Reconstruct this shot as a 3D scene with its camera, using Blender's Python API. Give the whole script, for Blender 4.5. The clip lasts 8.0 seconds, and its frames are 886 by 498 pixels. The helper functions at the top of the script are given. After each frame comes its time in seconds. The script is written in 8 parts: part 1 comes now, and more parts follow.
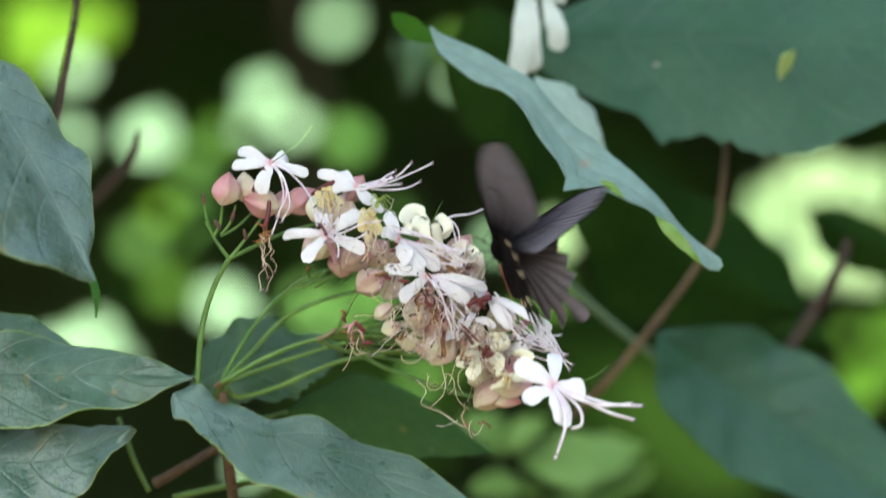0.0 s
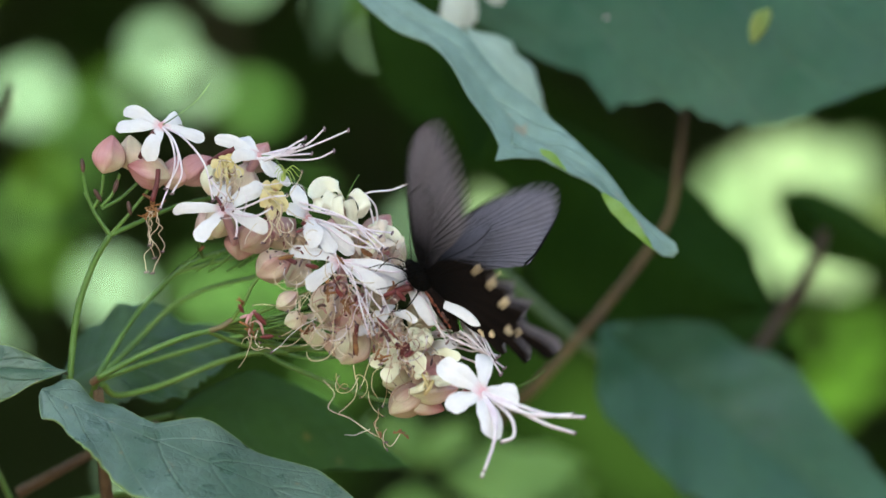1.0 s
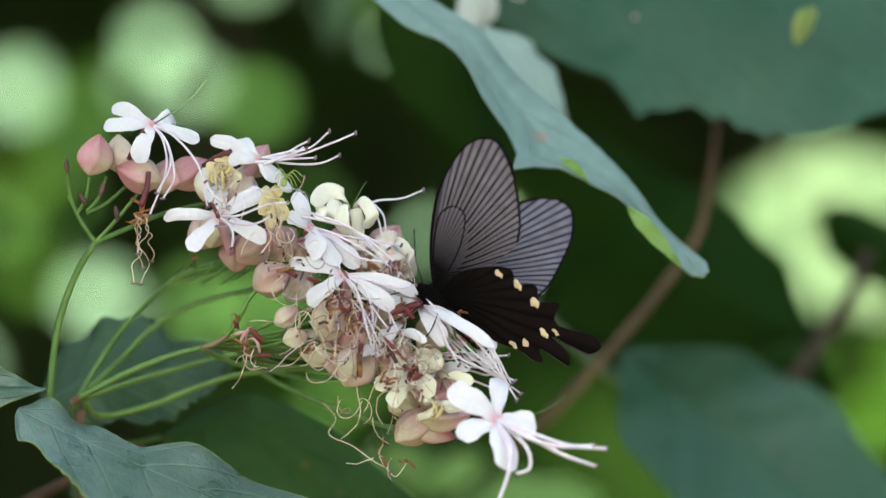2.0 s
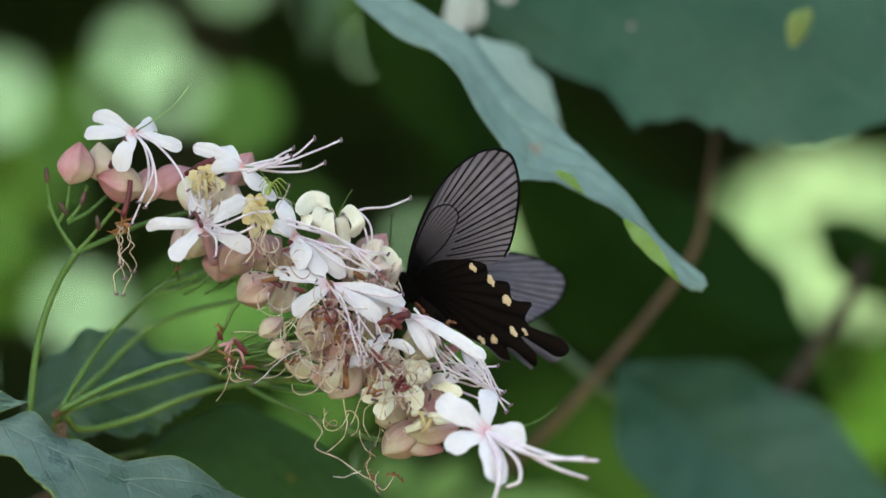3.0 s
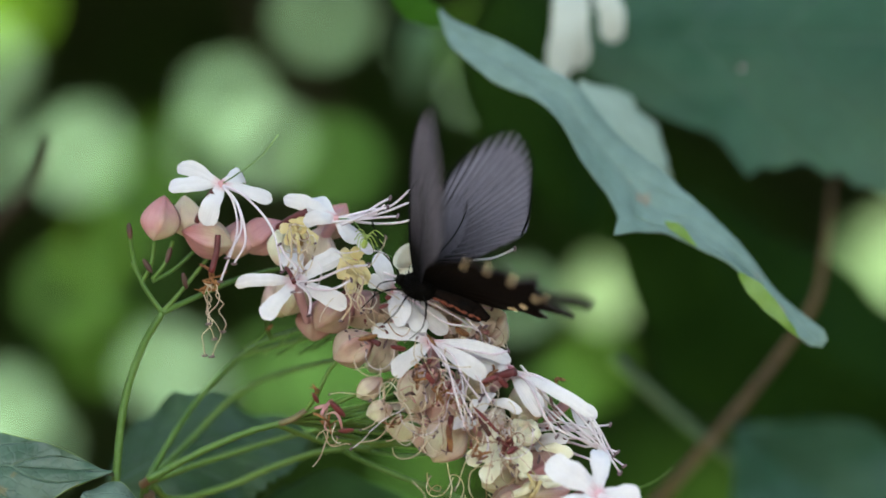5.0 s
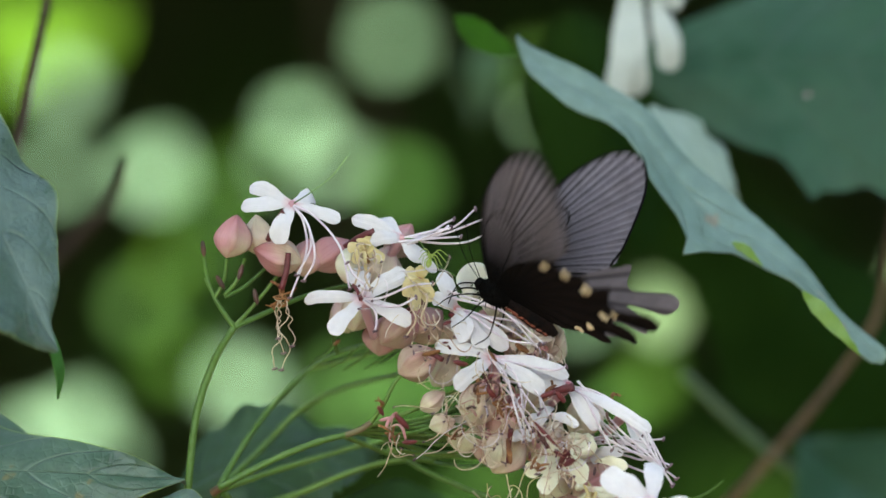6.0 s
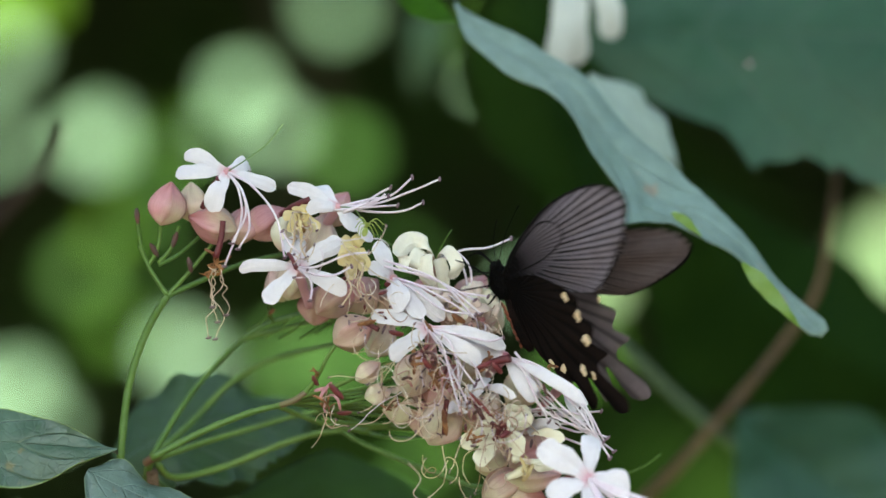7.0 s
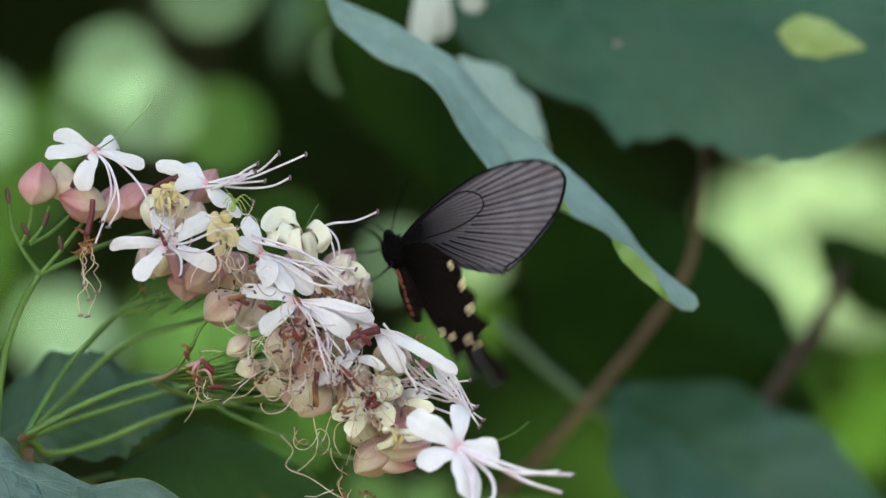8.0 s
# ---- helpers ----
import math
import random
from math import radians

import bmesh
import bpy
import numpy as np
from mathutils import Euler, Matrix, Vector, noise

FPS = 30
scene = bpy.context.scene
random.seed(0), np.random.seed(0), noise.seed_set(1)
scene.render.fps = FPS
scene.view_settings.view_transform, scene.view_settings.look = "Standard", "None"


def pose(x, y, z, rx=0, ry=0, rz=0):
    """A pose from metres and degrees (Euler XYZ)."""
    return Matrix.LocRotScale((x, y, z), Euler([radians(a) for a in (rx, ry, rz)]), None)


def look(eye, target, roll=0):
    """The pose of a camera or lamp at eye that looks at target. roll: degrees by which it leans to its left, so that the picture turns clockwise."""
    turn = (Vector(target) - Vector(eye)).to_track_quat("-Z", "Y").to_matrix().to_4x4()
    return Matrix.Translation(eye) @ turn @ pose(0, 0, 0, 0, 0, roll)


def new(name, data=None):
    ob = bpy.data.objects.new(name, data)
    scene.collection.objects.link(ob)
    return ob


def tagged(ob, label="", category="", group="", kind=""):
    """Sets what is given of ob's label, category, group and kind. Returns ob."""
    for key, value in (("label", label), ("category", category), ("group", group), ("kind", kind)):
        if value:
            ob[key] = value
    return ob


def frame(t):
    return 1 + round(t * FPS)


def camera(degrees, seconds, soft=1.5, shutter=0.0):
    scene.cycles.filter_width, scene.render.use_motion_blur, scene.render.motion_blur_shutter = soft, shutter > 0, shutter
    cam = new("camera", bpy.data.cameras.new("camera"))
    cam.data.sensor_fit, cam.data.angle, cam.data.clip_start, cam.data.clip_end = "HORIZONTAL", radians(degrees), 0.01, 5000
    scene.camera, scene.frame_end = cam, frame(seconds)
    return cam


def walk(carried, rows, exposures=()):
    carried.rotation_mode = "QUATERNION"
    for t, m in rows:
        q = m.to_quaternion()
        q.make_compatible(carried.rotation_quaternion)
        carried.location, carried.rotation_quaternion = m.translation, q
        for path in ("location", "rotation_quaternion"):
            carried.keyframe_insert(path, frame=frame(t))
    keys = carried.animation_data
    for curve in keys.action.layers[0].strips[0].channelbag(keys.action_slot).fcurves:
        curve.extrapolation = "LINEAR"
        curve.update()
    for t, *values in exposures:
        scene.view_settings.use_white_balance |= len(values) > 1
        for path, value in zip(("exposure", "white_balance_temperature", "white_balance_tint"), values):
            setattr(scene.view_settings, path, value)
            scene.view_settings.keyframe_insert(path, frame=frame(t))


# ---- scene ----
# The camera: a long lens four metres off, focused on the flowers.
LENS = 3.0787
cam = camera(LENS, 8.0, soft=1.5, shutter=0.25)
walk(cam, [
    (0.0, look((0, -5.2255, 1.3), (-0.01129, 0, 1.30624), -1.86)),
    (0.1, look((0, -5.1521, 1.3), (-0.01093, 0, 1.31219), -1.64)),
    (0.4, look((0, -4.9380, 1.3), (-0.01613, 0, 1.31183), -0.96)),
    (0.5, look((0, -4.8687, 1.3), (-0.01027, 0, 1.31050), -0.74)),
    (0.6, look((0, -4.7957, 1.3), (-0.00232, 0, 1.30806), -0.68)),
    (0.9, look((0, -4.5833, 1.3), (0.01506, 0, 1.29933), -0.51)),
    (1.0, look((0, -4.5147, 1.3), (0.01194, 0, 1.30085), -0.45)),
    (1.1, look((0, -4.4699, 1.3), (0.01439, 0, 1.30365), -0.50)),
    (1.4, look((0, -4.3381, 1.3), (0.02440, 0, 1.31215), -0.65)),
    (1.5, look((0, -4.2951, 1.3), (0.02394, 0, 1.30847), -0.70)),
    (1.6, look((0, -4.2612, 1.3), (0.01594, 0, 1.30529), -0.07)),
    (1.7, look((0, -4.2275, 1.3), (0.00805, 0, 1.30273), 0.57)),
    (2.8, look((0, -4.1052, 1.3), (0.01146, 0, 1.31229), 0.17)),
    (2.9, look((0, -4.0940, 1.3), (0.01242, 0, 1.30944), 0.22)),
    (3.0, look((0, -4.0829, 1.3), (0.01164, 0, 1.30670), 0.28)),
    (3.1, look((0, -4.0661, 1.3), (0.01046, 0, 1.30432), 0.22)),
    (3.4, look((0, -4.0164, 1.3), (0.00129, 0, 1.30152), 0.06)),
    (3.5, look((0, -4.0000, 1.3), (0.00000, 0, 1.30000), -0.00)),
    (3.6, look((0, -3.9759, 1.3), (-0.00046, 0, 1.29897), 0.06)),
    (3.9, look((0, -3.9046, 1.3), (-0.00234, 0, 1.29936), 0.22)),
    (4.0, look((0, -3.8811, 1.3), (-0.00186, 0, 1.30090), 0.28)),
    (4.1, look((0, -3.8871, 1.3), (-0.00129, 0, 1.30213), 0.23)),
    (4.4, look((0, -3.9050, 1.3), (0.00048, 0, 1.30654), 0.08)),
    (4.5, look((0, -3.9110, 1.3), (-0.00128, 0, 1.30923), 0.03)),
    (4.6, look((0, -3.9007, 1.3), (-0.00371, 0, 1.31203), -0.12)),
    (4.9, look((0, -3.8698, 1.3), (-0.01089, 0, 1.31766), -0.55)),
    (5.0, look((0, -3.8596, 1.3), (-0.01325, 0, 1.31944), -0.69)),
    (5.1, look((0, -3.8832, 1.3), (-0.01609, 0, 1.32169), -0.96)),
    (5.2, look((0, -3.9069, 1.3), (-0.01891, 0, 1.32288), -1.22)),
    (6.3, look((0.0035, -4.0249, 1.3), (-0.02862, 0, 1.32424), 0.05)),
    (6.4, look((0.0043, -4.0189, 1.3), (-0.02808, 0, 1.32312), -0.05)),
    (6.5, look((0.0050, -4.0128, 1.3), (-0.02788, 0, 1.32200), -0.16)),
    (6.6, look((0.0062, -4.0046, 1.3), (-0.02717, 0, 1.32055), -0.10)),
    (6.9, look((0.0098, -3.9799, 1.3), (-0.01862, 0, 1.31716), 0.10)),
    (7.0, look((0.0110, -3.9717, 1.3), (-0.01286, 0, 1.31675), 0.17)),
    (7.1, look((0.0122, -3.9832, 1.3), (-0.00491, 0, 1.31672), -0.14)),
    (7.4, look((0.0158, -4.0180, 1.3), (0.01068, 0, 1.30978), -1.08)),
    (7.5, look((0.0170, -4.0296, 1.3), (0.01340, 0, 1.30761), -1.39)),
    (7.6, look((0.0180, -4.0280, 1.3), (0.01485, 0, 1.30790), -1.29)),
    (7.9, look((0.0210, -4.0230, 1.3), (0.01883, 0, 1.30999), -1.00)),
    (8.0, look((0.0220, -4.0213, 1.3), (0.01933, 0, 1.30996), -0.90)),
], exposures=[(0.0, 2.65, 9000, 0), (0.5, 2.38, 9000, 0), (1.0, 2.5, 9000, 0), (1.5, 2.58, 9000, 0), (3.0, 2.33, 9000, 0), (3.5, 2.38, 9000, 0), (5.0, 2.32, 9000, 0), (8.0, 2.34, 9000, 0)])
cam.data.dof.use_dof = True
cam.data.dof.aperture_fstop = 5.6

# World, sun.
SUN_UP, SUN_TURN = 58.0, 205.0
world = bpy.data.worlds.new("sky")
scene.world = world
world.use_nodes = True
wn, wl = world.node_tree.nodes, world.node_tree.links
sky = wn.new("ShaderNodeTexSky")
sky.sky_type, sky.sun_disc = "NISHITA", False
sky.sun_elevation, sky.sun_rotation = radians(SUN_UP), radians(SUN_TURN)
wl.new(sky.outputs[0], wn["Background"].inputs[0])
wn["Background"].inputs[1].default_value = 0.15
sun = new("sun", bpy.data.lights.new("sun", "SUN"))
sun.data.energy, sun.data.angle, sun.data.color = 4.2, radians(0.5), (1.0, 0.96, 0.9)
SUN_WAY = Vector((math.sin(radians(SUN_TURN)) * math.cos(radians(SUN_UP)),
                  math.cos(radians(SUN_TURN)) * math.cos(radians(SUN_UP)), math.sin(radians(SUN_UP))))
sun.matrix_world = look(SUN_WAY * 20, (0, 0, 0))


# ---- materials ----
def nodes_of(name):
    m = bpy.data.materials.new(name)
    m.use_nodes = True
    return m, m.node_tree.nodes, m.node_tree.links, m.node_tree.nodes["Principled BSDF"]


def calc(n, l, op, a, b=0.0, c=0.0):
    node = n.new("ShaderNodeMath")
    node.operation = op
    for i, v in enumerate((a, b, c)):
        if hasattr(v, "links"):
            l.new(v, node.inputs[i])
        else:
            node.inputs[i].default_value = v
    return node.outputs[0]


def blend(n, l, fac, a, b):
    node = n.new("ShaderNodeMix")
    node.data_type = "RGBA"
    for i, v in ((0, fac), (6, a), (7, b)):
        if hasattr(v, "links"):
            l.new(v, node.inputs[i])
        elif i == 0:
            node.inputs[0].default_value = v
        else:
            node.inputs[i].default_value = (*v, 1)
    return node.outputs[2]


def mottle(n, l, scale, detail=4.0, lo=0.35, hi=0.65):
    co = n.new("ShaderNodeTexCoord")
    tex = n.new("ShaderNodeTexNoise")
    tex.inputs["Scale"].default_value, tex.inputs["Detail"].default_value = scale, detail
    l.new(co.outputs["Object"], tex.inputs["Vector"])
    ramp = n.new("ShaderNodeMapRange")
    ramp.inputs[1].default_value, ramp.inputs[2].default_value = lo, hi
    l.new(tex.outputs[0], ramp.inputs[0])
    return ramp.outputs[0]


def thin(m, n, l, bsdf, colour, share):
    """Lets light through a thin sheet."""
    lit = n.new("ShaderNodeBsdfTranslucent")
    mix = n.new("ShaderNodeMixShader")
    mix.inputs[0].default_value = share
    if hasattr(colour, "links"):
        l.new(colour, lit.inputs[0])
    else:
        lit.inputs[0].default_value = (*colour, 1)
    l.new(bsdf.outputs[0], mix.inputs[1])
    l.new(lit.outputs[0], mix.inputs[2])
    l.new(mix.outputs[0], n["Material Output"].inputs[0])


def plain(name, a, b, scale, rough=0.6, bump=0.0, share=0.0, fine=0.25, metal=0.0, gloss=0.5):
    """Two colours mottled at two sizes, with a fine relief."""
    m, n, l, p = nodes_of(name)
    col = blend(n, l, mottle(n, l, scale), a, b)
    dark = tuple(v * 0.75 for v in a)
    col = blend(n, l, calc(n, l, "MULTIPLY", mottle(n, l, scale * 6.3, 3), fine), col, dark)
    l.new(col, p.inputs["Base Color"])
    p.inputs["Roughness"].default_value, p.inputs["Metallic"].default_value = rough, metal
    p.inputs["Specular IOR Level"].default_value = gloss
    if bump:
        bp = n.new("ShaderNodeBump")
        bp.inputs["Distance"].default_value = bump
        l.new(mottle(n, l, scale * 5, 3), bp.inputs["Height"])
        l.new(bp.outputs[0], p.inputs["Normal"])
    if share:
        thin(m, n, l, p, col, share)
    return m


def leafy(name, a, b, vein, ribs, rough=0.42, share=0.22, blotch=None, gloss=0.5, strong=1.0, rim=None):
    """A leaf blade: side veins run from the midrib to the margin (map: along, across)."""
    m, n, l, p = nodes_of(name)
    uv = n.new("ShaderNodeUVMap")
    sep = n.new("ShaderNodeSeparateXYZ")
    l.new(uv.outputs[0], sep.inputs[0])
    u, v = sep.outputs[0], sep.outputs[1]
    across = calc(n, l, "ABSOLUTE", calc(n, l, "MULTIPLY_ADD", v, 2.0, -1.0))
    slant = calc(n, l, "MULTIPLY_ADD", calc(n, l, "POWER", across, 1.3), -0.22, u)
    wob = calc(n, l, "MULTIPLY_ADD", mottle(n, l, 22, 2, 0.2, 0.8), 0.09, slant)
    saw = calc(n, l, "FRACT", calc(n, l, "MULTIPLY", wob, ribs))
    off = calc(n, l, "ABSOLUTE", calc(n, l, "SUBTRACT", saw, 0.5))
    side = calc(n, l, "SUBTRACT", 1.0, calc(n, l, "SMOOTH_MIN", calc(n, l, "MULTIPLY", off, 16.0), 1.0, 0.2))
    mid = calc(n, l, "SUBTRACT", 1.0, calc(n, l, "SMOOTH_MIN", calc(n, l, "MULTIPLY", across, 40.0), 1.0, 0.2))
    veins = calc(n, l, "MAXIMUM", side, mid)
    net = n.new("ShaderNodeTexVoronoi")
    net.feature = "DISTANCE_TO_EDGE"
    net.inputs["Scale"].default_value = 420
    co = n.new("ShaderNodeTexCoord")
    l.new(co.outputs["Object"], net.inputs["Vector"])
    cell = calc(n, l, "MINIMUM", calc(n, l, "MULTIPLY", net.outputs[0], 6.0), 1.0)
    col = blend(n, l, mottle(n, l, 45), a, b)
    col = blend(n, l, calc(n, l, "MULTIPLY", mottle(n, l, 240), 0.35), col, tuple(x * 0.6 for x in a))
    col = blend(n, l, calc(n, l, "MULTIPLY", calc(n, l, "MULTIPLY", veins, mottle(n, l, 35, 2, 0.3, 0.7)), 0.55 * strong), col, vein)
    if blotch:
        col = blend(n, l, calc(n, l, "MULTIPLY", mottle(n, l, 130, 3, 0.66, 0.72), 0.8), col, blotch)
    if rim:
        edge = n.new("ShaderNodeMapRange")
        edge.inputs[1].default_value, edge.inputs[2].default_value = 0.955, 0.99
        l.new(across, edge.inputs[0])
        col = blend(n, l, edge.outputs[0], col, rim)
    l.new(col, p.inputs["Base Color"])
    l.new(calc(n, l, "MULTIPLY_ADD", mottle(n, l, 90, 5), 0.22, rough - 0.06), p.inputs["Roughness"])
    p.inputs["Specular IOR Level"].default_value = gloss
    height = calc(n, l, "MULTIPLY_ADD", veins, -0.45 * strong, calc(n, l, "MULTIPLY", cell, 0.08))
    height = calc(n, l, "MULTIPLY_ADD", mottle(n, l, 60), 0.9, height)
    bp = n.new("ShaderNodeBump")
    bp.inputs["Strength"].default_value, bp.inputs["Distance"].default_value = 0.85, 0.0010
    l.new(height, bp.inputs["Height"])
    l.new(bp.outputs[0], p.inputs["Normal"])
    if share:
        thin(m, n, l, p, blend(n, l, 0.5, col, (0.14, 0.40, 0.03)), share)
    return m


def winged(name, pale, dark, lines, x0, y0, edge, root_dark, share=0.08):
    """A wing membrane: dark lines fan out from a point; root and margin are dark (map: out, forward in units of 60 mm)."""
    m, n, l, p = nodes_of(name)
    uv = n.new("ShaderNodeUVMap")
    sep = n.new("ShaderNodeSeparateXYZ")
    l.new(uv.outputs[0], sep.inputs[0])
    x = calc(n, l, "MULTIPLY_ADD", sep.outputs[0], 60.0, -x0)
    y = calc(n, l, "MULTIPLY_ADD", sep.outputs[1], 60.0, -30.0 - y0)
    ang = calc(n, l, "ARCTAN2", y, x)
    saw = calc(n, l, "FRACT", calc(n, l, "MULTIPLY", ang, lines / 3.1416))
    off = calc(n, l, "ABSOLUTE", calc(n, l, "SUBTRACT", saw, 0.5))
    line = calc(n, l, "SUBTRACT", 1.0, calc(n, l, "MINIMUM", calc(n, l, "MULTIPLY", off, 3.5), 1.0))
    line = calc(n, l, "POWER", line, 0.8)
    far = calc(n, l, "SQRT", calc(n, l, "ADD", calc(n, l, "MULTIPLY", x, x), calc(n, l, "MULTIPLY", y, y)))
    root = n.new("ShaderNodeMapRange")
    root.inputs[1].default_value, root.inputs[2].default_value = root_dark
    root.inputs[3].default_value, root.inputs[4].default_value = 1.0, 0.0
    l.new(far, root.inputs[0])
    front = n.new("ShaderNodeMapRange")
    front.inputs[1].default_value, front.inputs[2].default_value = edge
    l.new(ang, front.inputs[0])
    shade = calc(n, l, "MAXIMUM", calc(n, l, "MAXIMUM", line, root.outputs[0]), front.outputs[0])
    shade = calc(n, l, "MAXIMUM", shade, calc(n, l, "MULTIPLY", mottle(n, l, 260), 0.3))
    shade = calc(n, l, "SUBTRACT", shade, calc(n, l, "MULTIPLY", mottle(n, l, 1800, 3, 0.5, 0.8), 0.06))
    l.new(blend(n, l, shade, pale, dark), p.inputs["Base Color"])
    p.inputs["Roughness"].default_value = 0.8
    p.inputs["Specular IOR Level"].default_value = 0.03
    bp = n.new("ShaderNodeBump")
    bp.inputs["Strength"].default_value, bp.inputs["Distance"].default_value = 0.5, 0.0003
    l.new(line, bp.inputs["Height"])
    l.new(bp.outputs[0], p.inputs["Normal"])
    if share:
        thin(m, n, l, p, blend(n, l, shade, pale, dark), share)
    return m


def petalled(name, a, b, base, share):
    """A petal: flushed towards its base, with fine lengthwise streaks (map: along, across)."""
    m, n, l, p = nodes_of(name)
    uv = n.new("ShaderNodeUVMap")
    sep = n.new("ShaderNodeSeparateXYZ")
    l.new(uv.outputs[0], sep.inputs[0])
    ramp = n.new("ShaderNodeMapRange")
    ramp.inputs[1].default_value, ramp.inputs[2].default_value = 0.02, 0.24
    ramp.inputs[3].default_value, ramp.inputs[4].default_value = 0.85, 0.0
    l.new(sep.outputs[0], ramp.inputs[0])
    streak = calc(n, l, "ABSOLUTE", calc(n, l, "SINE", calc(n, l, "MULTIPLY", sep.outputs[1], 24.0)))
    col = blend(n, l, mottle(n, l, 170), a, b)
    col = blend(n, l, calc(n, l, "MULTIPLY", mottle(n, l, 900, 2), 0.25), col, tuple(x * 0.86 for x in b))
    col = blend(n, l, ramp.outputs[0], col, base)
    l.new(col, p.inputs["Base Color"])
    p.inputs["Roughness"].default_value = 0.5
    p.inputs["Specular IOR Level"].default_value = 0.3
    bp = n.new("ShaderNodeBump")
    bp.inputs["Strength"].default_value, bp.inputs["Distance"].default_value = 0.25, 0.0002
    l.new(calc(n, l, "MULTIPLY_ADD", mottle(n, l, 500, 3), 0.8, streak), bp.inputs["Height"])
    l.new(bp.outputs[0], p.inputs["Normal"])
    thin(m, n, l, p, col, share)
    return m


def calyxed(name, green, pink, red, lean):
    """An inflated calyx: green flushed with pink, reddest on its keels and at its point (map: along, keel)."""
    m, n, l, p = nodes_of(name)
    uv = n.new("ShaderNodeUVMap")
    sep = n.new("ShaderNodeSeparateXYZ")
    l.new(uv.outputs[0], sep.inputs[0])
    u, keel = sep.outputs[0], sep.outputs[1]
    flush = calc(n, l, "MULTIPLY_ADD", mottle(n, l, 75, 3), 0.9, calc(n, l, "MULTIPLY_ADD", u, 0.75, lean - 0.42))
    clip = n.new("ShaderNodeClamp")
    l.new(flush, clip.inputs[0])
    col = blend(n, l, clip.outputs[0], green, pink)
    edge = calc(n, l, "MULTIPLY", calc(n, l, "POWER", keel, 14.0), 0.45)
    point = calc(n, l, "MULTIPLY", calc(n, l, "POWER", u, 7.0), 0.7)
    col = blend(n, l, calc(n, l, "MULTIPLY", calc(n, l, "MAXIMUM", edge, point), mottle(n, l, 160, 3, 0.3, 0.6)), col, red)
    col = blend(n, l, calc(n, l, "MULTIPLY", mottle(n, l, 700, 3), 0.2), col, tuple(x * 0.7 for x in pink))
    ribs = calc(n, l, "ABSOLUTE", calc(n, l, "SINE", calc(n, l, "MULTIPLY", calc(n, l, "MULTIPLY_ADD", mottle(n, l, 120, 2), 0.12, keel), 11.0)))
    ribs = calc(n, l, "POWER", calc(n, l, "SUBTRACT", 1.0, ribs), 4.0)
    col = blend(n, l, calc(n, l, "MULTIPLY", ribs, 0.2), col, tuple(x * 0.75 for x in red))
    l.new(col, p.inputs["Base Color"])
    p.inputs["Roughness"].default_value = 0.4
    bp = n.new("ShaderNodeBump")
    bp.inputs["Strength"].default_value, bp.inputs["Distance"].default_value = 0.5, 0.00012
    l.new(mottle(n, l, 420, 3), bp.inputs["Height"])
    l.new(bp.outputs[0], p.inputs["Normal"])
    thin(m, n, l, p, col, 0.15)
    return m


M_PETAL = petalled("white petal", (0.77, 0.725, 0.765), (0.72, 0.675, 0.73), (0.68, 0.34, 0.41), 0.2)
M_FRILL = petalled("pinkish cream petal", (0.78, 0.67, 0.58), (0.70, 0.52, 0.48), (0.60, 0.34, 0.32), 0.2)
# Dimmer copy of the white petal: the far flower's shade is painted in.
M_DIMPETAL = petalled("white petal with shade in colour", (0.50, 0.54, 0.53), (0.56, 0.60, 0.58), (0.50, 0.52, 0.48), 0.2)
M_IVORY = petalled("ivory petal", (0.80, 0.75, 0.66), (0.77, 0.71, 0.58), (0.66, 0.44, 0.36), 0.16)
M_CREAM = petalled("cream petal", (0.82, 0.79, 0.66), (0.78, 0.72, 0.55), (0.66, 0.46, 0.36), 0.16)
M_YELLOW = petalled("withered yellow petal", (0.66, 0.50, 0.22), (0.72, 0.60, 0.36), (0.42, 0.20, 0.08), 0.2)
M_THROAT = plain("pink throat", (0.50, 0.16, 0.20), (0.62, 0.34, 0.36), 300, 0.5)
M_FILAMENT = plain("pale lilac filament", (0.70, 0.56, 0.66), (0.81, 0.74, 0.80), 300, 0.5, 0, 0.1)
M_DRYFIL = plain("dry tan filament", (0.64, 0.50, 0.38), (0.48, 0.33, 0.23), 300, 0.6)
M_PALEFIL = plain("pale cream filament", (0.78, 0.70, 0.62), (0.68, 0.55, 0.48), 300, 0.55)
M_RUSTFIL = plain("rusty filament", (0.50, 0.30, 0.22), (0.34, 0.16, 0.11), 300, 0.6)
M_ANTHER = plain("dusky purple anther", (0.10, 0.05, 0.07), (0.22, 0.14, 0.16), 900, 0.7)
M_CALYX = calyxed("pink calyx", (0.57, 0.50, 0.345), (0.56, 0.255, 0.275), (0.34, 0.06, 0.08), 0.32)
M_CALYXPALE = calyxed("pale green calyx", (0.66, 0.64, 0.43), (0.70, 0.46, 0.45), (0.46, 0.13, 0.14), 0.10)
M_RED = plain("dark red calyx", (0.075, 0.008, 0.012), (0.15, 0.02, 0.025), 200, 0.55)
M_CRIMSON = plain("crimson calyx base", (0.105, 0.010, 0.016), (0.19, 0.035, 0.035), 260, 0.5)
M_BROWN = plain("dried brown petal", (0.36, 0.15, 0.055), (0.12, 0.035, 0.018), 300, 0.7, 0.0004)
M_DARKBUD = plain("dark withered bud", (0.10, 0.035, 0.03), (0.05, 0.025, 0.02), 300, 0.6)
M_STEM = plain("green stem", (0.052, 0.125, 0.018), (0.080, 0.165, 0.030), 90, 0.5, 0.0002)
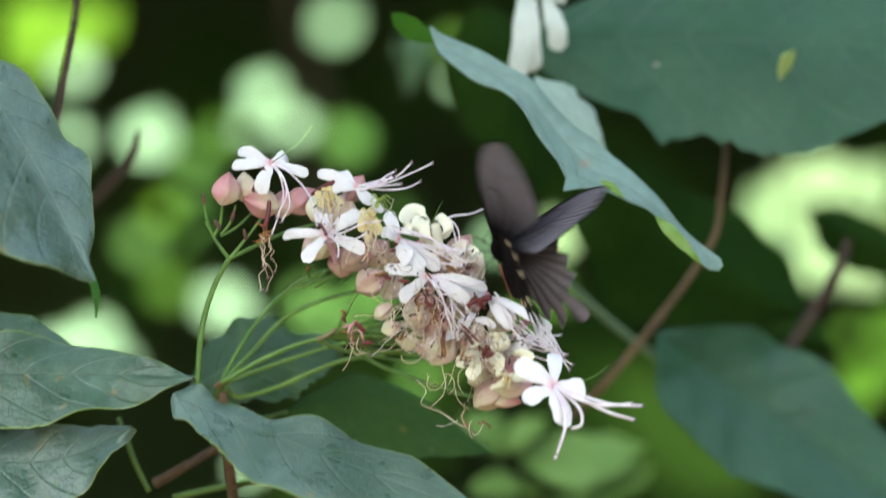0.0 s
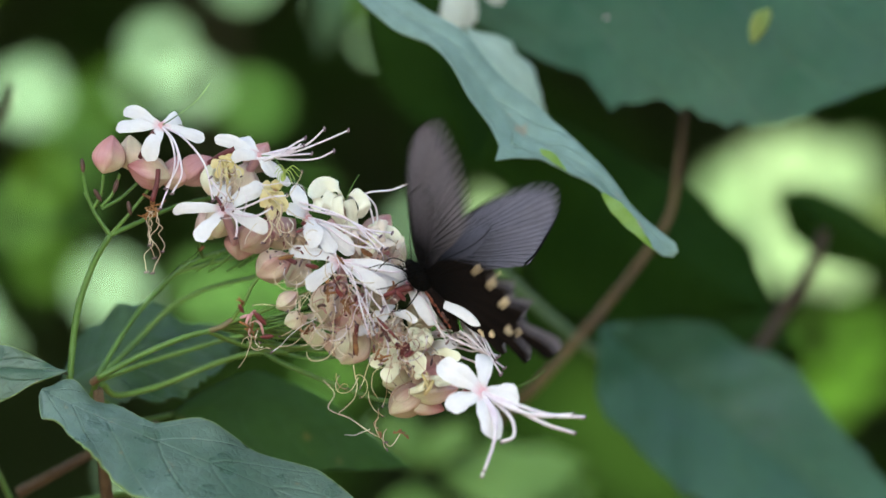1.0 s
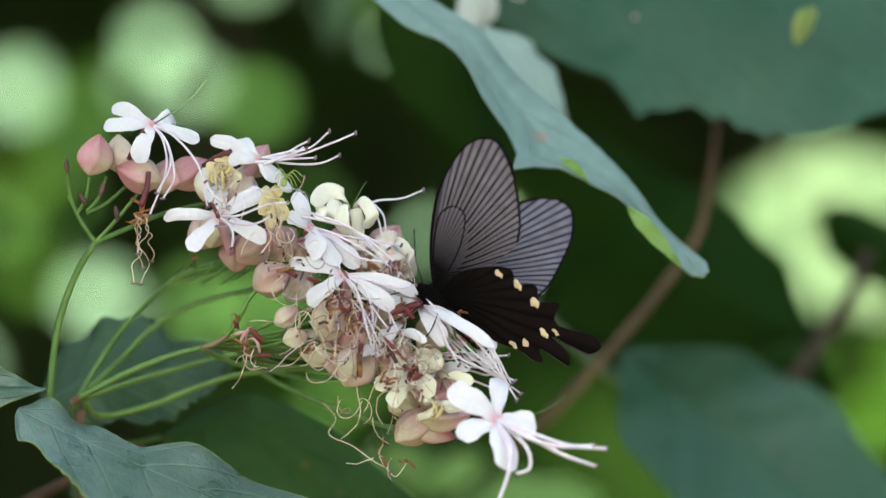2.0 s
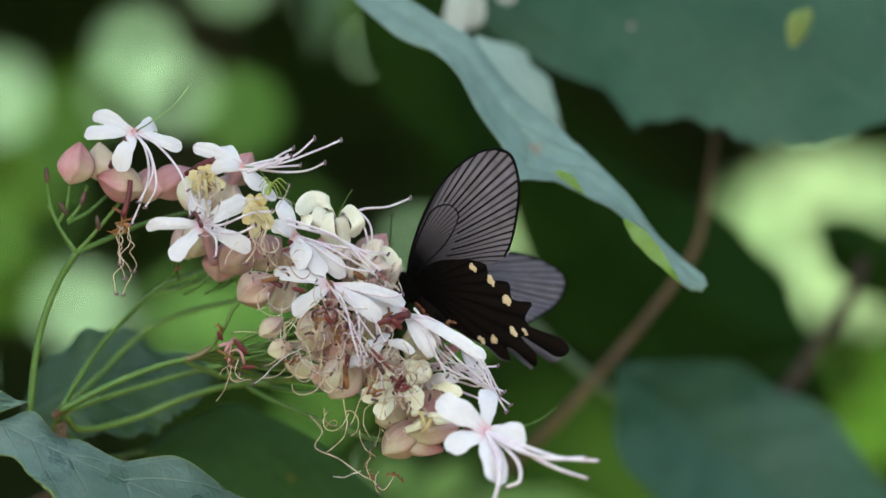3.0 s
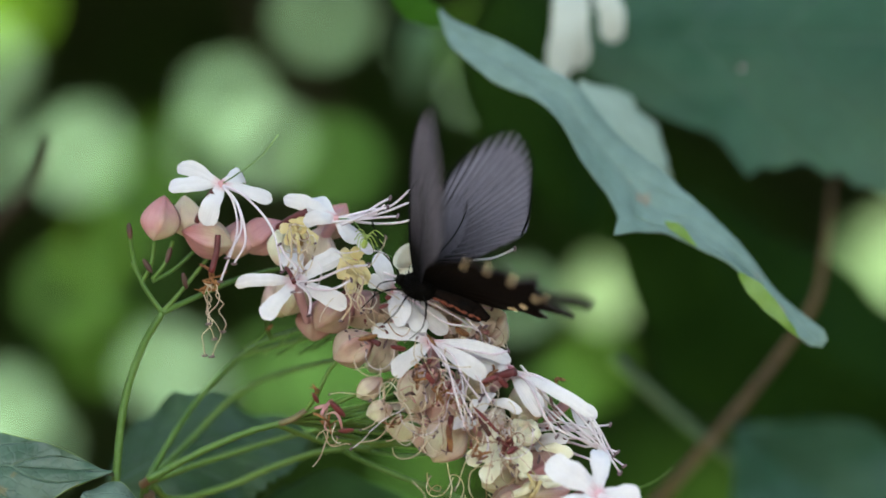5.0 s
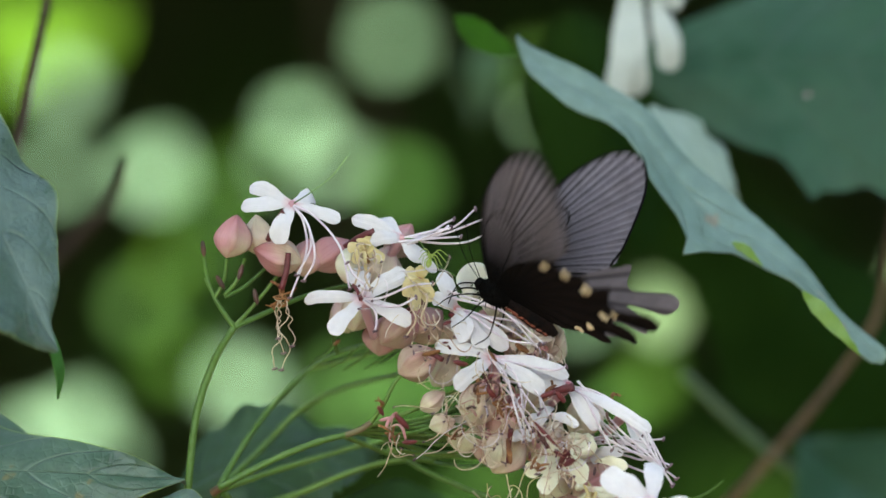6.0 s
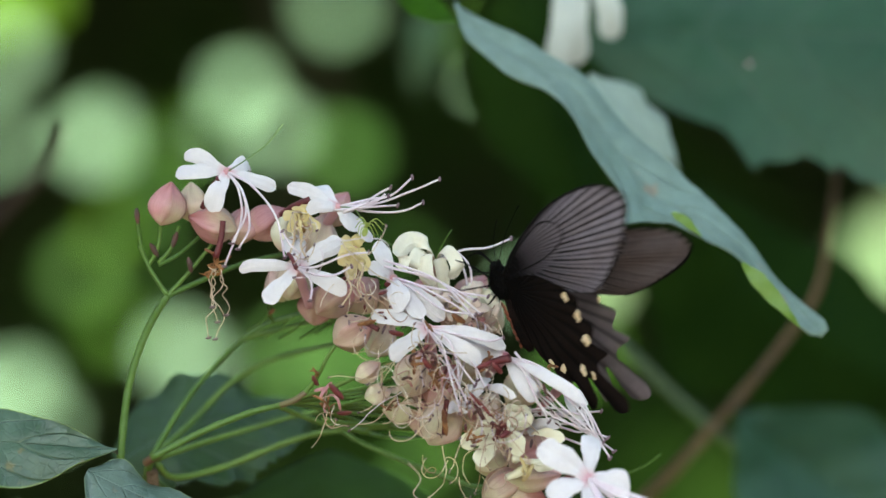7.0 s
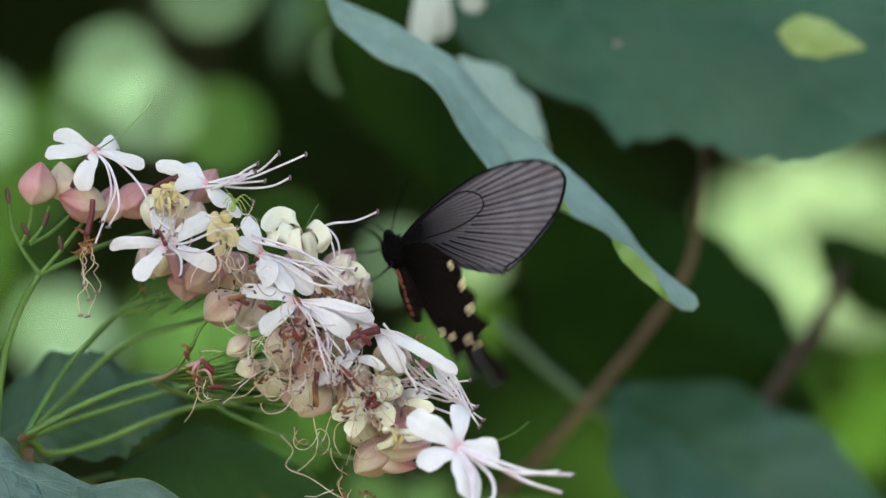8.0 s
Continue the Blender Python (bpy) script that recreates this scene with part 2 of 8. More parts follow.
M_STEMPALE = plain("pale green stem", (0.088, 0.178, 0.030), (0.12, 0.22, 0.044), 90, 0.5, 0.0002, 0.1)
M_STEMDIM = plain("dull green stem", (0.045, 0.09, 0.035), (0.06, 0.10, 0.04), 90, 0.5, 0.0002)
M_STEMRED = plain("reddish stem", (0.13, 0.06, 0.04), (0.16, 0.16, 0.06), 120, 0.5)
M_BARK = plain("brown bark", (0.125, 0.073, 0.038), (0.062, 0.036, 0.021), 70, 0.85, 0.001)
M_BARKDARK = plain("dark brown bark", (0.050, 0.026, 0.017), (0.026, 0.014, 0.010), 70, 0.85, 0.001)
# Near-black: the far stem's shade is put into its bark colour.
M_BARKSHADE = plain("bark blackened for shade", (0.010, 0.007, 0.005), (0.005, 0.004, 0.003), 70, 0.8, 0.001, gloss=0.1)
M_LEAF = leafy("blue-green leaf", (0.024, 0.066, 0.040), (0.075, 0.140, 0.100), (0.12, 0.19, 0.12), 6.5, 0.32, 0.12, (0.16, 0.14, 0.06), 0.6, 0.75, (0.14, 0.22, 0.06))
# Paler copy of the blue-green leaf: the near leaves' sheen is in its colour.
M_LEAFLIGHTER = leafy("blue-green leaf with sheen in colour", (0.046, 0.098, 0.073), (0.110, 0.174, 0.146), (0.15, 0.21, 0.15), 6.5, 0.30, 0.12, (0.24, 0.17, 0.09), 0.7, 0.55, (0.15, 0.22, 0.08))
M_LEAFCLEAN = leafy("clean blue-green leaf", (0.020, 0.072, 0.041), (0.031, 0.092, 0.051), (0.042, 0.095, 0.055), 6, 0.42, 0.12, None, 0.32)
# The curled leaf's sky reflection is put into this pale base colour.
M_LEAFPALER = leafy("leaf with sky sheen in colour", (0.155, 0.245, 0.215), (0.20, 0.29, 0.255), (0.15, 0.22, 0.18), 7, 0.36, 0.12, (0.28, 0.22, 0.17), 0.4)
M_LEAFDARK = leafy("dark green leaf", (0.015, 0.050, 0.016), (0.042, 0.095, 0.036), (0.085, 0.14, 0.075), 6, 0.42, 0.15, None, 0.35, 1.0)
M_LEAFMID = leafy("mid green leaf", (0.026, 0.075, 0.014), (0.036, 0.095, 0.02), (0.05, 0.12, 0.03), 6, 0.6, 0.3, (0.14, 0.12, 0.03), 0.2)
# Darkened leaf copy: the shade behind the shrub is in its colour.
M_LEAFFAR = leafy("leaf green darkened for shade", (0.008, 0.026, 0.004), (0.013, 0.036, 0.006), (0.02, 0.05, 0.01), 11, 0.8, 0.05, None, 0.04)
M_SCREENLEAF = leafy("sun-screen leaf", (0.03, 0.07, 0.02), (0.045, 0.09, 0.025), (0.06, 0.12, 0.035), 9, 0.5, 0.0)
M_LEAFLIT = leafy("light green leaf", (0.034, 0.130, 0.022), (0.048, 0.155, 0.036), (0.055, 0.16, 0.04), 10, 0.5, 0.15, None, 0.12)
M_LEAFOLIVE = leafy("pale olive leaf", (0.055, 0.105, 0.032), (0.075, 0.130, 0.048), (0.07, 0.125, 0.04), 9, 0.5, 0.05, None, 0.12)
# Pale colour in place of bright glints; the surface itself is hardly glossy.
M_LEAFSHEEN = leafy("leaf with bright sheen in colour", (0.120, 0.260, 0.165), (0.165, 0.315, 0.22), (0.16, 0.30, 0.20), 8, 0.5, 0.04, None, 0.15)
M_LEAFMINT = leafy("mint green leaf", (0.070, 0.140, 0.068), (0.095, 0.170, 0.092), (0.09, 0.17, 0.085), 8, 0.5, 0.04, None, 0.15)
M_LEAFLIME = leafy("lime green leaf", (0.058, 0.165, 0.008), (0.078, 0.20, 0.011), (0.09, 0.21, 0.025), 8, 0.5, 0.3, None, 0.12)
# Brightened leaf colour: sunlight is painted in, for leaves that get none.
M_LEAFGLOW = leafy("yellow-green leaf with sunlight in colour", (0.135, 0.25, 0.060), (0.17, 0.29, 0.085), (0.16, 0.28, 0.08), 8, 0.5, 0.15, None, 0.15)
M_LEAFFRESH = leafy("fresh green leaf", (0.028, 0.105, 0.006), (0.038, 0.125, 0.009), (0.05, 0.135, 0.02), 10, 0.5, 0.3, None, 0.12)
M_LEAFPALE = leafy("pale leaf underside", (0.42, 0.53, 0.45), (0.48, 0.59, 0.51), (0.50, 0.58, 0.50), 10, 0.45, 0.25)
M_RIB = plain("leaf rib", (0.03, 0.085, 0.048), (0.045, 0.10, 0.055), 120, 0.5)
M_LEAFEDGE = plain("lime leaf margin", (0.13, 0.26, 0.04), (0.18, 0.30, 0.07), 140, 0.5, 0, 0.2)
# Bright background seen through a leaf hole, put into a colour.
M_LEAF_GAP = plain("bright leaf hole in pale lime", (0.26, 0.36, 0.10), (0.34, 0.42, 0.16), 140, 0.5, 0.0004, 0.2)
M_FOREWING = winged("smoky forewing", (0.205, 0.176, 0.212), (0.004, 0.0035, 0.004), 66, 2, 3, (0.05, 0.16), (5, 34))
M_HINDWING = winged("black hindwing", (0.010, 0.0065, 0.006), (0.003, 0.0025, 0.0025), 17, 1, -1, (0.5, 1.2), (4, 18), 0.05)
M_HINDTOP = winged("grey hindwing", (0.135, 0.108, 0.118), (0.040, 0.032, 0.035), 22, 1, -1, (0.5, 1.2), (4, 14), 0.1)
M_VEIN = plain("black wing vein", (0.004, 0.004, 0.004), (0.007, 0.006, 0.007), 300, 0.8, gloss=0.05)
M_SPOT = plain("apricot wing spot", (0.62, 0.42, 0.24), (0.70, 0.56, 0.40), 700, 0.6)
M_BODY = plain("black insect body", (0.003, 0.003, 0.003), (0.006, 0.005, 0.005), 400, 0.95, 0.0004, gloss=0.03)
M_ABDOMEN = plain("red-flecked abdomen", (0.006, 0.005, 0.005), (0.014, 0.008, 0.007), 500, 0.9, 0.0003, gloss=0.04)
M_REDHAIR = plain("orange-red flank", (0.24, 0.07, 0.045), (0.08, 0.025, 0.02), 1500, 0.8, gloss=0.1)
M_SOIL = plain("leaf litter soil", (0.06, 0.045, 0.03), (0.035, 0.03, 0.02), 8, 0.9, 0.01)
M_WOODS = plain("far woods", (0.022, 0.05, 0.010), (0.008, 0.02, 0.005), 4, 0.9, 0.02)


# ---- meshes ----
K = 7300.0


def spot(x, y, d=0.0):
    """A place on a grid fitted to the camera's view, 7300 to the metre across the flowers; d: millimetres behind them.
    """
    k = 1 + d / 4000
    return Vector(((x - 784) / K * k, d / 1000, 1.3 - (y - 441) / K * k))


def mesh(name, verts, faces, mats, uvs=None, slots=None, smooth=True):
    me = bpy.data.meshes.new(name)
    me.from_pydata([tuple(v) for v in verts], [], faces)
    for m in mats if isinstance(mats, (list, tuple)) else [mats]:
        me.materials.append(m)
    if smooth:
        me.polygons.foreach_set("use_smooth", [True] * len(me.polygons))
    if slots is not None:
        me.polygons.foreach_set("material_index", slots)
    if uvs is not None:
        layer = me.uv_layers.new(name="map")
        idx = np.empty(len(me.loops), dtype=np.int32)
        me.loops.foreach_get("vertex_index", idx)
        layer.data.foreach_set("uv", np.asarray(uvs, dtype=np.float32)[idx].ravel())
    me.update()
    return me


def part(name, me, parent, label=""):
    ob = new(name, me)
    ob.parent = parent
    if parent.type == "EMPTY":
        ob.matrix_parent_inverse = Matrix.Translation(-parent.location)
    return tagged(ob, label)


def thing(name, place, label, category, group="", kind=""):
    ob = new(name)
    ob.empty_display_size = 0.01
    ob.location = place
    return tagged(ob, label, category, group, kind)


def sheet(fn, nu, nv, thick):
    """Verts, faces and map of a closed thin sheet over fn(u, v), u 0 to 1, v -1 to 1."""
    U, V = np.meshgrid(np.linspace(0, 1, nu + 1), np.linspace(-1, 1, nv + 1), indexing="ij")
    P = fn(U, V)
    N = np.cross(np.gradient(P, axis=0), np.gradient(P, axis=1))
    N /= np.maximum(np.linalg.norm(N, axis=2, keepdims=True), 1e-12)
    up, lo = P + N * thick / 2, P - N * thick / 2
    count = (nu + 1) * (nv + 1)
    top = np.arange(count).reshape(U.shape)
    uv = np.stack([U.ravel(), (V.ravel() + 1) / 2], 1)
    a, b, c, d = top[:-1, :-1], top[1:, :-1], top[1:, 1:], top[:-1, 1:]
    faces = np.stack([a, b, c, d], -1).reshape(-1, 4).tolist()
    faces += (np.stack([d, c, b, a], -1).reshape(-1, 4) + count).tolist()
    # The rim has points of its own, so that the faces stay flat up to the edge.
    loop = np.concatenate([top[:-1, 0], top[-1, :-1], top[:0:-1, -1], top[0, :0:-1]])
    n = len(loop)
    k, q = np.arange(n), (np.arange(n) + 1) % n
    faces += (np.stack([k, k + n, q + n, q], -1) + 2 * count).tolist()
    verts = np.concatenate([up.reshape(-1, 3), lo.reshape(-1, 3), up.reshape(-1, 3)[loop], lo.reshape(-1, 3)[loop]])
    return verts, faces, np.concatenate([uv, uv, uv[loop], uv[loop]])


def curve(points, count):
    """A smooth line through the points."""
    p = np.array([tuple(q) for q in points], float)
    if len(p) == 2:
        return p[0] + (p[1] - p[0]) * np.linspace(0, 1, count)[:, None]
    e = np.concatenate([[2 * p[0] - p[1]], p, [2 * p[-1] - p[-2]]])
    out = []
    for s in np.linspace(0, len(p) - 1 - 1e-9, count):
        i, t = int(s), s - int(s)
        a, b, c, d = e[i:i + 4]
        out.append(0.5 * (2 * b + (c - a) * t + (2 * a - 5 * b + 4 * c - d) * t * t + (3 * b - a - 3 * c + d) * t ** 3))
    return np.array(out)


def tube(points, r0, r1=None, count=14, sides=7, bump=0.0):
    """Verts and faces of a round rod along a smooth line, closed at both ends."""
    r1 = r0 if r1 is None else r1
    p = curve(points, count)
    tan = np.gradient(p, axis=0)
    tan /= np.maximum(np.linalg.norm(tan, axis=1, keepdims=True), 1e-12)
    ref = np.array([0.0, 1.0, 0.05])
    verts, faces = [], []
    for i in range(count):
        a = np.cross(tan[i], ref)
        a /= max(np.linalg.norm(a), 1e-9)
        b = np.cross(tan[i], a)
        r = r0 + (r1 - r0) * i / (count - 1)
        r *= 1 + bump * math.sin(i * 2.1)
        for k in range(sides):
            w = 2 * math.pi * k / sides
            verts.append(p[i] + r * (math.cos(w) * a + math.sin(w) * b))
    for i in range(count - 1):
        for k in range(sides):
            j = (k + 1) % sides
            faces.append([i * sides + k, i * sides + j, (i + 1) * sides + j, (i + 1) * sides + k])
    faces.append(list(range(sides))[::-1])
    faces.append([(count - 1) * sides + k for k in range(sides)])
    return verts, faces


def ball(centre, way, long, wide, rows=7, sides=8, ridge=0.0, folds=5, point=1.0):
    """Verts and faces of a seed-like body along a direction; ridge: depth of its folds."""
    z = Vector(way).normalized()
    x = z.orthogonal().normalized()
    y = z.cross(x)
    c = Vector(centre)
    verts, faces = [c - z * long / 2], []
    for i in range(1, rows):
        h = -math.cos(math.pi * i / rows)
        rad = wide / 2 * (math.sin(math.pi * i / rows) ** (1.0 if h < 0 else point))
        for k in range(sides):
            w = 2 * math.pi * k / sides
            r = rad * (1 + ridge * math.cos(folds * w))
            verts.append(c + z * (h * long / 2) + (x * math.cos(w) + y * math.sin(w)) * r)
    verts.append(c + z * long / 2)
    for k in range(sides):
        j = (k + 1) % sides
        faces.append([0, 1 + j, 1 + k])
        for i in range(rows - 2):
            a, b = 1 + i * sides, 1 + (i + 1) * sides
            faces.append([a + k, a + j, b + j, b + k])
        a = 1 + (rows - 2) * sides
        faces.append([a + k, a + j, len(verts) - 1])
    return verts, faces


def joined(pieces):
    """One mesh's verts, faces and slots out of several (verts, faces, slot)."""
    verts, faces, slots = [], [], []
    for v, f, s in pieces:
        k = len(verts)
        verts += [tuple(q) for q in v]
        faces += [[i + k for i in q] for q in f]
        slots += [s] * len(f)
    return verts, faces, slots


# ---- the surroundings ----
def ground():
    n, size = 24, 60.0
    fn = lambda U, V: np.stack([(U - 0.5) * 2 * size, V * size, 0.05 * np.sin(U * 40) * np.cos(V * 33)], -1)
    v, f, uv = sheet(fn, n, n, 0.02)
    tagged(new("ground", mesh("ground", v, f, M_SOIL, uv)), "dark forest soil with leaf litter", "ground", kind="structure")


def far_woods():
    """A ring of dim woods that closes the place; low behind the camera, unseen, to let skylight in."""
    v, f = [], []
    n, rows = 48, 8
    for j in range(rows + 1):
        for i in range(n):
            w = 2 * math.pi * i / n
            r = 6.6 + 0.3 * math.sin(i * 1.7 + j) + 0.2 * math.sin(j * 2.3 + i * 0.6)
            high = 3.4 + 2.2 * math.sin(w)
            v.append((r * math.cos(w), r * math.sin(w) - 1.5, -0.2 + j / rows * high))
    for j in range(rows):
        for i in range(n):
            k = (i + 1) % n
            f.append([j * n + i, j * n + k, (j + 1) * n + k, (j + 1) * n + i])
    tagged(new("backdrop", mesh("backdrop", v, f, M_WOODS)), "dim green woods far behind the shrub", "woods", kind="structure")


def leaf_profile(U, full=0.42):
    """Half width along a leaf, 0 at both ends and 1 at its widest."""
    a = np.clip(U / full, 0, 1)
    b = np.clip((1 - U) / (1 - full), 0, 1)
    return np.where(U < full, np.sin(a * np.pi / 2) ** 0.75, np.sin(b * np.pi / 2) ** 0.95)


def leaf_mesh(mid, left, right, mats, full=0.42, teeth=0.05, wave=0.04, lobes=(), nu=46, nv=14, thick=0.0005, seed=0, widths=None):
    """A leaf blade along the line mid, whose halves reach out by the vectors left and right; teeth and waves along its margin."""
    rng = np.random.default_rng(seed)
    ph = rng.uniform(0, 6.28, 6)
    L, R = np.array(tuple(left)), np.array(tuple(right))
    size = (np.linalg.norm(L) + np.linalg.norm(R)) / 2

    def fn(U, V):
        m = curve(mid, U.shape[0])[:, None, :]
        w = leaf_profile(U, full)
        s = np.abs(V)
        if widths:
            at_u, low, high = zip(*widths)
            w = np.where(V < 0, np.interp(U, at_u, low), np.interp(U, at_u, high))
        tooth = 1 + teeth * (np.abs(((U * 12 + 1.4 * np.sin(U * 10 + ph[5]) + ph[0]) % 1) - 0.5) * 2 - 0.5) * (1 + 0.6 * np.sin(U * 7 + ph[2])) + 0.05 * np.sin(U * 21 + ph[1])
        for side, at_u, amp, wide in lobes:
            tooth = tooth + amp * np.exp(-((U - at_u) / wide) ** 2) * (V * side > 0)
        w = w * (1 + (tooth - 1) * s ** 2)
        arm = np.where((V < 0)[..., None], L, R)
        out = np.cross(L, R)
        t = curve(mid, U.shape[0])
        nrm = np.cross(np.gradient(t, axis=0), R - L)
        nrm /= np.maximum(np.linalg.norm(nrm, axis=1, keepdims=True), 1e-9)
        ripple = wave * size * (np.sin(U * 15 + ph[2] + 1.5 * np.sign(V)) * s ** 1.6 + 0.5 * np.sin(U * 29 + ph[3]) * s ** 2)
        ripple = ripple + 0.10 * size * (s ** 0.5 - s) - 0.010 * size * np.cos(U * 6.283 * 6.5 - s * 2.2 + 0.8 * np.sin(U * 9 + ph[4])) * s
        return m + arm * (w * s)[..., None] + nrm[:, None, :] * ripple[..., None]
    v, f, uv = sheet(fn, nu, nv, thick)
    return mesh("leaf_blade", v, f, mats, uv)


def leaf(label, mid, left, right, mat, group="", stalk=None, rib=0.0005, **shape):
    """A leaf with blade, midrib and, where it shows, its stalk. mid: view-grid places; left, right: reach of its
    halves.
    """
    pts = [spot(*p) for p in mid]
    arm = lambda a: Vector((a[0] / K, a[2] / 1000, -a[1] / K))
    ob = thing("shrub_leaf", pts[0], label, "leaf", group)
    part("blade", leaf_mesh(pts, arm(left), arm(right), mat, **shape), ob)
    v, f = tube(pts, rib, rib * 0.25, 24, 6)
    part("midrib", mesh("midrib", v, f, M_RIB if mat in (M_LEAF, M_LEAFLIGHTER, M_LEAFDARK) else mat), ob, "raised midrib")
    if stalk:
        v, f = tube([spot(*p) for p in stalk], rib * 1.3, rib * 1.1, 14, 7)
        part("stalk", mesh("stalk", v, f, M_STEM), ob, "slender green leaf stalk")
    return ob


ground()
far_woods()

# Leaves round the flowers, nearest first.
leaf("broad dull green leaf below the flower stalks", [(66, 712, -6), (190, 770, -10), (420, 868, -16), (760, 1010, -28)],
     (-46, 90, -18), (45, -62, 14), M_LEAFLIGHTER, seed=3, teeth=0.03, wave=0.10, rib=0.0003, nu=80,
     widths=((0, 0.05, 0.05), (0.06, 0.32, 0.36), (0.2, 0.5, 0.5), (0.33, 0.75, 0.52), (0.44, 0.95, 0.38), (0.48, 1.0, 0.36), (0.56, 1.05, 0.8), (0.66, 1.1, 1.02), (0.83, 0.9, 0.85), (1, 0.05, 0.05)))
leaf("dark green leaf with a toothed tip beside the stalks", [(-620, 690, 12), (-400, 655, 9), (-150, 658, 2), (118, 674, -4)],
     (10, 122, -10), (0, -92, 8), M_LEAF, full=0.42, seed=4, teeth=0.06, wave=0.11, rib=0.0003)
leaf("dark green leaf half hidden by another", [(-430, 530, 26), (-270, 572, 24), (-110, 640, 22)],
     (10, 60, -5), (-5, -55, 5), M_LEAF, full=0.5, seed=24, teeth=0.03)
leaf("dark green ragged leaf low in the shrub", [(-600, 800, 20), (-380, 850, 16), (-190, 850, 10), (-28, 785, 4)],
     (20, 118, -8), (-20, -92, 6), M_LEAFLIGHTER, full=0.5, seed=5, teeth=0.14, wave=0.13, rib=0.0003)
leaf("dull green leaf hanging at the shrub's side", [(-430, -140, -30), (-250, 150, -34), (-112, 445, -38)],
     (-150, 110, -44), (90, -55, 14), M_LEAFLIGHTER, full=0.52, seed=6, teeth=0.02, rib=0.0003, wave=0.06, stalk=[(-430, -140, -30), (-480, -230, -30)])
leaf("dark toothed leaf behind the flower stalks", [(110, 700, 46), (270, 625, 50), (465, 622, 56)],
     (80, 100, -10), (-25, -92, 16), M_LEAFDARK, full=0.42, seed=7, teeth=0.10, wave=0.09, lobes=((1, 0.25, 0.08, 0.06), (1, 0.5, -0.12, 0.06), (1, 0.75, -0.1, 0.05)))
leaf("mid green leaf under the flower head", [(330, 760, 60), (520, 760, 68), (800, 870, 74)],
     (-30, 110, -8), (30, -75, 8), M_LEAFMID, full=0.4, seed=8, teeth=0.05, stalk=[(330, 760, 60), (250, 770, 46), (176, 720, 30)])
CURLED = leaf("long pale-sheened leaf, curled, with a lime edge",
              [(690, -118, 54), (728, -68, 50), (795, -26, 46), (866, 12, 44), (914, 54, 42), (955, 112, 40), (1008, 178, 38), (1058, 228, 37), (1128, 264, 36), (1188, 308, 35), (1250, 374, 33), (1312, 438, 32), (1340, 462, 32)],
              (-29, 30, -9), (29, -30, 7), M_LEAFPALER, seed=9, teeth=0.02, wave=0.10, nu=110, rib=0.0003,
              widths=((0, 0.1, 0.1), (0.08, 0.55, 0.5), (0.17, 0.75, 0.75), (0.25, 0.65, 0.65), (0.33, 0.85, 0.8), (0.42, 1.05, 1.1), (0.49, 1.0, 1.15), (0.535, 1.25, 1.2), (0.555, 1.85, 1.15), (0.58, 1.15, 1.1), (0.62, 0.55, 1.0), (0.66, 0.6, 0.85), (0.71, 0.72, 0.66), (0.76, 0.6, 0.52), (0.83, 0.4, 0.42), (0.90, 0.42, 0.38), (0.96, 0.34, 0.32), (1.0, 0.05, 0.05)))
for pts, w in ((((1072, 250, 24), (1096, 264, 24), (1124, 292, 24)), 6), (((1196, 338, 23), (1240, 384, 22), (1298, 450, 22)), 10)):
    me = leaf_mesh([spot(*p) for p in pts], Vector((-w, 0, -w)) / K, Vector((w, 0, w)) / K, M_LEAFEDGE, nu=20, nv=6, wave=0.2, seed=w)
    part("margin", me, CURLED, "lime green folded margin")
leaf("small lime green leaf at the curled leaf's base", [(600, -150, 66), (650, -112, 62), (712, -80, 60)], (-14, 22, -2), (16, -20, 2), M_LEAFFRESH, seed=18, nu=20, nv=8)
BROAD = leaf("large dull green leaf with a wavy margin", [(890, -70, 130), (1400, -62, 125), (2000, -20, 130)],
             (20, 262, -14), (-10, -190, 20), M_LEAFCLEAN, full=0.55, seed=10, teeth=0.05, wave=0.05, lobes=((-1, 0.30, 0.17, 0.018), (-1, 0.25, -0.06, 0.03), (-1, 0.38, -0.08, 0.035), (-1, 0.50, 0.05, 0.03)))
part("speck", mesh("speck", *ball(spot(1206, -12, 112), (1, 0, 0), 0.0012, 0.0009), M_PETAL), BROAD, "tiny pale speck on the leaf")
# Added piece that stands for a bright hole in the large leaf.
LEAF_GAP = leaf("added pale piece in place of a bright hole in the leaf", [(1486, -22, 88), (1545, -14, 84), (1640, 10, 88)], (-6, 40, 0), (8, -34, 2), M_LEAF_GAP, seed=17, nu=24, nv=8)
DROOPING = leaf("large drooping leaf with a cool sheen", [(1186, 606, 150), (1340, 725, 168), (1560, 890, 168), (2050, 1300, 120)],
     (-112, 120, -26), (130, -112, 6), M_LEAFCLEAN, full=0.45, seed=11, teeth=0.04, rib=0.0003)
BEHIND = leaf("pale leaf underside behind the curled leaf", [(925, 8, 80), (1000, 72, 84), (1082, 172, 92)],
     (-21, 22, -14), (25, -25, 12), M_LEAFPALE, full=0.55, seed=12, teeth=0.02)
SHADED = leaf("green leaf coloured dark for shade", [(1010, 170, 190), (1200, 375, 200), (1380, 500, 205), (1525, 575, 210)], (-160, 130, 10), (128, -88, 20), M_LEAFFAR, full=0.45, seed=13, teeth=0.02)
leaf("green leaf coloured dark for shade", [(800, -160, 230), (880, 80, 230), (925, 275, 235)], (-140, 20, 10), (140, -30, 30), M_LEAFFAR, seed=14)
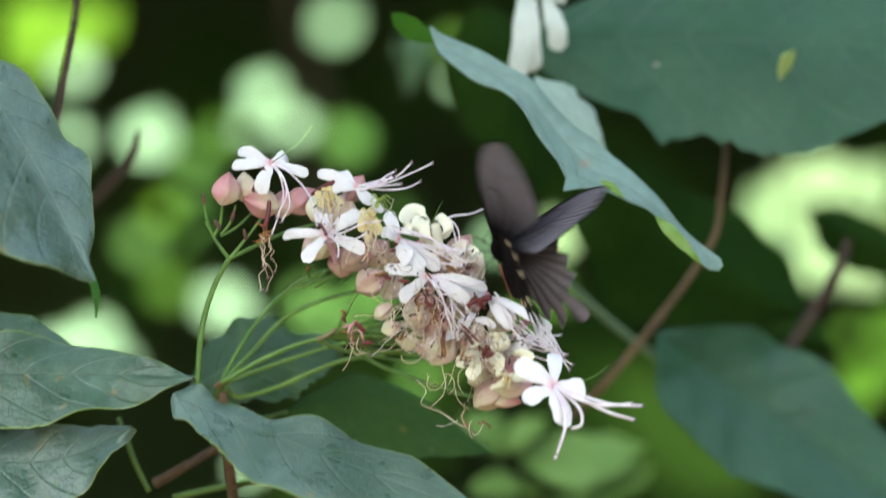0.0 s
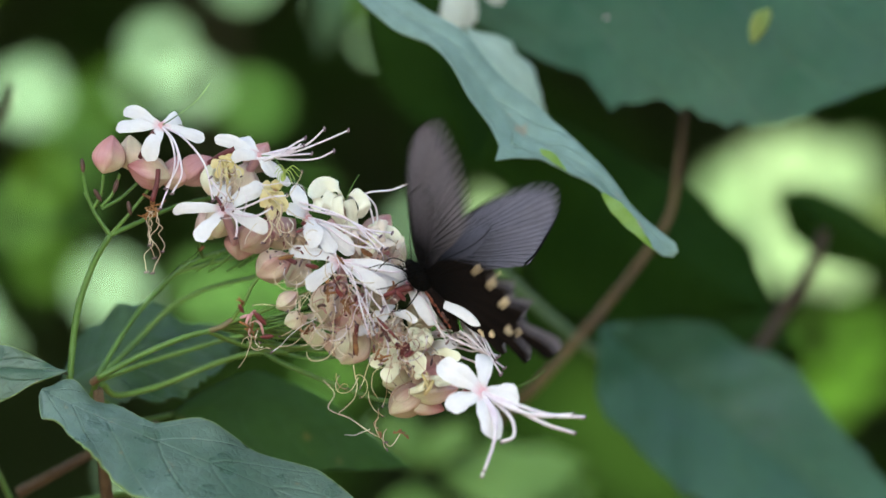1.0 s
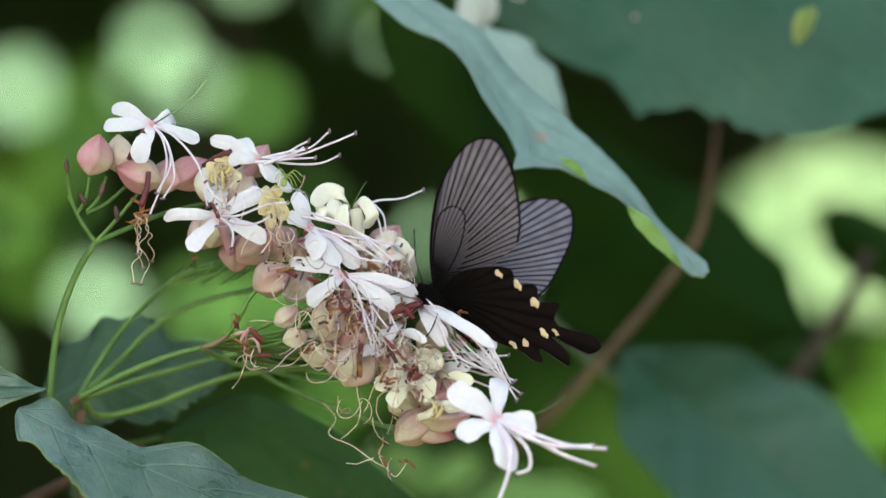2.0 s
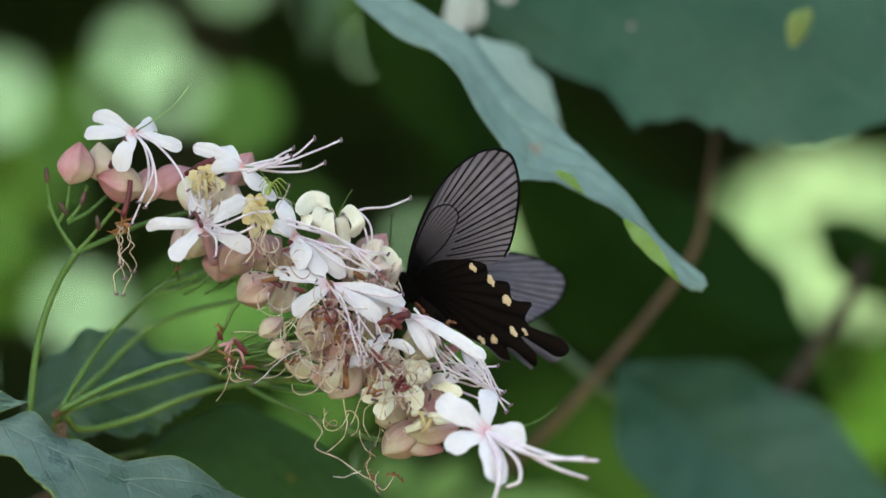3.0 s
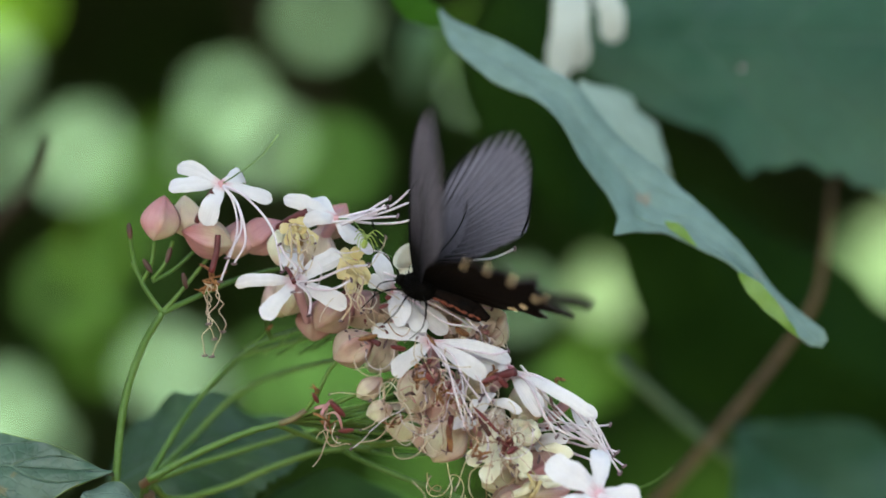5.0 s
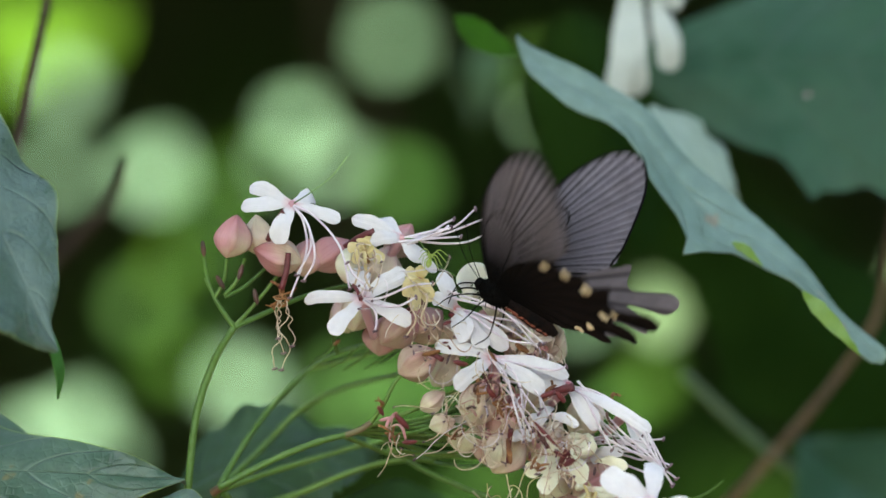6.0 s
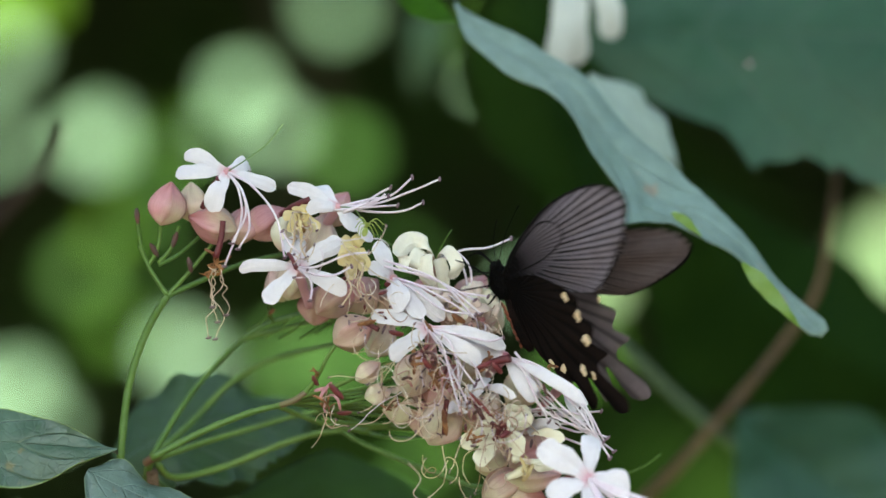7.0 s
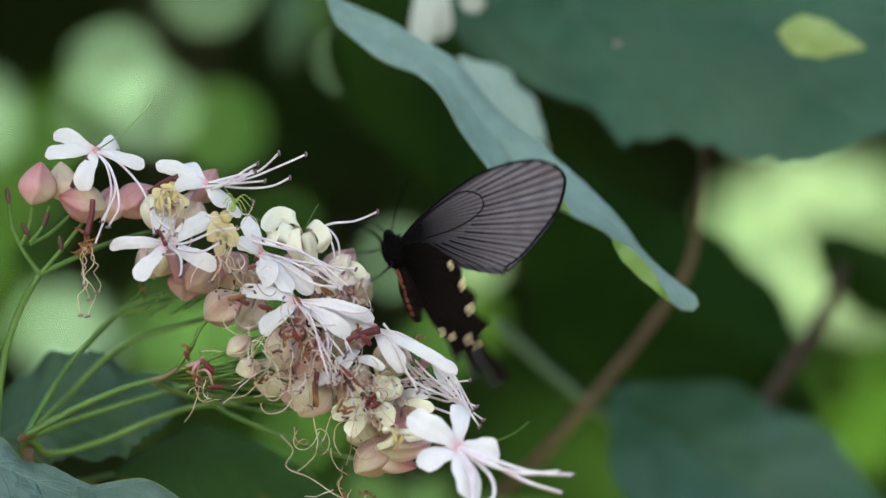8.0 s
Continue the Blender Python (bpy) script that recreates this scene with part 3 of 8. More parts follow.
NOTCH = leaf("green leaf coloured dark for shade", [(1536, 340, 300), (1625, 382, 300), (1760, 450, 300), (1960, 545, 300)], (-22, 84, 4), (18, -46, 10), M_LEAFFAR, seed=15, full=0.36, teeth=0.1)
leaf("green leaf coloured dark for shade", [(1370, 560, 330), (1460, 610, 330), (1590, 640, 330)], (-30, 90, 10), (30, -70, 20), M_LEAFFAR, seed=16)


def twig(label, pts, r0, r1, mat, name="twig"):
    """A twig with its stem and the swollen joints along it."""
    line = [spot(*p) for p in pts]
    ob = thing(name, line[0], label, "twig")
    v, f = tube(line, r0, r1, 30, 8, 0.05)
    part("stem", mesh("stem", v, f, mat), ob)
    way = curve(line, 40)
    for i, k in enumerate((9, 20, 31)):
        a, b = Vector(way[k]), Vector(way[k + 1])
        r = r0 + (r1 - r0) * k / 40
        v, f = ball(a, (b - a).normalized(), r * 2.6, r * 1.22, 6, 8)
        part("joint", mesh("joint", v, f, mat), ob)
    return ob


BROWN = twig("brown woody twig, blurred", [(1366, 120, 150), (1358, 200, 145), (1346, 290, 140), (1325, 390, 140), (1250, 500, 140), (1150, 620, 140), (1060, 720, 145), (980, 790, 160)], 0.0006, 0.0016, M_BARK)
THIN = twig("thin green leaf stalk", [(980, 480, 160), (1080, 575, 160), (1170, 650, 160), (1240, 700, 160)], 0.0014, 0.0012, M_STEMDIM)
leaf("narrow drooping leaf end behind a broad leaf", [(-142, 366, -22), (-118, 428, -22), (-104, 482, -22), (-108, 528, -22)], (-9, 3, -1), (9, -3, 1), M_LEAFLIT, seed=31, nu=24, nv=6, teeth=0.0)
leaf("pale pointed leaf hanging in the shade", [(664, -100, 330), (654, -40, 326), (632, 50, 330)], (-40, -6, -6), (40, 8, 6), M_LEAFMINT, seed=32, nu=24, nv=8, full=0.3, teeth=0.02)
twig("dark brown upright twig", [(-118, -330, 80), (-124, -190, 80), (-140, -110, 80), (-158, -30, 80), (-176, 60, 80), (-196, 170, 80), (-225, 300, 80)], 0.0012, 0.0013, M_BARKDARK)
twig("thin dull brown twig with a dark bud", [(19, 104, 180), (8, 140, 180), (-20, 186, 190), (-70, 238, 200), (-124, 290, 220)], 0.0009, 0.0018, M_BARKDARK)
twig("brown twig low in the shrub", [(20, 915, 60), (60, 894, 58), (112, 866, 56), (170, 836, 52), (300, 780, 45)], 0.0016, 0.0012, M_BARK)
twig("thin green stem low in the shrub", [(-60, 760, 44), (-45, 803, 42), (-24, 867, 40), (6, 933, 40)], 0.0008, 0.0009, M_STEM)
twig("green leaf stalk low in the shrub", [(60, 950, 42), (120, 937, 40), (223, 920, 38), (318, 909, 34)], 0.0011, 0.0009, M_STEM)
twig("dim brown twig, blurred", [(1631, 403, 186), (1609, 463, 186), (1539, 577, 186), (1458, 691, 186), (1398, 741, 190)], 0.0016, 0.0022, M_BARKDARK)
twig("dim dark upright tree stem", [(398, -300, 1060), (418, -43, 1060), (446, 122, 1060), (468, 420, 1060)], 0.0026, 0.0024, M_BARKSHADE)


def shrub():
    """The shrub's woody stems, from the ground up to the leaf and flower stalks."""
    base = thing("shrub", (-0.06, 0.16, 0), "woody shrub stems that carry leaves and flowers", "shrub")
    ends = [((-0.083, 0.010, 1.263), 0.0028), ((-0.160, 0.020, 1.20), 0.0026), ((-0.060, 0.045, 1.235), 0.0022)]
    for i, (e, r) in enumerate(ends):
        e = Vector(e)
        foot = Vector((-0.06 + 0.012 * math.cos(i * 1.9), 0.16 + 0.012 * math.sin(i * 1.9), 0))
        low = Vector((e.x * 0.35 - 0.04, e.y * 0.4 + 0.14, 0.55))
        high = Vector((e.x * 0.9, e.y + 0.10, min(e.z, 1.3) - 0.17))
        v, f = tube([foot, low, high, e], 0.007, r * 0.5, 26, 8, 0.04)
        part("stem", mesh("stem", v, f, M_BARK), base)


shrub()


def loose_leaf(x, y, d, size, turn, tilt, mat, label, seed, slim=0.62):
    """A leaf of the undergrowth: one blade; a tilt of 90 stands upright, more leans back to the light."""
    c = spot(x, y, d)
    h = size / K * (1 + d / 4000) / 2
    ax = Vector((math.cos(radians(turn)), 0, math.sin(radians(turn))))
    up = Vector((-ax.z, 0, ax.x))
    if tilt > 90:
        lean = Matrix.Rotation(-radians(tilt - 90), 3, "X")
        ax, up = lean @ ax, lean @ up
        me = leaf_mesh([c - ax * h, c + up * h * 0.05, c + ax * h], up * h * slim, -up * h * slim, mat, nu=18, nv=8, seed=seed, thick=0.0004, wave=0.02)
        return tagged(new("leaf", me), label, "leaf", "undergrowth leaves")
    sun_side = Vector((0, -math.sin(radians(tilt)), math.cos(radians(tilt))))
    side = (up * math.sin(radians(tilt)) + Vector((0, -1, 0)) * math.cos(radians(tilt))).normalized()
    me = leaf_mesh([c - ax * h, c + up * h * 0.12, c + ax * h], side * h * slim, -side * h * slim, mat, nu=18, nv=8, seed=seed, thick=0.0004)
    return tagged(new("leaf", me), label, "leaf", "undergrowth leaves")


# Leaves under the flower head; they stand in shade and are coloured as sunlit.
leaf("pale green leaf coloured as sunlit, under the flower head", [(865, 887, 300), (1004, 881, 294), (1151, 862, 300)], (20, 72, -12), (-6, -62, 14), M_LEAFGLOW, seed=41, nu=28, nv=10, full=0.4, teeth=0.03, rib=0.0002)
leaf("pale green leaf end coloured as sunlit, behind another", [(897, 1006, 300), (1040, 962, 300), (1168, 907, 300)], (14, 40, -8), (-10, -30, 10), M_LEAFGLOW, seed=42, nu=28, nv=10, full=0.6, teeth=0.03, rib=0.0002)
leaf("pale leaf coloured as half sunlit", [(740, 774, 300), (795, 807, 300), (824, 872, 300)], (-32, 28, -8), (32, -24, 8), M_LEAFGLOW, seed=43, nu=28, nv=10, full=0.5, teeth=0.03, rib=0.0002)
leaf("pale leaf coloured as half sunlit", [(831, 862, 300), (871, 815, 300), (927, 786, 300)], (22, 24, -8), (-22, -20, 8), M_LEAFGLOW, seed=44, nu=28, nv=10, full=0.45, teeth=0.03, rib=0.0002)
leaf("pale leaf coloured as sunlit, low in the shrub", [(744, 947, 300), (816, 929, 300), (914, 960, 300)], (4, 32, -8), (-4, -24, 8), M_LEAFGLOW, seed=45, nu=28, nv=10, full=0.45, teeth=0.03, rib=0.0002)

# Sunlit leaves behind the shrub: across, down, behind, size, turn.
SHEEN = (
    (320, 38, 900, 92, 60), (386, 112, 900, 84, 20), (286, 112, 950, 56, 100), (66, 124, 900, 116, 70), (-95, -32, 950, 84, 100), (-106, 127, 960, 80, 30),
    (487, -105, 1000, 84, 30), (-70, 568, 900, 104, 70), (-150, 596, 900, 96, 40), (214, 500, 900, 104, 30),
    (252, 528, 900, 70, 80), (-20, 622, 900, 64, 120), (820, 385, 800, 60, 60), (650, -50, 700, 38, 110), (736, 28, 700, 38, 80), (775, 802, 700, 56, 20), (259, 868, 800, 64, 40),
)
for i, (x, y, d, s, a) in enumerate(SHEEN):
    loose_leaf(x, y, d, s, a, 118 + i % 3 * 4, M_LEAFSHEEN, "leaf with a bright sheen put into its colour, far out of focus", 150 + i, 0.85)
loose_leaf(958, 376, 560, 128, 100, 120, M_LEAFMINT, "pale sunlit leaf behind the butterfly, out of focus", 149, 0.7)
GREEN = (
    (500, 145, 900, 92, 150), (430, 540, 900, 88, 40), (226, 125, 950, 66, 20), (176, 172, 950, 70, 60), (38, 362, 940, 82, 70), (100, 462, 900, 90, 40),
    (160, 326, 960, 60, 80), (395, 492, 860, 68, 60), (940, 504, 760, 92, 60), (880, 552, 760, 60, 30),
    (640, 690, 760, 66, 20), (704, 655, 760, 60, 70), (150, 240, 950, 58, 120),
    (560, 485, 760, 74, 20), (330, 640, 800, 66, 30), (610, 330, 900, 46, 60), (505, 520, 800, 74, 50), (740, -60, 800, 60, 60),
)
for i, (x, y, d, s, a) in enumerate(GREEN):
    loose_leaf(x, y, d, s, a, 112 + i % 3 * 5, M_LEAFFRESH if i % 3 == 2 else M_LEAFLIT, "fresh green sunlit leaf, far out of focus", 200 + i, 0.8)
LIME = (
    (-184, -130, 800, 170, 30), (-46, -126, 820, 118, 50), (-100, -108, 860, 120, 70), (-190, -50, 860, 110, 20), (1593, -104, 800, 180, 10), (1664, -52, 800, 170, 40),
    (1628, 727, 760, 130, 60), (1696, 606, 760, 100, 70), (1604, 612, 760, 56, 50), (1712, 690, 760, 96, 20), (90, 292, 900, 60, 60),
)
for i, (x, y, d, s, a) in enumerate(LIME):
    loose_leaf(x, y, d, s, a, 106 + i % 3 * 3, M_LEAFFRESH if x > 1560 and y > 500 else M_LEAFLIME, "lime green sunlit leaf, out of focus", 180 + i, 0.75)
OPENING = (
    (1438, 338, 640, 150, 120), (1500, 398, 650, 160, 60), (1540, 448, 640, 132, 70), (1566, 270, 700, 150, 20), (1665, 290, 700, 140, 60), (1486, 276, 700, 96, 40),
    (1576, 474, 660, 108, 30), (1655, 484, 660, 100, 50), (1735, 400, 700, 130, 70),
)
for i, (x, y, d, s, a) in enumerate(OPENING):
    loose_leaf(x, y, d, s, a, 108 + i % 4 * 5, M_LEAFOLIVE if i == 8 else M_LEAFMINT, "sunlit leaf in an opening of the shrub, out of focus", 100 + i, 0.8)


def undergrowth():
    """Leaves without number behind the shrub, in the dark colour that stands for shade."""
    rng = np.random.default_rng(21)
    verts, faces, uvs = [], [], []
    for i in range(620):
        d = rng.uniform(1.08, 2.6)
        x, z = rng.uniform(-0.42, 0.42) * (1 + d * 0.5), 1.3 + rng.uniform(-0.42, 0.34) * (1 + d * 0.3)
        h = rng.uniform(0.02, 0.05)
        a, b = rng.uniform(0, 6.28), rng.uniform(0.3, 1.3)
        ax = np.array([math.cos(a), 0.2, math.sin(a)])
        sd = np.cross(ax, [0, math.sin(b), math.cos(b)])
        sd /= np.linalg.norm(sd)

        def fn(U, V):
            w = leaf_profile(U)
            return np.array([x, d, z]) + ax * ((U - 0.5) * 2 * h)[..., None] + sd * (V * w * h * 0.6)[..., None] + np.array([0, 0, -0.2 * h]) * ((U - 0.5) ** 2 + V * V * 0.3)[..., None]
        v, f, uv = sheet(fn, 8, 4, 0.0004)
        k = len(verts)
        verts += v.tolist()
        faces += [[q + k for q in g] for g in f]
        uvs += uv.tolist()
    tagged(new("undergrowth", mesh("undergrowth", verts, faces, M_LEAFFAR, uvs)), "dense green foliage behind the shrub, coloured dark for shade", "foliage", kind="stuff")


undergrowth()


def sun_screen(name, label, count, xs, ys, zs, size, seed):
    """Unseen leaves added overhead to block the sun, in a layer that leans as its rays do."""
    rng = np.random.default_rng(seed)
    verts, faces, uvs = [], [], []
    lean = SUN_WAY.y / SUN_WAY.z
    for i in range(count):
        x, z = rng.uniform(*xs), rng.uniform(*zs)
        y = rng.uniform(*ys) + lean * (z - zs[0])
        h = rng.uniform(*size)
        a = rng.uniform(0, 6.28)
        ax = np.array([math.cos(a), math.sin(a), rng.uniform(-0.3, 0.3)])
        sd = np.array([-math.sin(a), math.cos(a), rng.uniform(-0.3, 0.3)])

        def fn(U, V):
            w = leaf_profile(U)
            return np.array([x, y, z]) + ax * ((U - 0.5) * 2 * h)[..., None] + sd * (V * w * h * 0.65)[..., None] - np.array([0, 0, 0.3 * h]) * (V * V)[..., None]
        v, f, uv = sheet(fn, 5, 4, 0.0006)
        k = len(verts)
        verts += v.tolist()
        faces += [[q + k for q in g] for g in f]
        uvs += uv.tolist()
    tagged(new(name, mesh(name, verts, faces, M_SCREENLEAF, uvs)), label, "foliage", kind="stuff")


# Both layers are out of view, added only to keep the sun off.
sun_screen("near_sun_screen", "unseen leaf layer added to shade the shrub", 430, (-0.52, 0.25), (-0.58, 0.05), (1.85, 2.15), (0.06, 0.10), 31)
sun_screen("far_sun_screen", "unseen leaf layer added to shade the undergrowth", 2600, (-3.2, 3.2), (1.02, 5.2), (1.9, 2.5), (0.14, 0.22), 32)


# ---- the flower head ----
HEAD = thing("flower_head", spot(180, 700, -7), "drooping head of white flowers and pink calyces on green stalks", "flower")
cam.data.dof.focus_object = HEAD


def stalk(name, pts, r0, r1, mat=M_STEM, label=""):
    v, f = tube([spot(*p) for p in pts], r0 * 0.8, r1 * 0.8, 24, 8, 0.06)
    return part(name, mesh(name, v, f, mat), HEAD, label)


def petal_mesh(c, tip, facing, wide, bow, mat, cup=0.10, seed=0, via=None):
    """A strap-shaped petal from the throat to its tip, blunt, creased along the middle; via: a place that it curls through."""
    c, tip, facing = np.array(c), np.array(tip), np.array(facing)
    rng = np.random.default_rng(seed)
    tw, ph, droop = rng.uniform(-0.7, 0.7), rng.uniform(0, 6.28), rng.uniform(0.02, 0.16)
    curl, fold = rng.uniform(0.0, 0.22), rng.uniform(-0.04, 0.08)
    length = np.linalg.norm(tip - c)
    side0 = np.cross((tip - c) / length, facing)
    side0 /= np.linalg.norm(side0)

    def fn(U, V):
        path = curve([c, *via, tip], U.shape[0]) if via else c + (tip - c) * U[:, :1]
        way = np.gradient(path, axis=0)
        way /= np.maximum(np.linalg.norm(way, axis=1, keepdims=True), 1e-9)
        side = side0 - way * (way @ side0)[:, None]
        side /= np.maximum(np.linalg.norm(side, axis=1, keepdims=True), 1e-9)
        up = np.cross(side, way)
        w = 0.40 + 0.60 * np.sin(np.clip(U / 0.75, 0, 1) * np.pi / 2) ** 1.4
        w = w * np.where(U > 0.82, np.clip(1 - (np.clip(U - 0.82, 0, 1) / 0.183) ** 2.6, 0, 1) ** 0.5, 1) * wide / 2
        w = w * (1 + 0.10 * np.sin(U * 8 + ph + V) + 0.04 * np.sin(U * 19 + ph * 2 + 2 * V))
        lift = bow * length * np.sin(np.pi * U) + droop * length * (U - U ** 3)
        lift = lift - curl * length * np.clip((U - 0.55) / 0.45, 0, 1) ** 2
        lift = lift - (cup + fold) * wide * np.abs(V) ** 1.4 * np.sin(np.pi * U) ** 0.5 + 0.05 * wide * np.sin(9 * U + ph) * V - 0.07 * wide * np.exp(-(V / 0.22) ** 2)
        ang = tw * U
        s2 = side[:, None, :] * np.cos(ang)[..., None] + up[:, None, :] * np.sin(ang)[..., None]
        return path[:, None, :] + s2 * (V * w)[..., None] + up[:, None, :] * lift[..., None]
    v, f, uv = sheet(fn, 18, 8, 0.00022)
    return mesh("petal", v, f, mat, uv)


def stamen_mesh(pts, mat, r=0.00028, head=True):
    p = [spot(*q) for q in pts]
    v, f = tube(p, r, r * 0.75, 22, 6)
    pieces = [(v, f, 0)]
    if head:
        e = (p[-1] - p[-2]).normalized()
        bv, bf = ball(p[-1], e.orthogonal() + e * 0.4, 0.0019, 0.0008, 5, 6)
        pieces.append((bv, bf, 1))
    v, f, s = joined(pieces)
    return mesh("stamen", v, f, [mat, M_ANTHER], slots=s)


def flower(label, centre, back, petals, stamens, style=None, wide=27, mat=M_PETAL, fil=M_FILAMENT, bow=0.06, facing=(0, -1, 0.35), throat=M_THROAT, thread=0.00032):
    """A flower: slender tube, petals, stamens and style. All places on the view grid."""
    c, b = spot(*centre), spot(*back)
    v, f = tube([b, b.lerp(c, 0.5), c], 0.0009, 0.0014, 10, 9)
    bv, bf = ball(c + Vector(facing).normalized() * 0.0002, facing, 0.0010, 0.0021, 6, 10)
    v, f, s = joined([(v, f, 0), (bv, bf, 1)])
    ob = part("flower", mesh("flower_tube", v, f, [mat, throat], slots=s), HEAD, label)
    for i, q in enumerate(petals):
        tip = spot(*q[:3])
        via = [spot(*w) for w in q[4:]] if len(q) > 4 else None
        part("petal", petal_mesh(c, tip, facing, (q[3] if len(q) > 3 else wide) / K, bow * (1 if i % 2 else 1.6), mat, seed=int(q[0]), via=via), ob)
    for q in stamens:
        part("stamen", stamen_mesh([centre, *q], fil, thread), ob)
    if style:
        part("style", stamen_mesh([centre, *style], M_STEM, 0.00017, False), ob, "thin green style")
    return ob


def calyx(x, y, d, way, long, wide, mat, label=""):
    """An inflated, five-ribbed calyx with a pointed end."""
    w = Vector((way[0], way[2] if len(way) > 2 else 0.1, -way[1]))
    v, f, uv = pod(spot(x, y, d), w, long / K, wide / K, int(x * 7 + y))
    return part("calyx", mesh("calyx", v, f, mat, uv), HEAD, label)


def pod(centre, way, long, wide, seed):
    """Verts and faces of an inflated calyx: swollen below, five keeled lobes that close to a point."""
    z = Vector(way).normalized()
    x = z.orthogonal().normalized()
    y = z.cross(x)
    rng = np.random.default_rng(seed)
    turn, lop = rng.uniform(0, 6.28), rng.uniform(-0.12, 0.12)
    rows, sides = 14, 30
    verts, faces, uvs = [], [], []
    for i in range(rows + 1):
        u = i / rows
        rad = wide / 2 * (math.sin(min(1.0, u / 0.42) * math.pi / 2) ** 0.8 if u < 0.42 else max(0.0, math.cos((u - 0.42) / 0.58 * math.pi / 2)) ** 0.95) * 1.02 + 0.0002
        for k in range(sides):
            a = 2 * math.pi * k / sides
            keel = abs(math.cos(2.5 * (a + turn)))
            r = rad * (0.80 + 0.28 * keel ** 7 + 0.10 * math.sin(2 * a + seed) + 0.025 * math.sin(3 * a + 9 * u + seed))
            uvs.append((u, keel))
            h = (u - 0.5) * long + 0.05 * long * keel * u
            verts.append(Vector(centre) + z * h + (x * (math.cos(a) + lop * u) + y * math.sin(a)) * r)
    for i in range(rows):
        for k in range(sides):
            j = (k + 1) % sides
            faces.append([i * sides + k, i * sides + j, (i + 1) * sides + j, (i + 1) * sides + k])
    faces.append(list(range(sides))[::-1])
    faces.append([rows * sides + k for k in range(sides)])
    return verts, faces, uvs


def squiggle(x, y, d, length, seed, mat=M_DRYFIL, label="", r=0.00016, fall=1.0):
    """A dry, curling thread."""
    rng = np.random.default_rng(seed)
    pts, px, py, a = [(x, y, d)], x, y, math.pi / 2 * fall + rng.uniform(-0.6, 0.6)
    turn = rng.uniform(-0.5, 0.5)
    for i in range(8):
        turn += rng.uniform(-0.7, 0.7)
        a += turn * 0.6
        a = a * 0.85 + math.pi / 2 * fall * 0.15
        px, py = px + math.cos(a) * length / 8, py + math.sin(a) * length / 8
        pts.append((px, py, d + rng.uniform(-4, 4)))
    v, f = tube([spot(*p) for p in pts], r, r * 0.8, 30, 5)
    if seed % 3 == 0:
        part("dry_thread", mesh("dry_thread", v, f, mat), HEAD, label)
        return
    bv, bf = ball(spot(*pts[-1]), rng.normal(size=3), rng.uniform(6, 12) / K, rng.uniform(3, 4.5) / K, 6, 6, 0.2, 3)
    v, f, slots = joined([(v, f, 0), (bv, bf, 1)])
    part("dry_thread", mesh("dry_thread", v, f, [mat, M_ANTHER], slots=slots), HEAD, label)


# Stalks.
stalk("stalk", [(122, 700, 8), (138, 563, 7), (170, 465, 6), (206, 402, 4)], 0.0012, 0.0010)
stalk("stalk", [(206, 402, 4), (185, 372, 4), (172, 350, 4), (158, 310, 4), (152, 266, 4)], 0.0008, 0.0004)
stalk("stalk", [(172, 350, 4), (188, 320, 4), (194, 280, 4)], 0.0006, 0.0005, M_STEMPALE)
stalk("stalk", [(190, 345, 4), (212, 318, 5), (226, 280, 6)], 0.0006, 0.0005, M_STEMPALE)
stalk("stalk", [(206, 402, 4), (240, 365, 6), (285, 310, 8)], 0.0007, 0.0005, M_STEMPALE)
stalk("stalk", [(190, 348, 4), (225, 330, 6), (265, 295, 8)], 0.0006, 0.0005)
stalk("stalk", [(206, 402, 4), (260, 378, 8), (340, 345, 14), (450, 320, 18)], 0.0009, 0.0006)
stalk("stalk", [(170, 345, 4), (155, 315, 4)], 0.0005, 0.0005)
stalk("stalk", [(176, 690, 10), (227, 604, 20), (276, 539, 26), (338, 478, 28), (391, 449, 26), (480, 424, 22), (560, 404, 20)], 0.0010, 0.0007)
stalk("stalk", [(338, 478, 28), (400, 462, 28), (480, 445, 26), (560, 440, 20)], 0.0008, 0.0006, M_STEMPALE)
stalk("stalk", [(178, 690, 12), (252, 620, 36), (317, 555, 42), (391, 514, 44), (489, 490, 40), (590, 470, 28)], 0.0010, 0.0007, M_STEMPALE)
stalk("stalk", [(178, 688, 4), (268, 641, 3), (350, 608, 2), (411, 592, 1)], 0.0011, 0.0010)
stalk("stalk", [(405, 594, 1), (428, 586, 0), (450, 572, 0)], 0.0010, 0.0009, M_STEMRED, "reddish bend of the stalk")
stalk("stalk", [(448, 574, 0), (472, 540, -2), (489, 506, -3), (516, 474, -4)], 0.0007, 0.0005, M_STEMPALE)
stalk("stalk", [(440, 580, 0), (513, 555, 2), (587, 522, 4), (630, 510, 6)], 0.0008, 0.0005, M_STEMPALE)
stalk("stalk", [(430, 586, 2), (520, 576, 6), (620, 556, 8)], 0.0007, 0.0005)
stalk("stalk", [(425, 588, 4), (530, 592, 8), (660, 576, 10)], 0.0007, 0.0005, M_STEMPALE)
stalk("stalk", [(420, 590, 6), (520, 606, 10), (600, 612, 12), (700, 600, 10)], 0.0007, 0.0005)
stalk("stalk", [(180, 692, 10), (268, 661, 26), (374, 629, 32), (456, 608, 32), (600, 590, 26)], 0.0010, 0.0006, M_STEMPALE)
stalk("stalk", [(186, 696, 12), (219, 722, 20), (309, 702, 26), (391, 669, 28), (464, 645, 28), (529, 637, 26), (660, 626, 18)], 0.0012, 0.0007, M_STEMPALE)
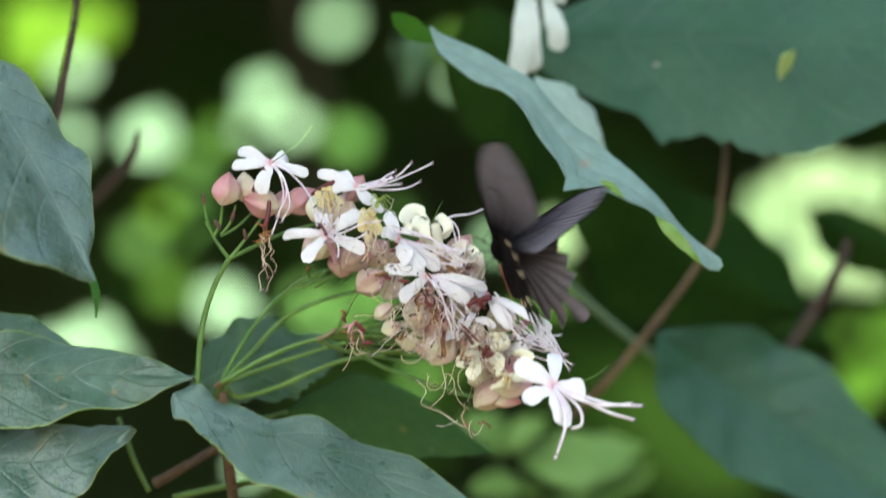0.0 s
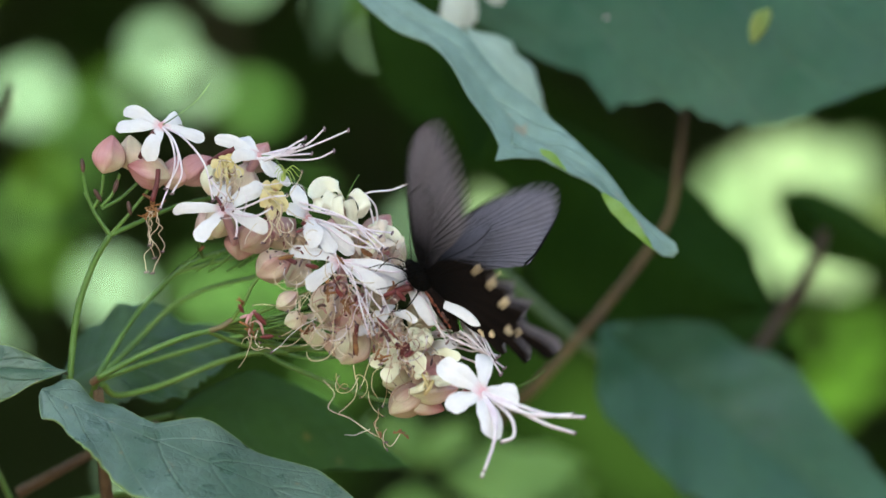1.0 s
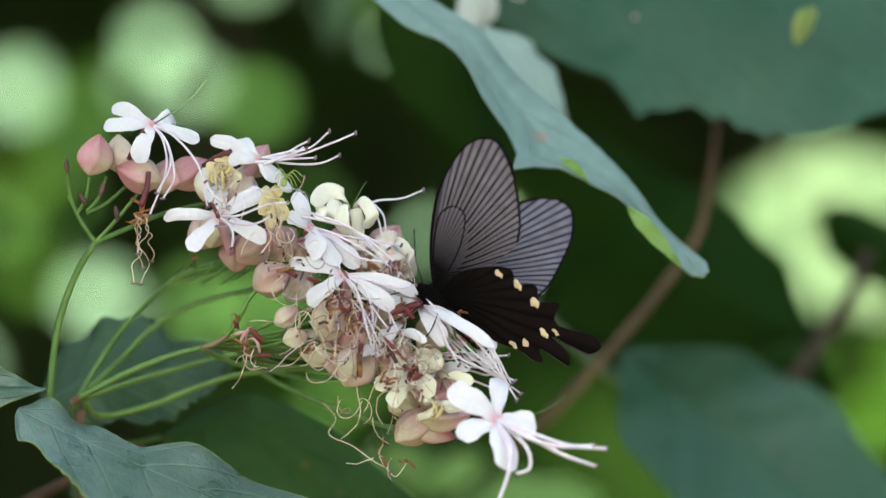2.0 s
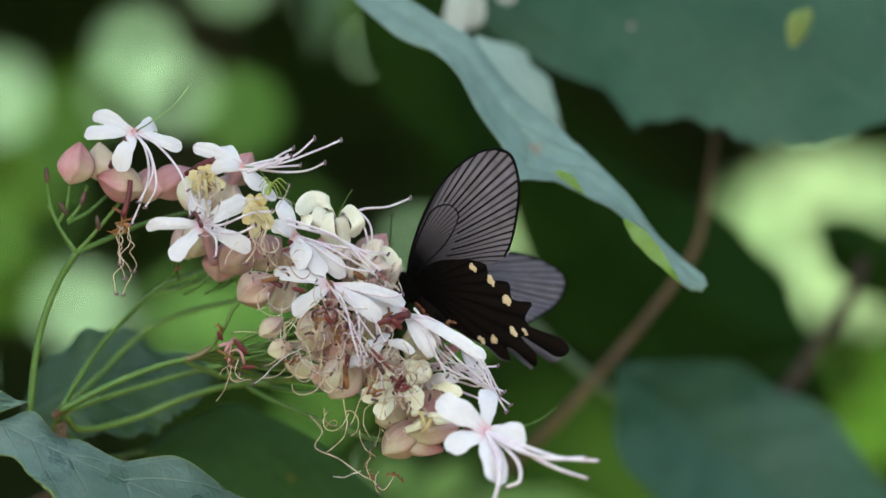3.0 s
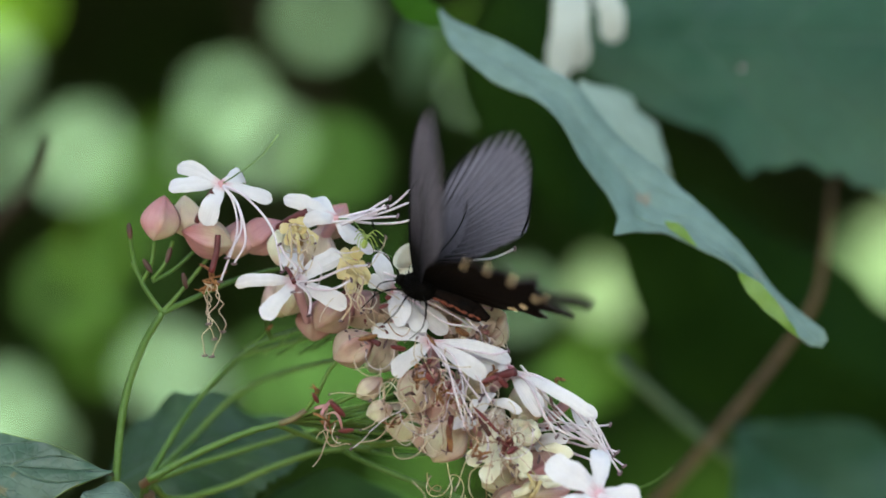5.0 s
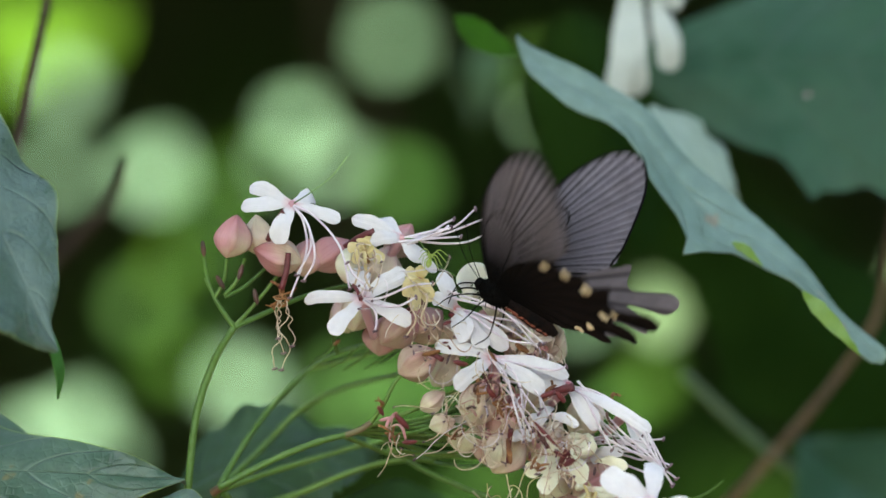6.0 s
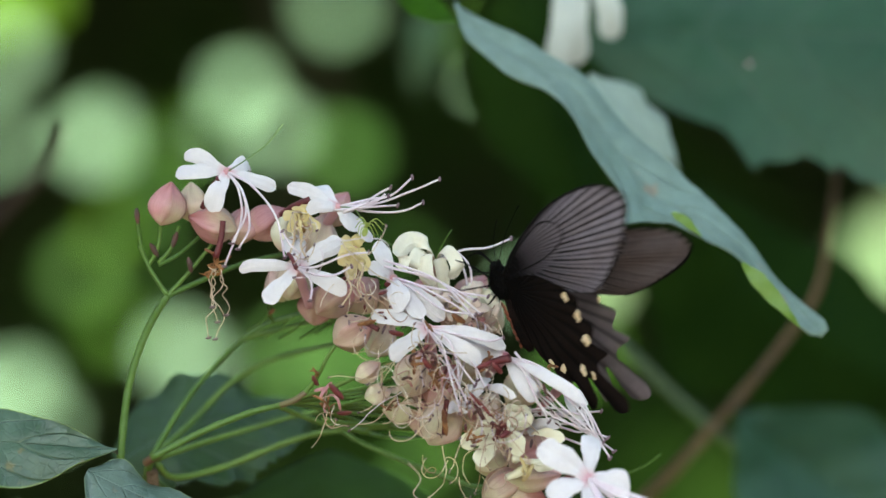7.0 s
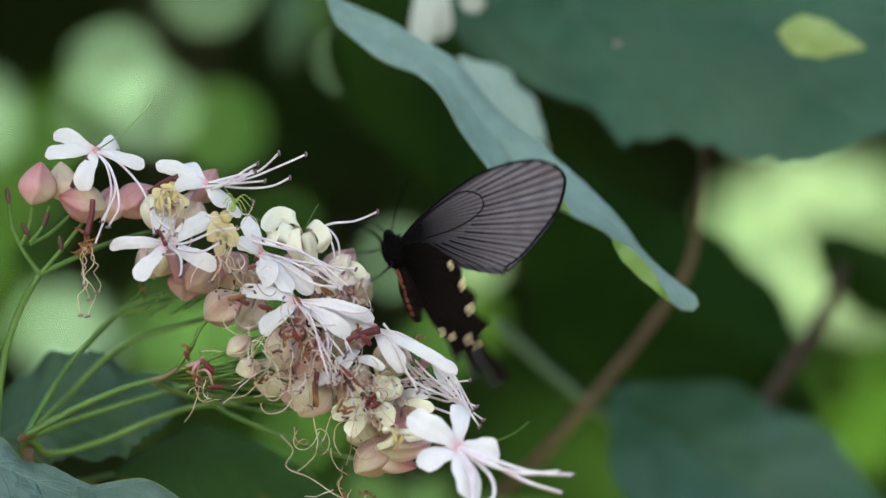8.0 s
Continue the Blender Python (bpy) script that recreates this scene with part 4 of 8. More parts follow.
stalk("stalk", [(515, 640, 24), (545, 658, 22), (627, 694, 18), (742, 735, 10), (810, 735, 4)], 0.0009, 0.0007)
stalk("stalk", [(529, 637, 26), (620, 652, 16), (720, 640, 10)], 0.0006, 0.0005)
stalk("stalk", [(391, 449, 26), (384, 428, 20), (388, 410, 14)], 0.0006, 0.0005)
stalk("stalk", [(150, 800, 24), (165, 740, 16), (176, 692, 8)], 0.0014, 0.0012)
stalk("node", [(168, 696, 8), (180, 688, 6), (192, 682, 5)], 0.0013, 0.0012, M_STEMRED, "reddish swollen node")

for x0, y0, x1, y1, d in ((440, 582, 640, 604, 12), (448, 576, 600, 548, 10), (470, 600, 660, 640, 20), (480, 620, 640, 622, 18), (400, 596, 560, 642, 22)):
    stalk("stalk", [(x0, y0, d - 8), ((x0 + x1) / 2, (y0 + y1) / 2 + 8, d), (x1, y1, d)], 0.0008, 0.0006, M_STEMPALE)

# Fresh white flowers.
OPEN = "open white flower with a pink throat and long stamens"
flower(OPEN, (310, 184, -4), (285, 245, 6),
       [(236, 148, -3, 26), (222, 184, -6, 30), (282, 248, -9, 34), (396, 212, -4, 24), (352, 166, 2, 28)],
       [[(338, 220, -10), (350, 280, -12), (330, 320, -11)], [(335, 215, -8), (343, 260, -10), (318, 310, -9)], [(330, 215, -8), (335, 270, -8), (306, 350, -7)],
        [(350, 205, -9), (395, 260, -12), (412, 335, -12)]], [(340, 165, -8), (380, 135, -8), (408, 100, -8)])
flower(OPEN, (505, 245, -3), (470, 300, 8),
       [(417, 206, -2, 26), (466, 203, 2, 26), (452, 246, -7, 26), (535, 285, -6, 28), (566, 305, -3, 26)],
       [[(560, 232, -6), (600, 224, -8), (636, 193, -9)], [(570, 240, -6), (640, 215, -8), (684, 196, -8)], [(570, 254, -6), (620, 252, -8), (655, 237, -8)],
        [(545, 240, -4), (580, 220, -5), (598, 211, -6)]], [(535, 250, -6), (560, 285, -8), (600, 312, -8)])
flower(OPEN, (434, 352, -8), (455, 420, 4),
       [(333, 349, -9, 24), (378, 414, -14, 30), (520, 394, -12, 30), (512, 302, -6, 34), (428, 292, 0, 40)],
       [[(470, 350, -14), (520, 330, -16), (560, 325, -14)], [(470, 365, -14), (500, 365, -16), (530, 350, -15)], [(455, 370, -14), (460, 390, -15), (457, 410, -15)],
        [(440, 330, -12), (420, 310, -13), (408, 288, -12)]])
flower(OPEN, (664, 458, -10), (680, 540, 6),
       [(564, 432, -10, 27), (598, 510, -16, 32), (756, 516, -14, 30), (600, 421, -6, 27), (800, 484, -12, 25)],
       [[(690, 490, -16), (705, 545, -18), (722, 606, -17)], [(700, 480, -16), (720, 520, -18), (748, 558, -17)], [(690, 500, -15), (720, 560, -16), (735, 590, -16)],
        [(720, 470, -14), (770, 480, -16), (797, 474, -14)]])
flower(OPEN, (800, 508, -6), (770, 540, 8),
       [(700, 480, -4, 30), (742, 502, -10, 30), (850, 578, -14, 32), (942, 586, -20, 22), (770, 470, 0, 24)],
       [[(850, 530, -12), (920, 590, -14), (986, 686, -13)], [(850, 525, -12), (930, 580, -14), (975, 656, -12)], [(830, 530, -12), (855, 580, -14), (878, 622, -13)],
        [(850, 520, -11), (890, 545, -12), (930, 600, -12)], [(860, 525, -12), (940, 600, -14), (965, 660, -12)]])
flower("drooping white flower with trailing stamens", (948, 722, -30), (890, 738, 0),
       [(862, 662, -30, 48), (953, 640, -24, 34), (1016, 732, -36, 46), (880, 750, -34, 46), (970, 812, -40, 50)],
       [[(1010, 745, -38), (1080, 768, -42), (1152, 774, -42)], [(1005, 750, -38), (1070, 785, -42), (1132, 806, -42)], [(975, 770, -38), (968, 830, -42), (945, 892, -44)],
        [(1000, 752, -38), (1060, 770, -42), (1128, 768, -42)], [(968, 770, -38), (972, 815, -42), (950, 880, -44)], [(1002, 770, -36), (1010, 810, -38), (985, 822, -38)]],
       [(1000, 716, -30), (1045, 700, -32), (1075, 678, -32)], bow=0.05, thread=0.00058, throat=M_PETAL)
flower("white flower half hidden among the calyces", (600, 370, -4), (610, 440, 8),
       [(575, 308, -6, 32), (619, 421, -14, 38), (652, 436, -12, 32), (692, 436, -10, 34), (560, 350, -8, 26)],
       [[(640, 390, -10), (690, 425, -12), (748, 434, -12)], [(640, 380, -10), (700, 410, -12), (745, 440, -10)], [(660, 385, -8), (720, 395, -9), (770, 402, -8)]])
flower("small white flower among dried ones", (738, 590, -10), (745, 620, 4),
       [(695, 600, -12, 26), (745, 556, -8, 26), (770, 540, -6, 26), (720, 604, -15, 26)], [[(755, 610, -14), (760, 640, -15), (745, 665, -14)]])
flower("white flower with fallen petals", (900, 560, -2), (860, 600, 8),
       [(945, 590, -6, 24), (935, 620, -8, 22), (870, 545, -6, 26)],
       [[(930, 570, -6), (960, 640, -8), (984, 684, -8)], [(925, 570, -6), (950, 630, -8), (972, 660, -8)]])
flower("white flower with lilac stamens", (845, 620, 2), (800, 640, 10),
       [(880, 640, 0, 18), (850, 640, -4, 20)], [[(900, 632, 0), (930, 640, -2), (950, 632, -2)], [(890, 625, 0), (930, 626, -2), (945, 628, -2)], [(880, 640, 0), (930, 660, -2), (960, 670, -2)]])

# Cream and withered flowers.
flower("cream flower with curled-back petals", (674, 350, 6), (690, 420, 14),
       [(634, 354, -4, 34, (664, 316, 2), (636, 304, 2), (612, 324, -2)), (648, 372, 2, 26, (652, 322, 2), (640, 346, -2)), (670, 388, -3, 26, (664, 330, 0), (660, 360, -3)),
        (712, 376, 0, 26, (692, 320, 2), (716, 344, -2)), (694, 394, 2, 24, (684, 340, 2))],
       [[(700, 320, 2), (735, 345, 0), (742, 392, 2)], [(700, 330, 2), (725, 350, 0), (735, 395, 2)], [(720, 322, 2), (770, 316, 0), (810, 300, 0)]],
       [(680, 330, 2), (695, 300, 0), (705, 285, 0)], mat=M_IVORY, bow=0.02)
flower("cream flower with curled petals", (720, 410, 6), (720, 460, 14),
       [(690, 400, 2, 28), (760, 420, 0, 24, (745, 385, 2)), (775, 450, 2, 22, (770, 405, 2)), (740, 385, 4, 22), (715, 445, -4, 22, (740, 425, -2))],
       [[(745, 430, -2), (765, 455, -3), (755, 470, -3)]], mat=M_IVORY, bow=0.15)
flower("withered cream flower", (790, 635, -6), (800, 600, 6),
       [(727, 662, -12, 34), (752, 698, -16, 32), (828, 664, -14, 36), (844, 600, -8, 28), (756, 606, -8, 28)],
       [[(770, 650, -10), (745, 660, -12), (738, 640, -12)], [(790, 660, -10), (805, 690, -12), (810, 670, -12)]], mat=M_CREAM, fil=M_DRYFIL)
flower("withered yellow flower with tangled threads", (440, 262, -2), (455, 300, 6),
       [(425, 285, -6, 24), (470, 285, -6, 22), (455, 240, -4, 22), (410, 262, -4, 20)],
       [[(460, 285, -8), (440, 310, -9), (450, 335, -9)], [(430, 280, -8), (428, 305, -9), (420, 330, -9)]], mat=M_YELLOW, fil=M_DRYFIL, bow=0.2)
flower("withered yellow flower with tangled threads", (535, 318, -4), (520, 360, 6),
       [(508, 345, -10, 24), (555, 350, -10, 26), (545, 295, -4, 24), (512, 300, -4, 22), (528, 372, -10, 20)],
       [[(520, 360, -12), (530, 390, -13), (512, 420, -12)], [(550, 350, -12), (540, 385, -13), (548, 405, -12)]], mat=M_YELLOW, fil=M_DRYFIL, bow=0.2)
# Calyces: the long row at the top, then the mass in the middle.
ROW = (
    (202, 242, 0, 0.25, -1, 76, 62, M_CALYX), (250, 240, 5, -0.1, -1, 70, 56, M_CALYXPALE), (286, 276, 2, -1, -0.3, 86, 60, M_CALYX),
    (335, 280, 6, 0.2, -1, 66, 62, M_CALYX), (378, 274, 6, 0.8, -0.6, 78, 64, M_CALYX), (470, 302, 4, 0.3, -1, 84, 76, M_CALYXPALE),
    (500, 250, 8, 0.6, -0.8, 70, 56, M_CALYX), (412, 290, 3, 0.2, -1, 70, 46, M_CREAM), (428, 372, 6, 0.3, -1, 80, 70, M_CALYXPALE),
    (400, 385, 10, -0.4, -1, 60, 50, M_CALYXPALE), (500, 405, 4, 0.7, -0.6, 88, 70, M_CALYX), (532, 466, -4, 0.9, -0.5, 78, 62, M_CALYX),
)
MIDDLE = (
    (470, 420, 10, 0.2, -1, 70, 60, M_CALYX), (545, 400, 8, 0.7, -0.6, 76, 66, M_CALYX), (558, 535, 2, 0.8, -0.6, 52, 36, M_CALYXPALE),
    (575, 575, 2, 0.8, -0.2, 46, 32, M_CALYXPALE), (640, 540, -4, 0.3, -1, 84, 76, M_CALYXPALE), (690, 560, -2, 0.6, -0.8, 86, 70, M_CALYX),
    (620, 590, 8, 0.3, -1, 80, 66, M_CALYXPALE), (690, 625, -4, 0.5, -0.8, 90, 76, M_CALYXPALE), (655, 610, 8, 0.1, -1, 76, 60, M_CALYX),
    (800, 735, -2, 0.8, -0.6, 96, 62, M_CALYX), (850, 680, 0, 0.8, -0.4, 96, 66, M_CALYX), (850, 720, -4, 0.9, -0.1, 92, 56, M_CALYXPALE),
)
LOW = (
    (830, 745, -2, 0.7, 0.2, 80, 50, M_CALYX), (760, 610, 6, 0.6, -0.8, 86, 76, M_CALYXPALE), (815, 640, 8, 0.5, -0.8, 90, 70, M_CALYXPALE),
    (740, 400, 12, 0.6, -0.8, 80, 66, M_CALYX), (720, 440, 8, 0.6, -0.8, 84, 60, M_CALYX), (660, 400, 12, 0.6, -0.8, 80, 60, M_CALYX),
    (770, 440, 12, 0.5, -0.8, 70, 56, M_CALYXPALE), (600, 420, 10, 0.6, -0.8, 80, 66, M_CALYX), (580, 480, 8, 0.6, -0.8, 70, 56, M_CALYXPALE),
    (830, 560, 8, 0.6, -0.8, 86, 70, M_CALYXPALE), (740, 520, 10, 0.6, -0.8, 90, 70, M_CALYXPALE), (780, 690, 6, 0.8, -0.4, 70, 56, M_CALYXPALE),
)
for x, y, d, wx, wy, lo, wi, m in ROW + MIDDLE + LOW:
    calyx(x, y, d, (wx, wy), lo, wi, m)
for x, y, d, wx, wy, lo, wi in ((282, 222, -2, 0.6, -1, 60, 22), (430, 246, 0, 1, -0.5, 60, 20), (560, 455, -10, 0.9, 0.3, 34, 14), (780, 520, -8, 0.9, -0.3, 60, 22),
                                (905, 727, -12, 1, -0.4, 50, 20), (695, 615, -12, 0.1, -1, 60, 14), (610, 395, -6, 0.8, 0.6, 50, 20), (425, 340, -10, 0.5, 0.9, 30, 12),
                                (750, 600, -14, 0.6, 0.8, 44, 12), (790, 640, -12, 0.4, -0.8, 34, 18), (520, 375, -3, 0.9, -0.5, 60, 20), (880, 545, -6, 0.8, 0.2, 40, 16)):
    far = math.hypot(wx, wy)
    a, b = spot(x - wx / far * lo / 2, y - wy / far * lo / 2, d), spot(x + wx / far * lo / 2, y + wy / far * lo / 2, d - 4)
    v, f = tube([a, a.lerp(b, 0.5) + Vector((0, 0, 0.0004)), b], wi * 0.22 / K, wi * 0.36 / K, 10, 9, 0.08)
    part("dried_tube", mesh("dried_tube", v, f, M_RED), HEAD, "dark red flower tube")

# Dried flowers and threads.
def crumple(x, y, d, n, size, mat, seed, slim=1.0):
    """A dried flower: small shrivelled petals."""
    rng = np.random.default_rng(seed)
    c = spot(x, y, d)
    for k in range(n):
        way = Vector(rng.normal(size=3)).normalized()
        mid = c + way * size * 0.6 / K + Vector(rng.normal(size=3)) * size * 0.25 / K
        tip = c + way * size * 0.8 / K + Vector(rng.normal(size=3)) * size * 0.4 / K
        me = petal_mesh(c, tip, (0.2, -1, 0.4), slim * size * rng.uniform(0.13, 0.26) / K, 0.25, mat, 0.35, seed * 10 + k, [mid])
        part("dried_petal", me, HEAD)


for i, (x, y, d, n, size, m) in enumerate((
        (288, 345, -2, 9, 24, M_BROWN), (488, 592, -4, 6, 20, M_BROWN), (484, 580, -3, 4, 24, M_CALYX), 
        (785, 800, -6, 4, 18, M_BROWN), (745, 812, -6, 3, 16, M_BROWN), (748, 655, -15, 5, 20, M_BROWN), (465, 545, -2, 3, 16, M_BROWN), 
        (620, 555, -10, 5, 22, M_CALYX), (668, 520, -12, 5, 20, M_CALYX), (440, 270, -8, 6, 26, M_YELLOW), 
        (530, 325, -10, 6, 28, M_YELLOW), (705, 560, -13, 5, 18, M_BROWN), (600, 590, -8, 4, 18, M_BROWN),
        (770, 520, -10, 4, 20, M_BROWN), (845, 700, -10, 4, 26, M_YELLOW),
        (880, 530, -10, 4, 18, M_BROWN), (720, 455, -2, 5, 24, M_FRILL), (755, 455, 0, 5, 24, M_FRILL), (700, 425, 0, 4, 22, M_YELLOW), (770, 460, 2, 5, 26, M_FRILL))):
    crumple(x, y, d, n, size, m, 500 + i)
for i, (x, y, d, n, size, m) in enumerate((
        (716, 398, 0, 5, 44, M_FRILL), (748, 424, -2, 5, 42, M_FRILL), (704, 436, -3, 4, 36, M_CALYXPALE), (764, 452, 0, 5, 40, M_FRILL), (690, 402, 0, 4, 34, M_FRILL),
        (742, 456, -4, 4, 34, M_CALYX), (842, 690, -10, 4, 36, M_CREAM), 
        (830, 600, -8, 4, 38, M_CREAM), (640, 512, -13, 4, 22, M_BROWN), (676, 546, -14, 5, 20, M_BROWN), (792, 636, -16, 4, 18, M_RED), (664, 500, -13, 4, 20, M_RED))):
    crumple(x, y, d, n, size, m, 560 + i, 2.0 if size > 30 else 1.3)


def tangle(x, y, d, n, reach, seed):
    """A tangle of dry stamens: fine threads that loop and hang, some with a dark anther."""
    rng = np.random.default_rng(seed)
    pieces = []
    for k in range(n * 2 // 3):
        px, py = x + rng.normal() * reach * 0.35, y + rng.normal() * reach * 0.35
        a, bend = rng.uniform(0, 6.28), rng.uniform(-1.3, 1.3)
        step = reach * rng.uniform(0.16, 0.32)
        pts = [(px, py, d + rng.uniform(-3, 3))]
        for q in range(8):
            bend = bend * 0.8 + rng.uniform(-0.55, 0.55)
            a += bend
            px, py = px + math.cos(a) * step, py + (math.sin(a) + 0.25) * step
            pts.append((px, py, d + rng.uniform(-3, 3)))
        r = rng.uniform(0.00010, 0.00016)
        v, f = tube([spot(*w) for w in pts], r, r * 0.8, 34, 5)
        pieces.append((v, f, int(rng.integers(0, 3))))
        if k % 2:
            v, f = ball(spot(*pts[-1]), rng.normal(size=3), 9 / K, 4 / K, 5, 6)
            pieces.append((v, f, 3))
    v, f, slots = joined(pieces)
    part("thread_tangle", mesh("thread_tangle", v, f, [M_DRYFIL, M_PALEFIL, M_RUSTFIL, M_ANTHER], slots=slots), HEAD, "tangle of fine dry stamens")


for i, (x, y, d, n, reach) in enumerate((
        (600, 535, -15, 7, 46), (645, 525, -16, 6, 40), (690, 545, -16, 7, 44), (770, 590, -17, 8, 46), (800, 605, -17, 8, 40), (775, 645, -17, 6, 36), (725, 565, -15, 6, 44),
        (446, 285, -10, 7, 30), (532, 366, -13, 7, 36), (560, 408, -13, 5, 40), (722, 420, -4, 6, 40), (752, 446, -4, 6, 36), (824, 704, -10, 5, 40),
        (490, 612, -6, 5, 26), (640, 580, -15, 6, 50), (690, 690, -10, 4, 40), (740, 790, -8, 4, 34))):
    tangle(x, y, d, n, reach, 820 + i)
for pts in ([(630, 695, 16), (652, 722, 8), (640, 752, 2), (682, 772, -2), (722, 800, -5), (745, 812, -6)], [(745, 812, -6), (764, 828, -6), (785, 800, -6)]):
    v, f = tube([spot(*p) for p in pts], 0.00015, 0.00012, 30, 6)
    part("dry_thread", mesh("dry_thread", v, f, M_DRYFIL), HEAD)
v, f = tube([spot(303, 270, -2), spot(300, 300, -2), spot(290, 335, -2)], 0.0007, 0.0008, 10, 7)
part("dried_tube", mesh("dried_tube", v, f, M_RED), HEAD, "shrivelled dark red flower tube")
UPPER = ((487, 605, -5, 70),
         (480, 610, -5, 60), (600, 520, -12, 120), (615, 540, -12, 130), (590, 560, -10, 130), (655, 560, -14, 110),
         (520, 345, -12, 120), (540, 350, -12, 90), (700, 690, -10, 90), (690, 665, -12, 110), (745, 620, -14, 100))
LOWER = ((760, 630, -14, 80), (800, 590, -14, 110), (810, 600, -14, 90), (700, 560, -14, 100), (640, 560, -14, 90),
         (740, 770, -8, 60), (755, 795, -6, 44), (660, 520, -14, 80), (560, 380, -12, 100), (440, 280, -8, 80),
         (455, 275, -8, 70), (830, 600, -14, 90), (770, 560, -12, 90), (680, 590, -14, 80), (720, 720, -8, 60))
for i, (x, drift, n) in enumerate(((282, 8, 96), (288, -10, 124), (294, 6, 126), (298, 16, 84), (286, -2, 70))):
    pts = [(x + drift * (k / 7) + (4 + 3 * (i % 3)) * math.sin(k * (1.1 + 0.37 * i) + i * 2.6) + 3 * math.cos(k * 2.9 + i), 352 + n * k / 7, -3 + 2 * math.sin(k + i)) for k in range(8)]
    v, f = tube([spot(*w) for w in pts], 0.00015, 0.00012, 34, 5)
    bv, bf = ball(spot(*pts[-1]), (1, 0, 0.2), 12 / K, 5 / K, 6, 6, 0.2, 3)
    v, f, slots = joined([(v, f, 0), (bv, bf, 1)])
    part("dry_thread", mesh("dry_thread", v, f, [M_DRYFIL, M_ANTHER], slots=slots), HEAD, "hanging dry stamen")
for i, (x, y, d, n) in enumerate(UPPER + LOWER):
    squiggle(x, y, d, n, 300 + i)
for i, (x, y, d, n) in enumerate(((640, 420, -9, 150), (700, 400, -6, 130), (820, 520, -12, 120))):
    squiggle(x, y, d, n, 400 + i, M_FILAMENT, "pale lilac thread", 0.00022, 0.5)
rng = np.random.default_rng(78)
for k in range(34):
    u, w = rng.uniform(0, 1), rng.normal() * 30
    x, y = (470 + 70 * rng.uniform(-1, 1), 290 + 40 * rng.uniform(-1, 1)) if k % 5 == 0 else (560 + 260 * u + w * 0.6, 470 + 160 * u - w * 0.7)
    squiggle(x, y, rng.uniform(-20, -14), rng.uniform(50, 120), 700 + k, M_DRYFIL if k % 4 else M_FILAMENT, "", 0.00014, rng.uniform(0.4, 1.2))
rng = np.random.default_rng(77)
# Loose narrow petals and maroon scraps through the dense middle of the head.
for k in range(4):
    u, w = rng.uniform(0.55, 1), rng.normal() * 34
    x, y, d = 560 + 330 * u + w * 0.5, 400 + 250 * u - w * 0.8, rng.uniform(-15, -5)
    a = rng.uniform(-0.5, 1.5)
    n = rng.uniform(44, 84)
    tip = spot(x + n * math.cos(a), y + n * math.sin(a), d - rng.uniform(0, 4))
    part("petal", petal_mesh(spot(x, y, d + 5), tip, (rng.uniform(-0.4, 0.4), -1, 0.4), rng.uniform(18, 28) / K, 0.10, M_PETAL if k % 4 else M_CREAM, 0.15, 900 + k), HEAD)
# Dried maroon bits; the extra ones stand for shaded gaps between parts.
for k in range(30):
    u, w = rng.uniform(0, 1), rng.normal() * 40
    x, y = 500 + 400 * u + w * 0.5, 360 + 330 * u - w * 0.8
    v, f = ball(spot(x, y, rng.uniform(-12, -4)), rng.normal(size=3), rng.uniform(10, 26) / K, rng.uniform(3, 6) / K, 6, 7, 0.3, 3)
    part("scrap", mesh("scrap", v, f, M_RED if k % 3 else M_ANTHER), HEAD, "maroon dried scrap that also darkens the gaps")
for a, b, n, sag in (((585, 350), (752, 436), 3, 14), ((815, 512), (975, 660), 4, -14), ((840, 610), (950, 632), 5, 10),
                     ((690, 480), (745, 560), 3, 12), ((650, 470), (720, 600), 2, 14), ((510, 260), (600, 225), 3, 6)):
    for k in range(n):
        p, q = np.array(a) + rng.normal(size=2) * 10, np.array(b) + rng.normal(size=2) * 13
        m = (p + q) / 2 + np.array([sag, -sag]) * rng.uniform(0.2, 1.6) + rng.normal(size=2) * 5
        d = rng.uniform(-14, -4)
        part("filament", stamen_mesh([(p[0], p[1], d + 4), (m[0], m[1], d), (q[0], q[1], d)], M_FILAMENT, 0.00032, k % 2 == 0), HEAD, "pale lilac stamen")
# Crimson calyx bases and withered tubes that show between the petals.
for i, (ax, ay, bx, by, w) in enumerate((
        (542, 452, 572, 445, 7), (597, 464, 621, 469, 8), (651, 500, 667, 487, 5), (656, 513, 671, 529, 8), (671, 540, 686, 564, 6), (752, 527, 776, 518, 8),
        (779, 520, 794, 536, 8), (740, 573, 778, 614, 5), (691, 603, 697, 645, 8), (882, 733, 919, 721, 10), (793, 649, 809, 639, 8), (578, 398, 592, 393, 6),
        (708, 434, 729, 447, 9), (492, 558, 515, 582, 8), (506, 608, 530, 606, 7), (461, 543, 471, 559, 6), (658, 445, 673, 464, 4))):
    a, b = spot(ax, ay, -19), spot(bx, by, -17)
    v, f = ball((a + b) / 2, b - a, (b - a).length * 1.15, w * 1.25 / K, 8, 8, 0.25, 3)
    part("calyx_base", mesh("calyx_base", v, f, M_CRIMSON if i % 4 else M_BROWN), HEAD, "crimson withered calyx base")
for pts in ([(660, 500, -19), (672, 502, -21), (678, 512, -21), (677, 524, -19)], [(633, 517, -18), (636, 506, -20), (646, 502, -19)], [(620, 548, -17), (628, 545, -18), (636, 547, -17)],
            [(868, 556, -15), (872, 570, -17), (880, 578, -16)], [(745, 608, -18), (756, 600, -20), (760, 616, -19)]):
    v, f = tube([spot(*p) for p in pts], 0.00038, 0.0003, 16, 6)
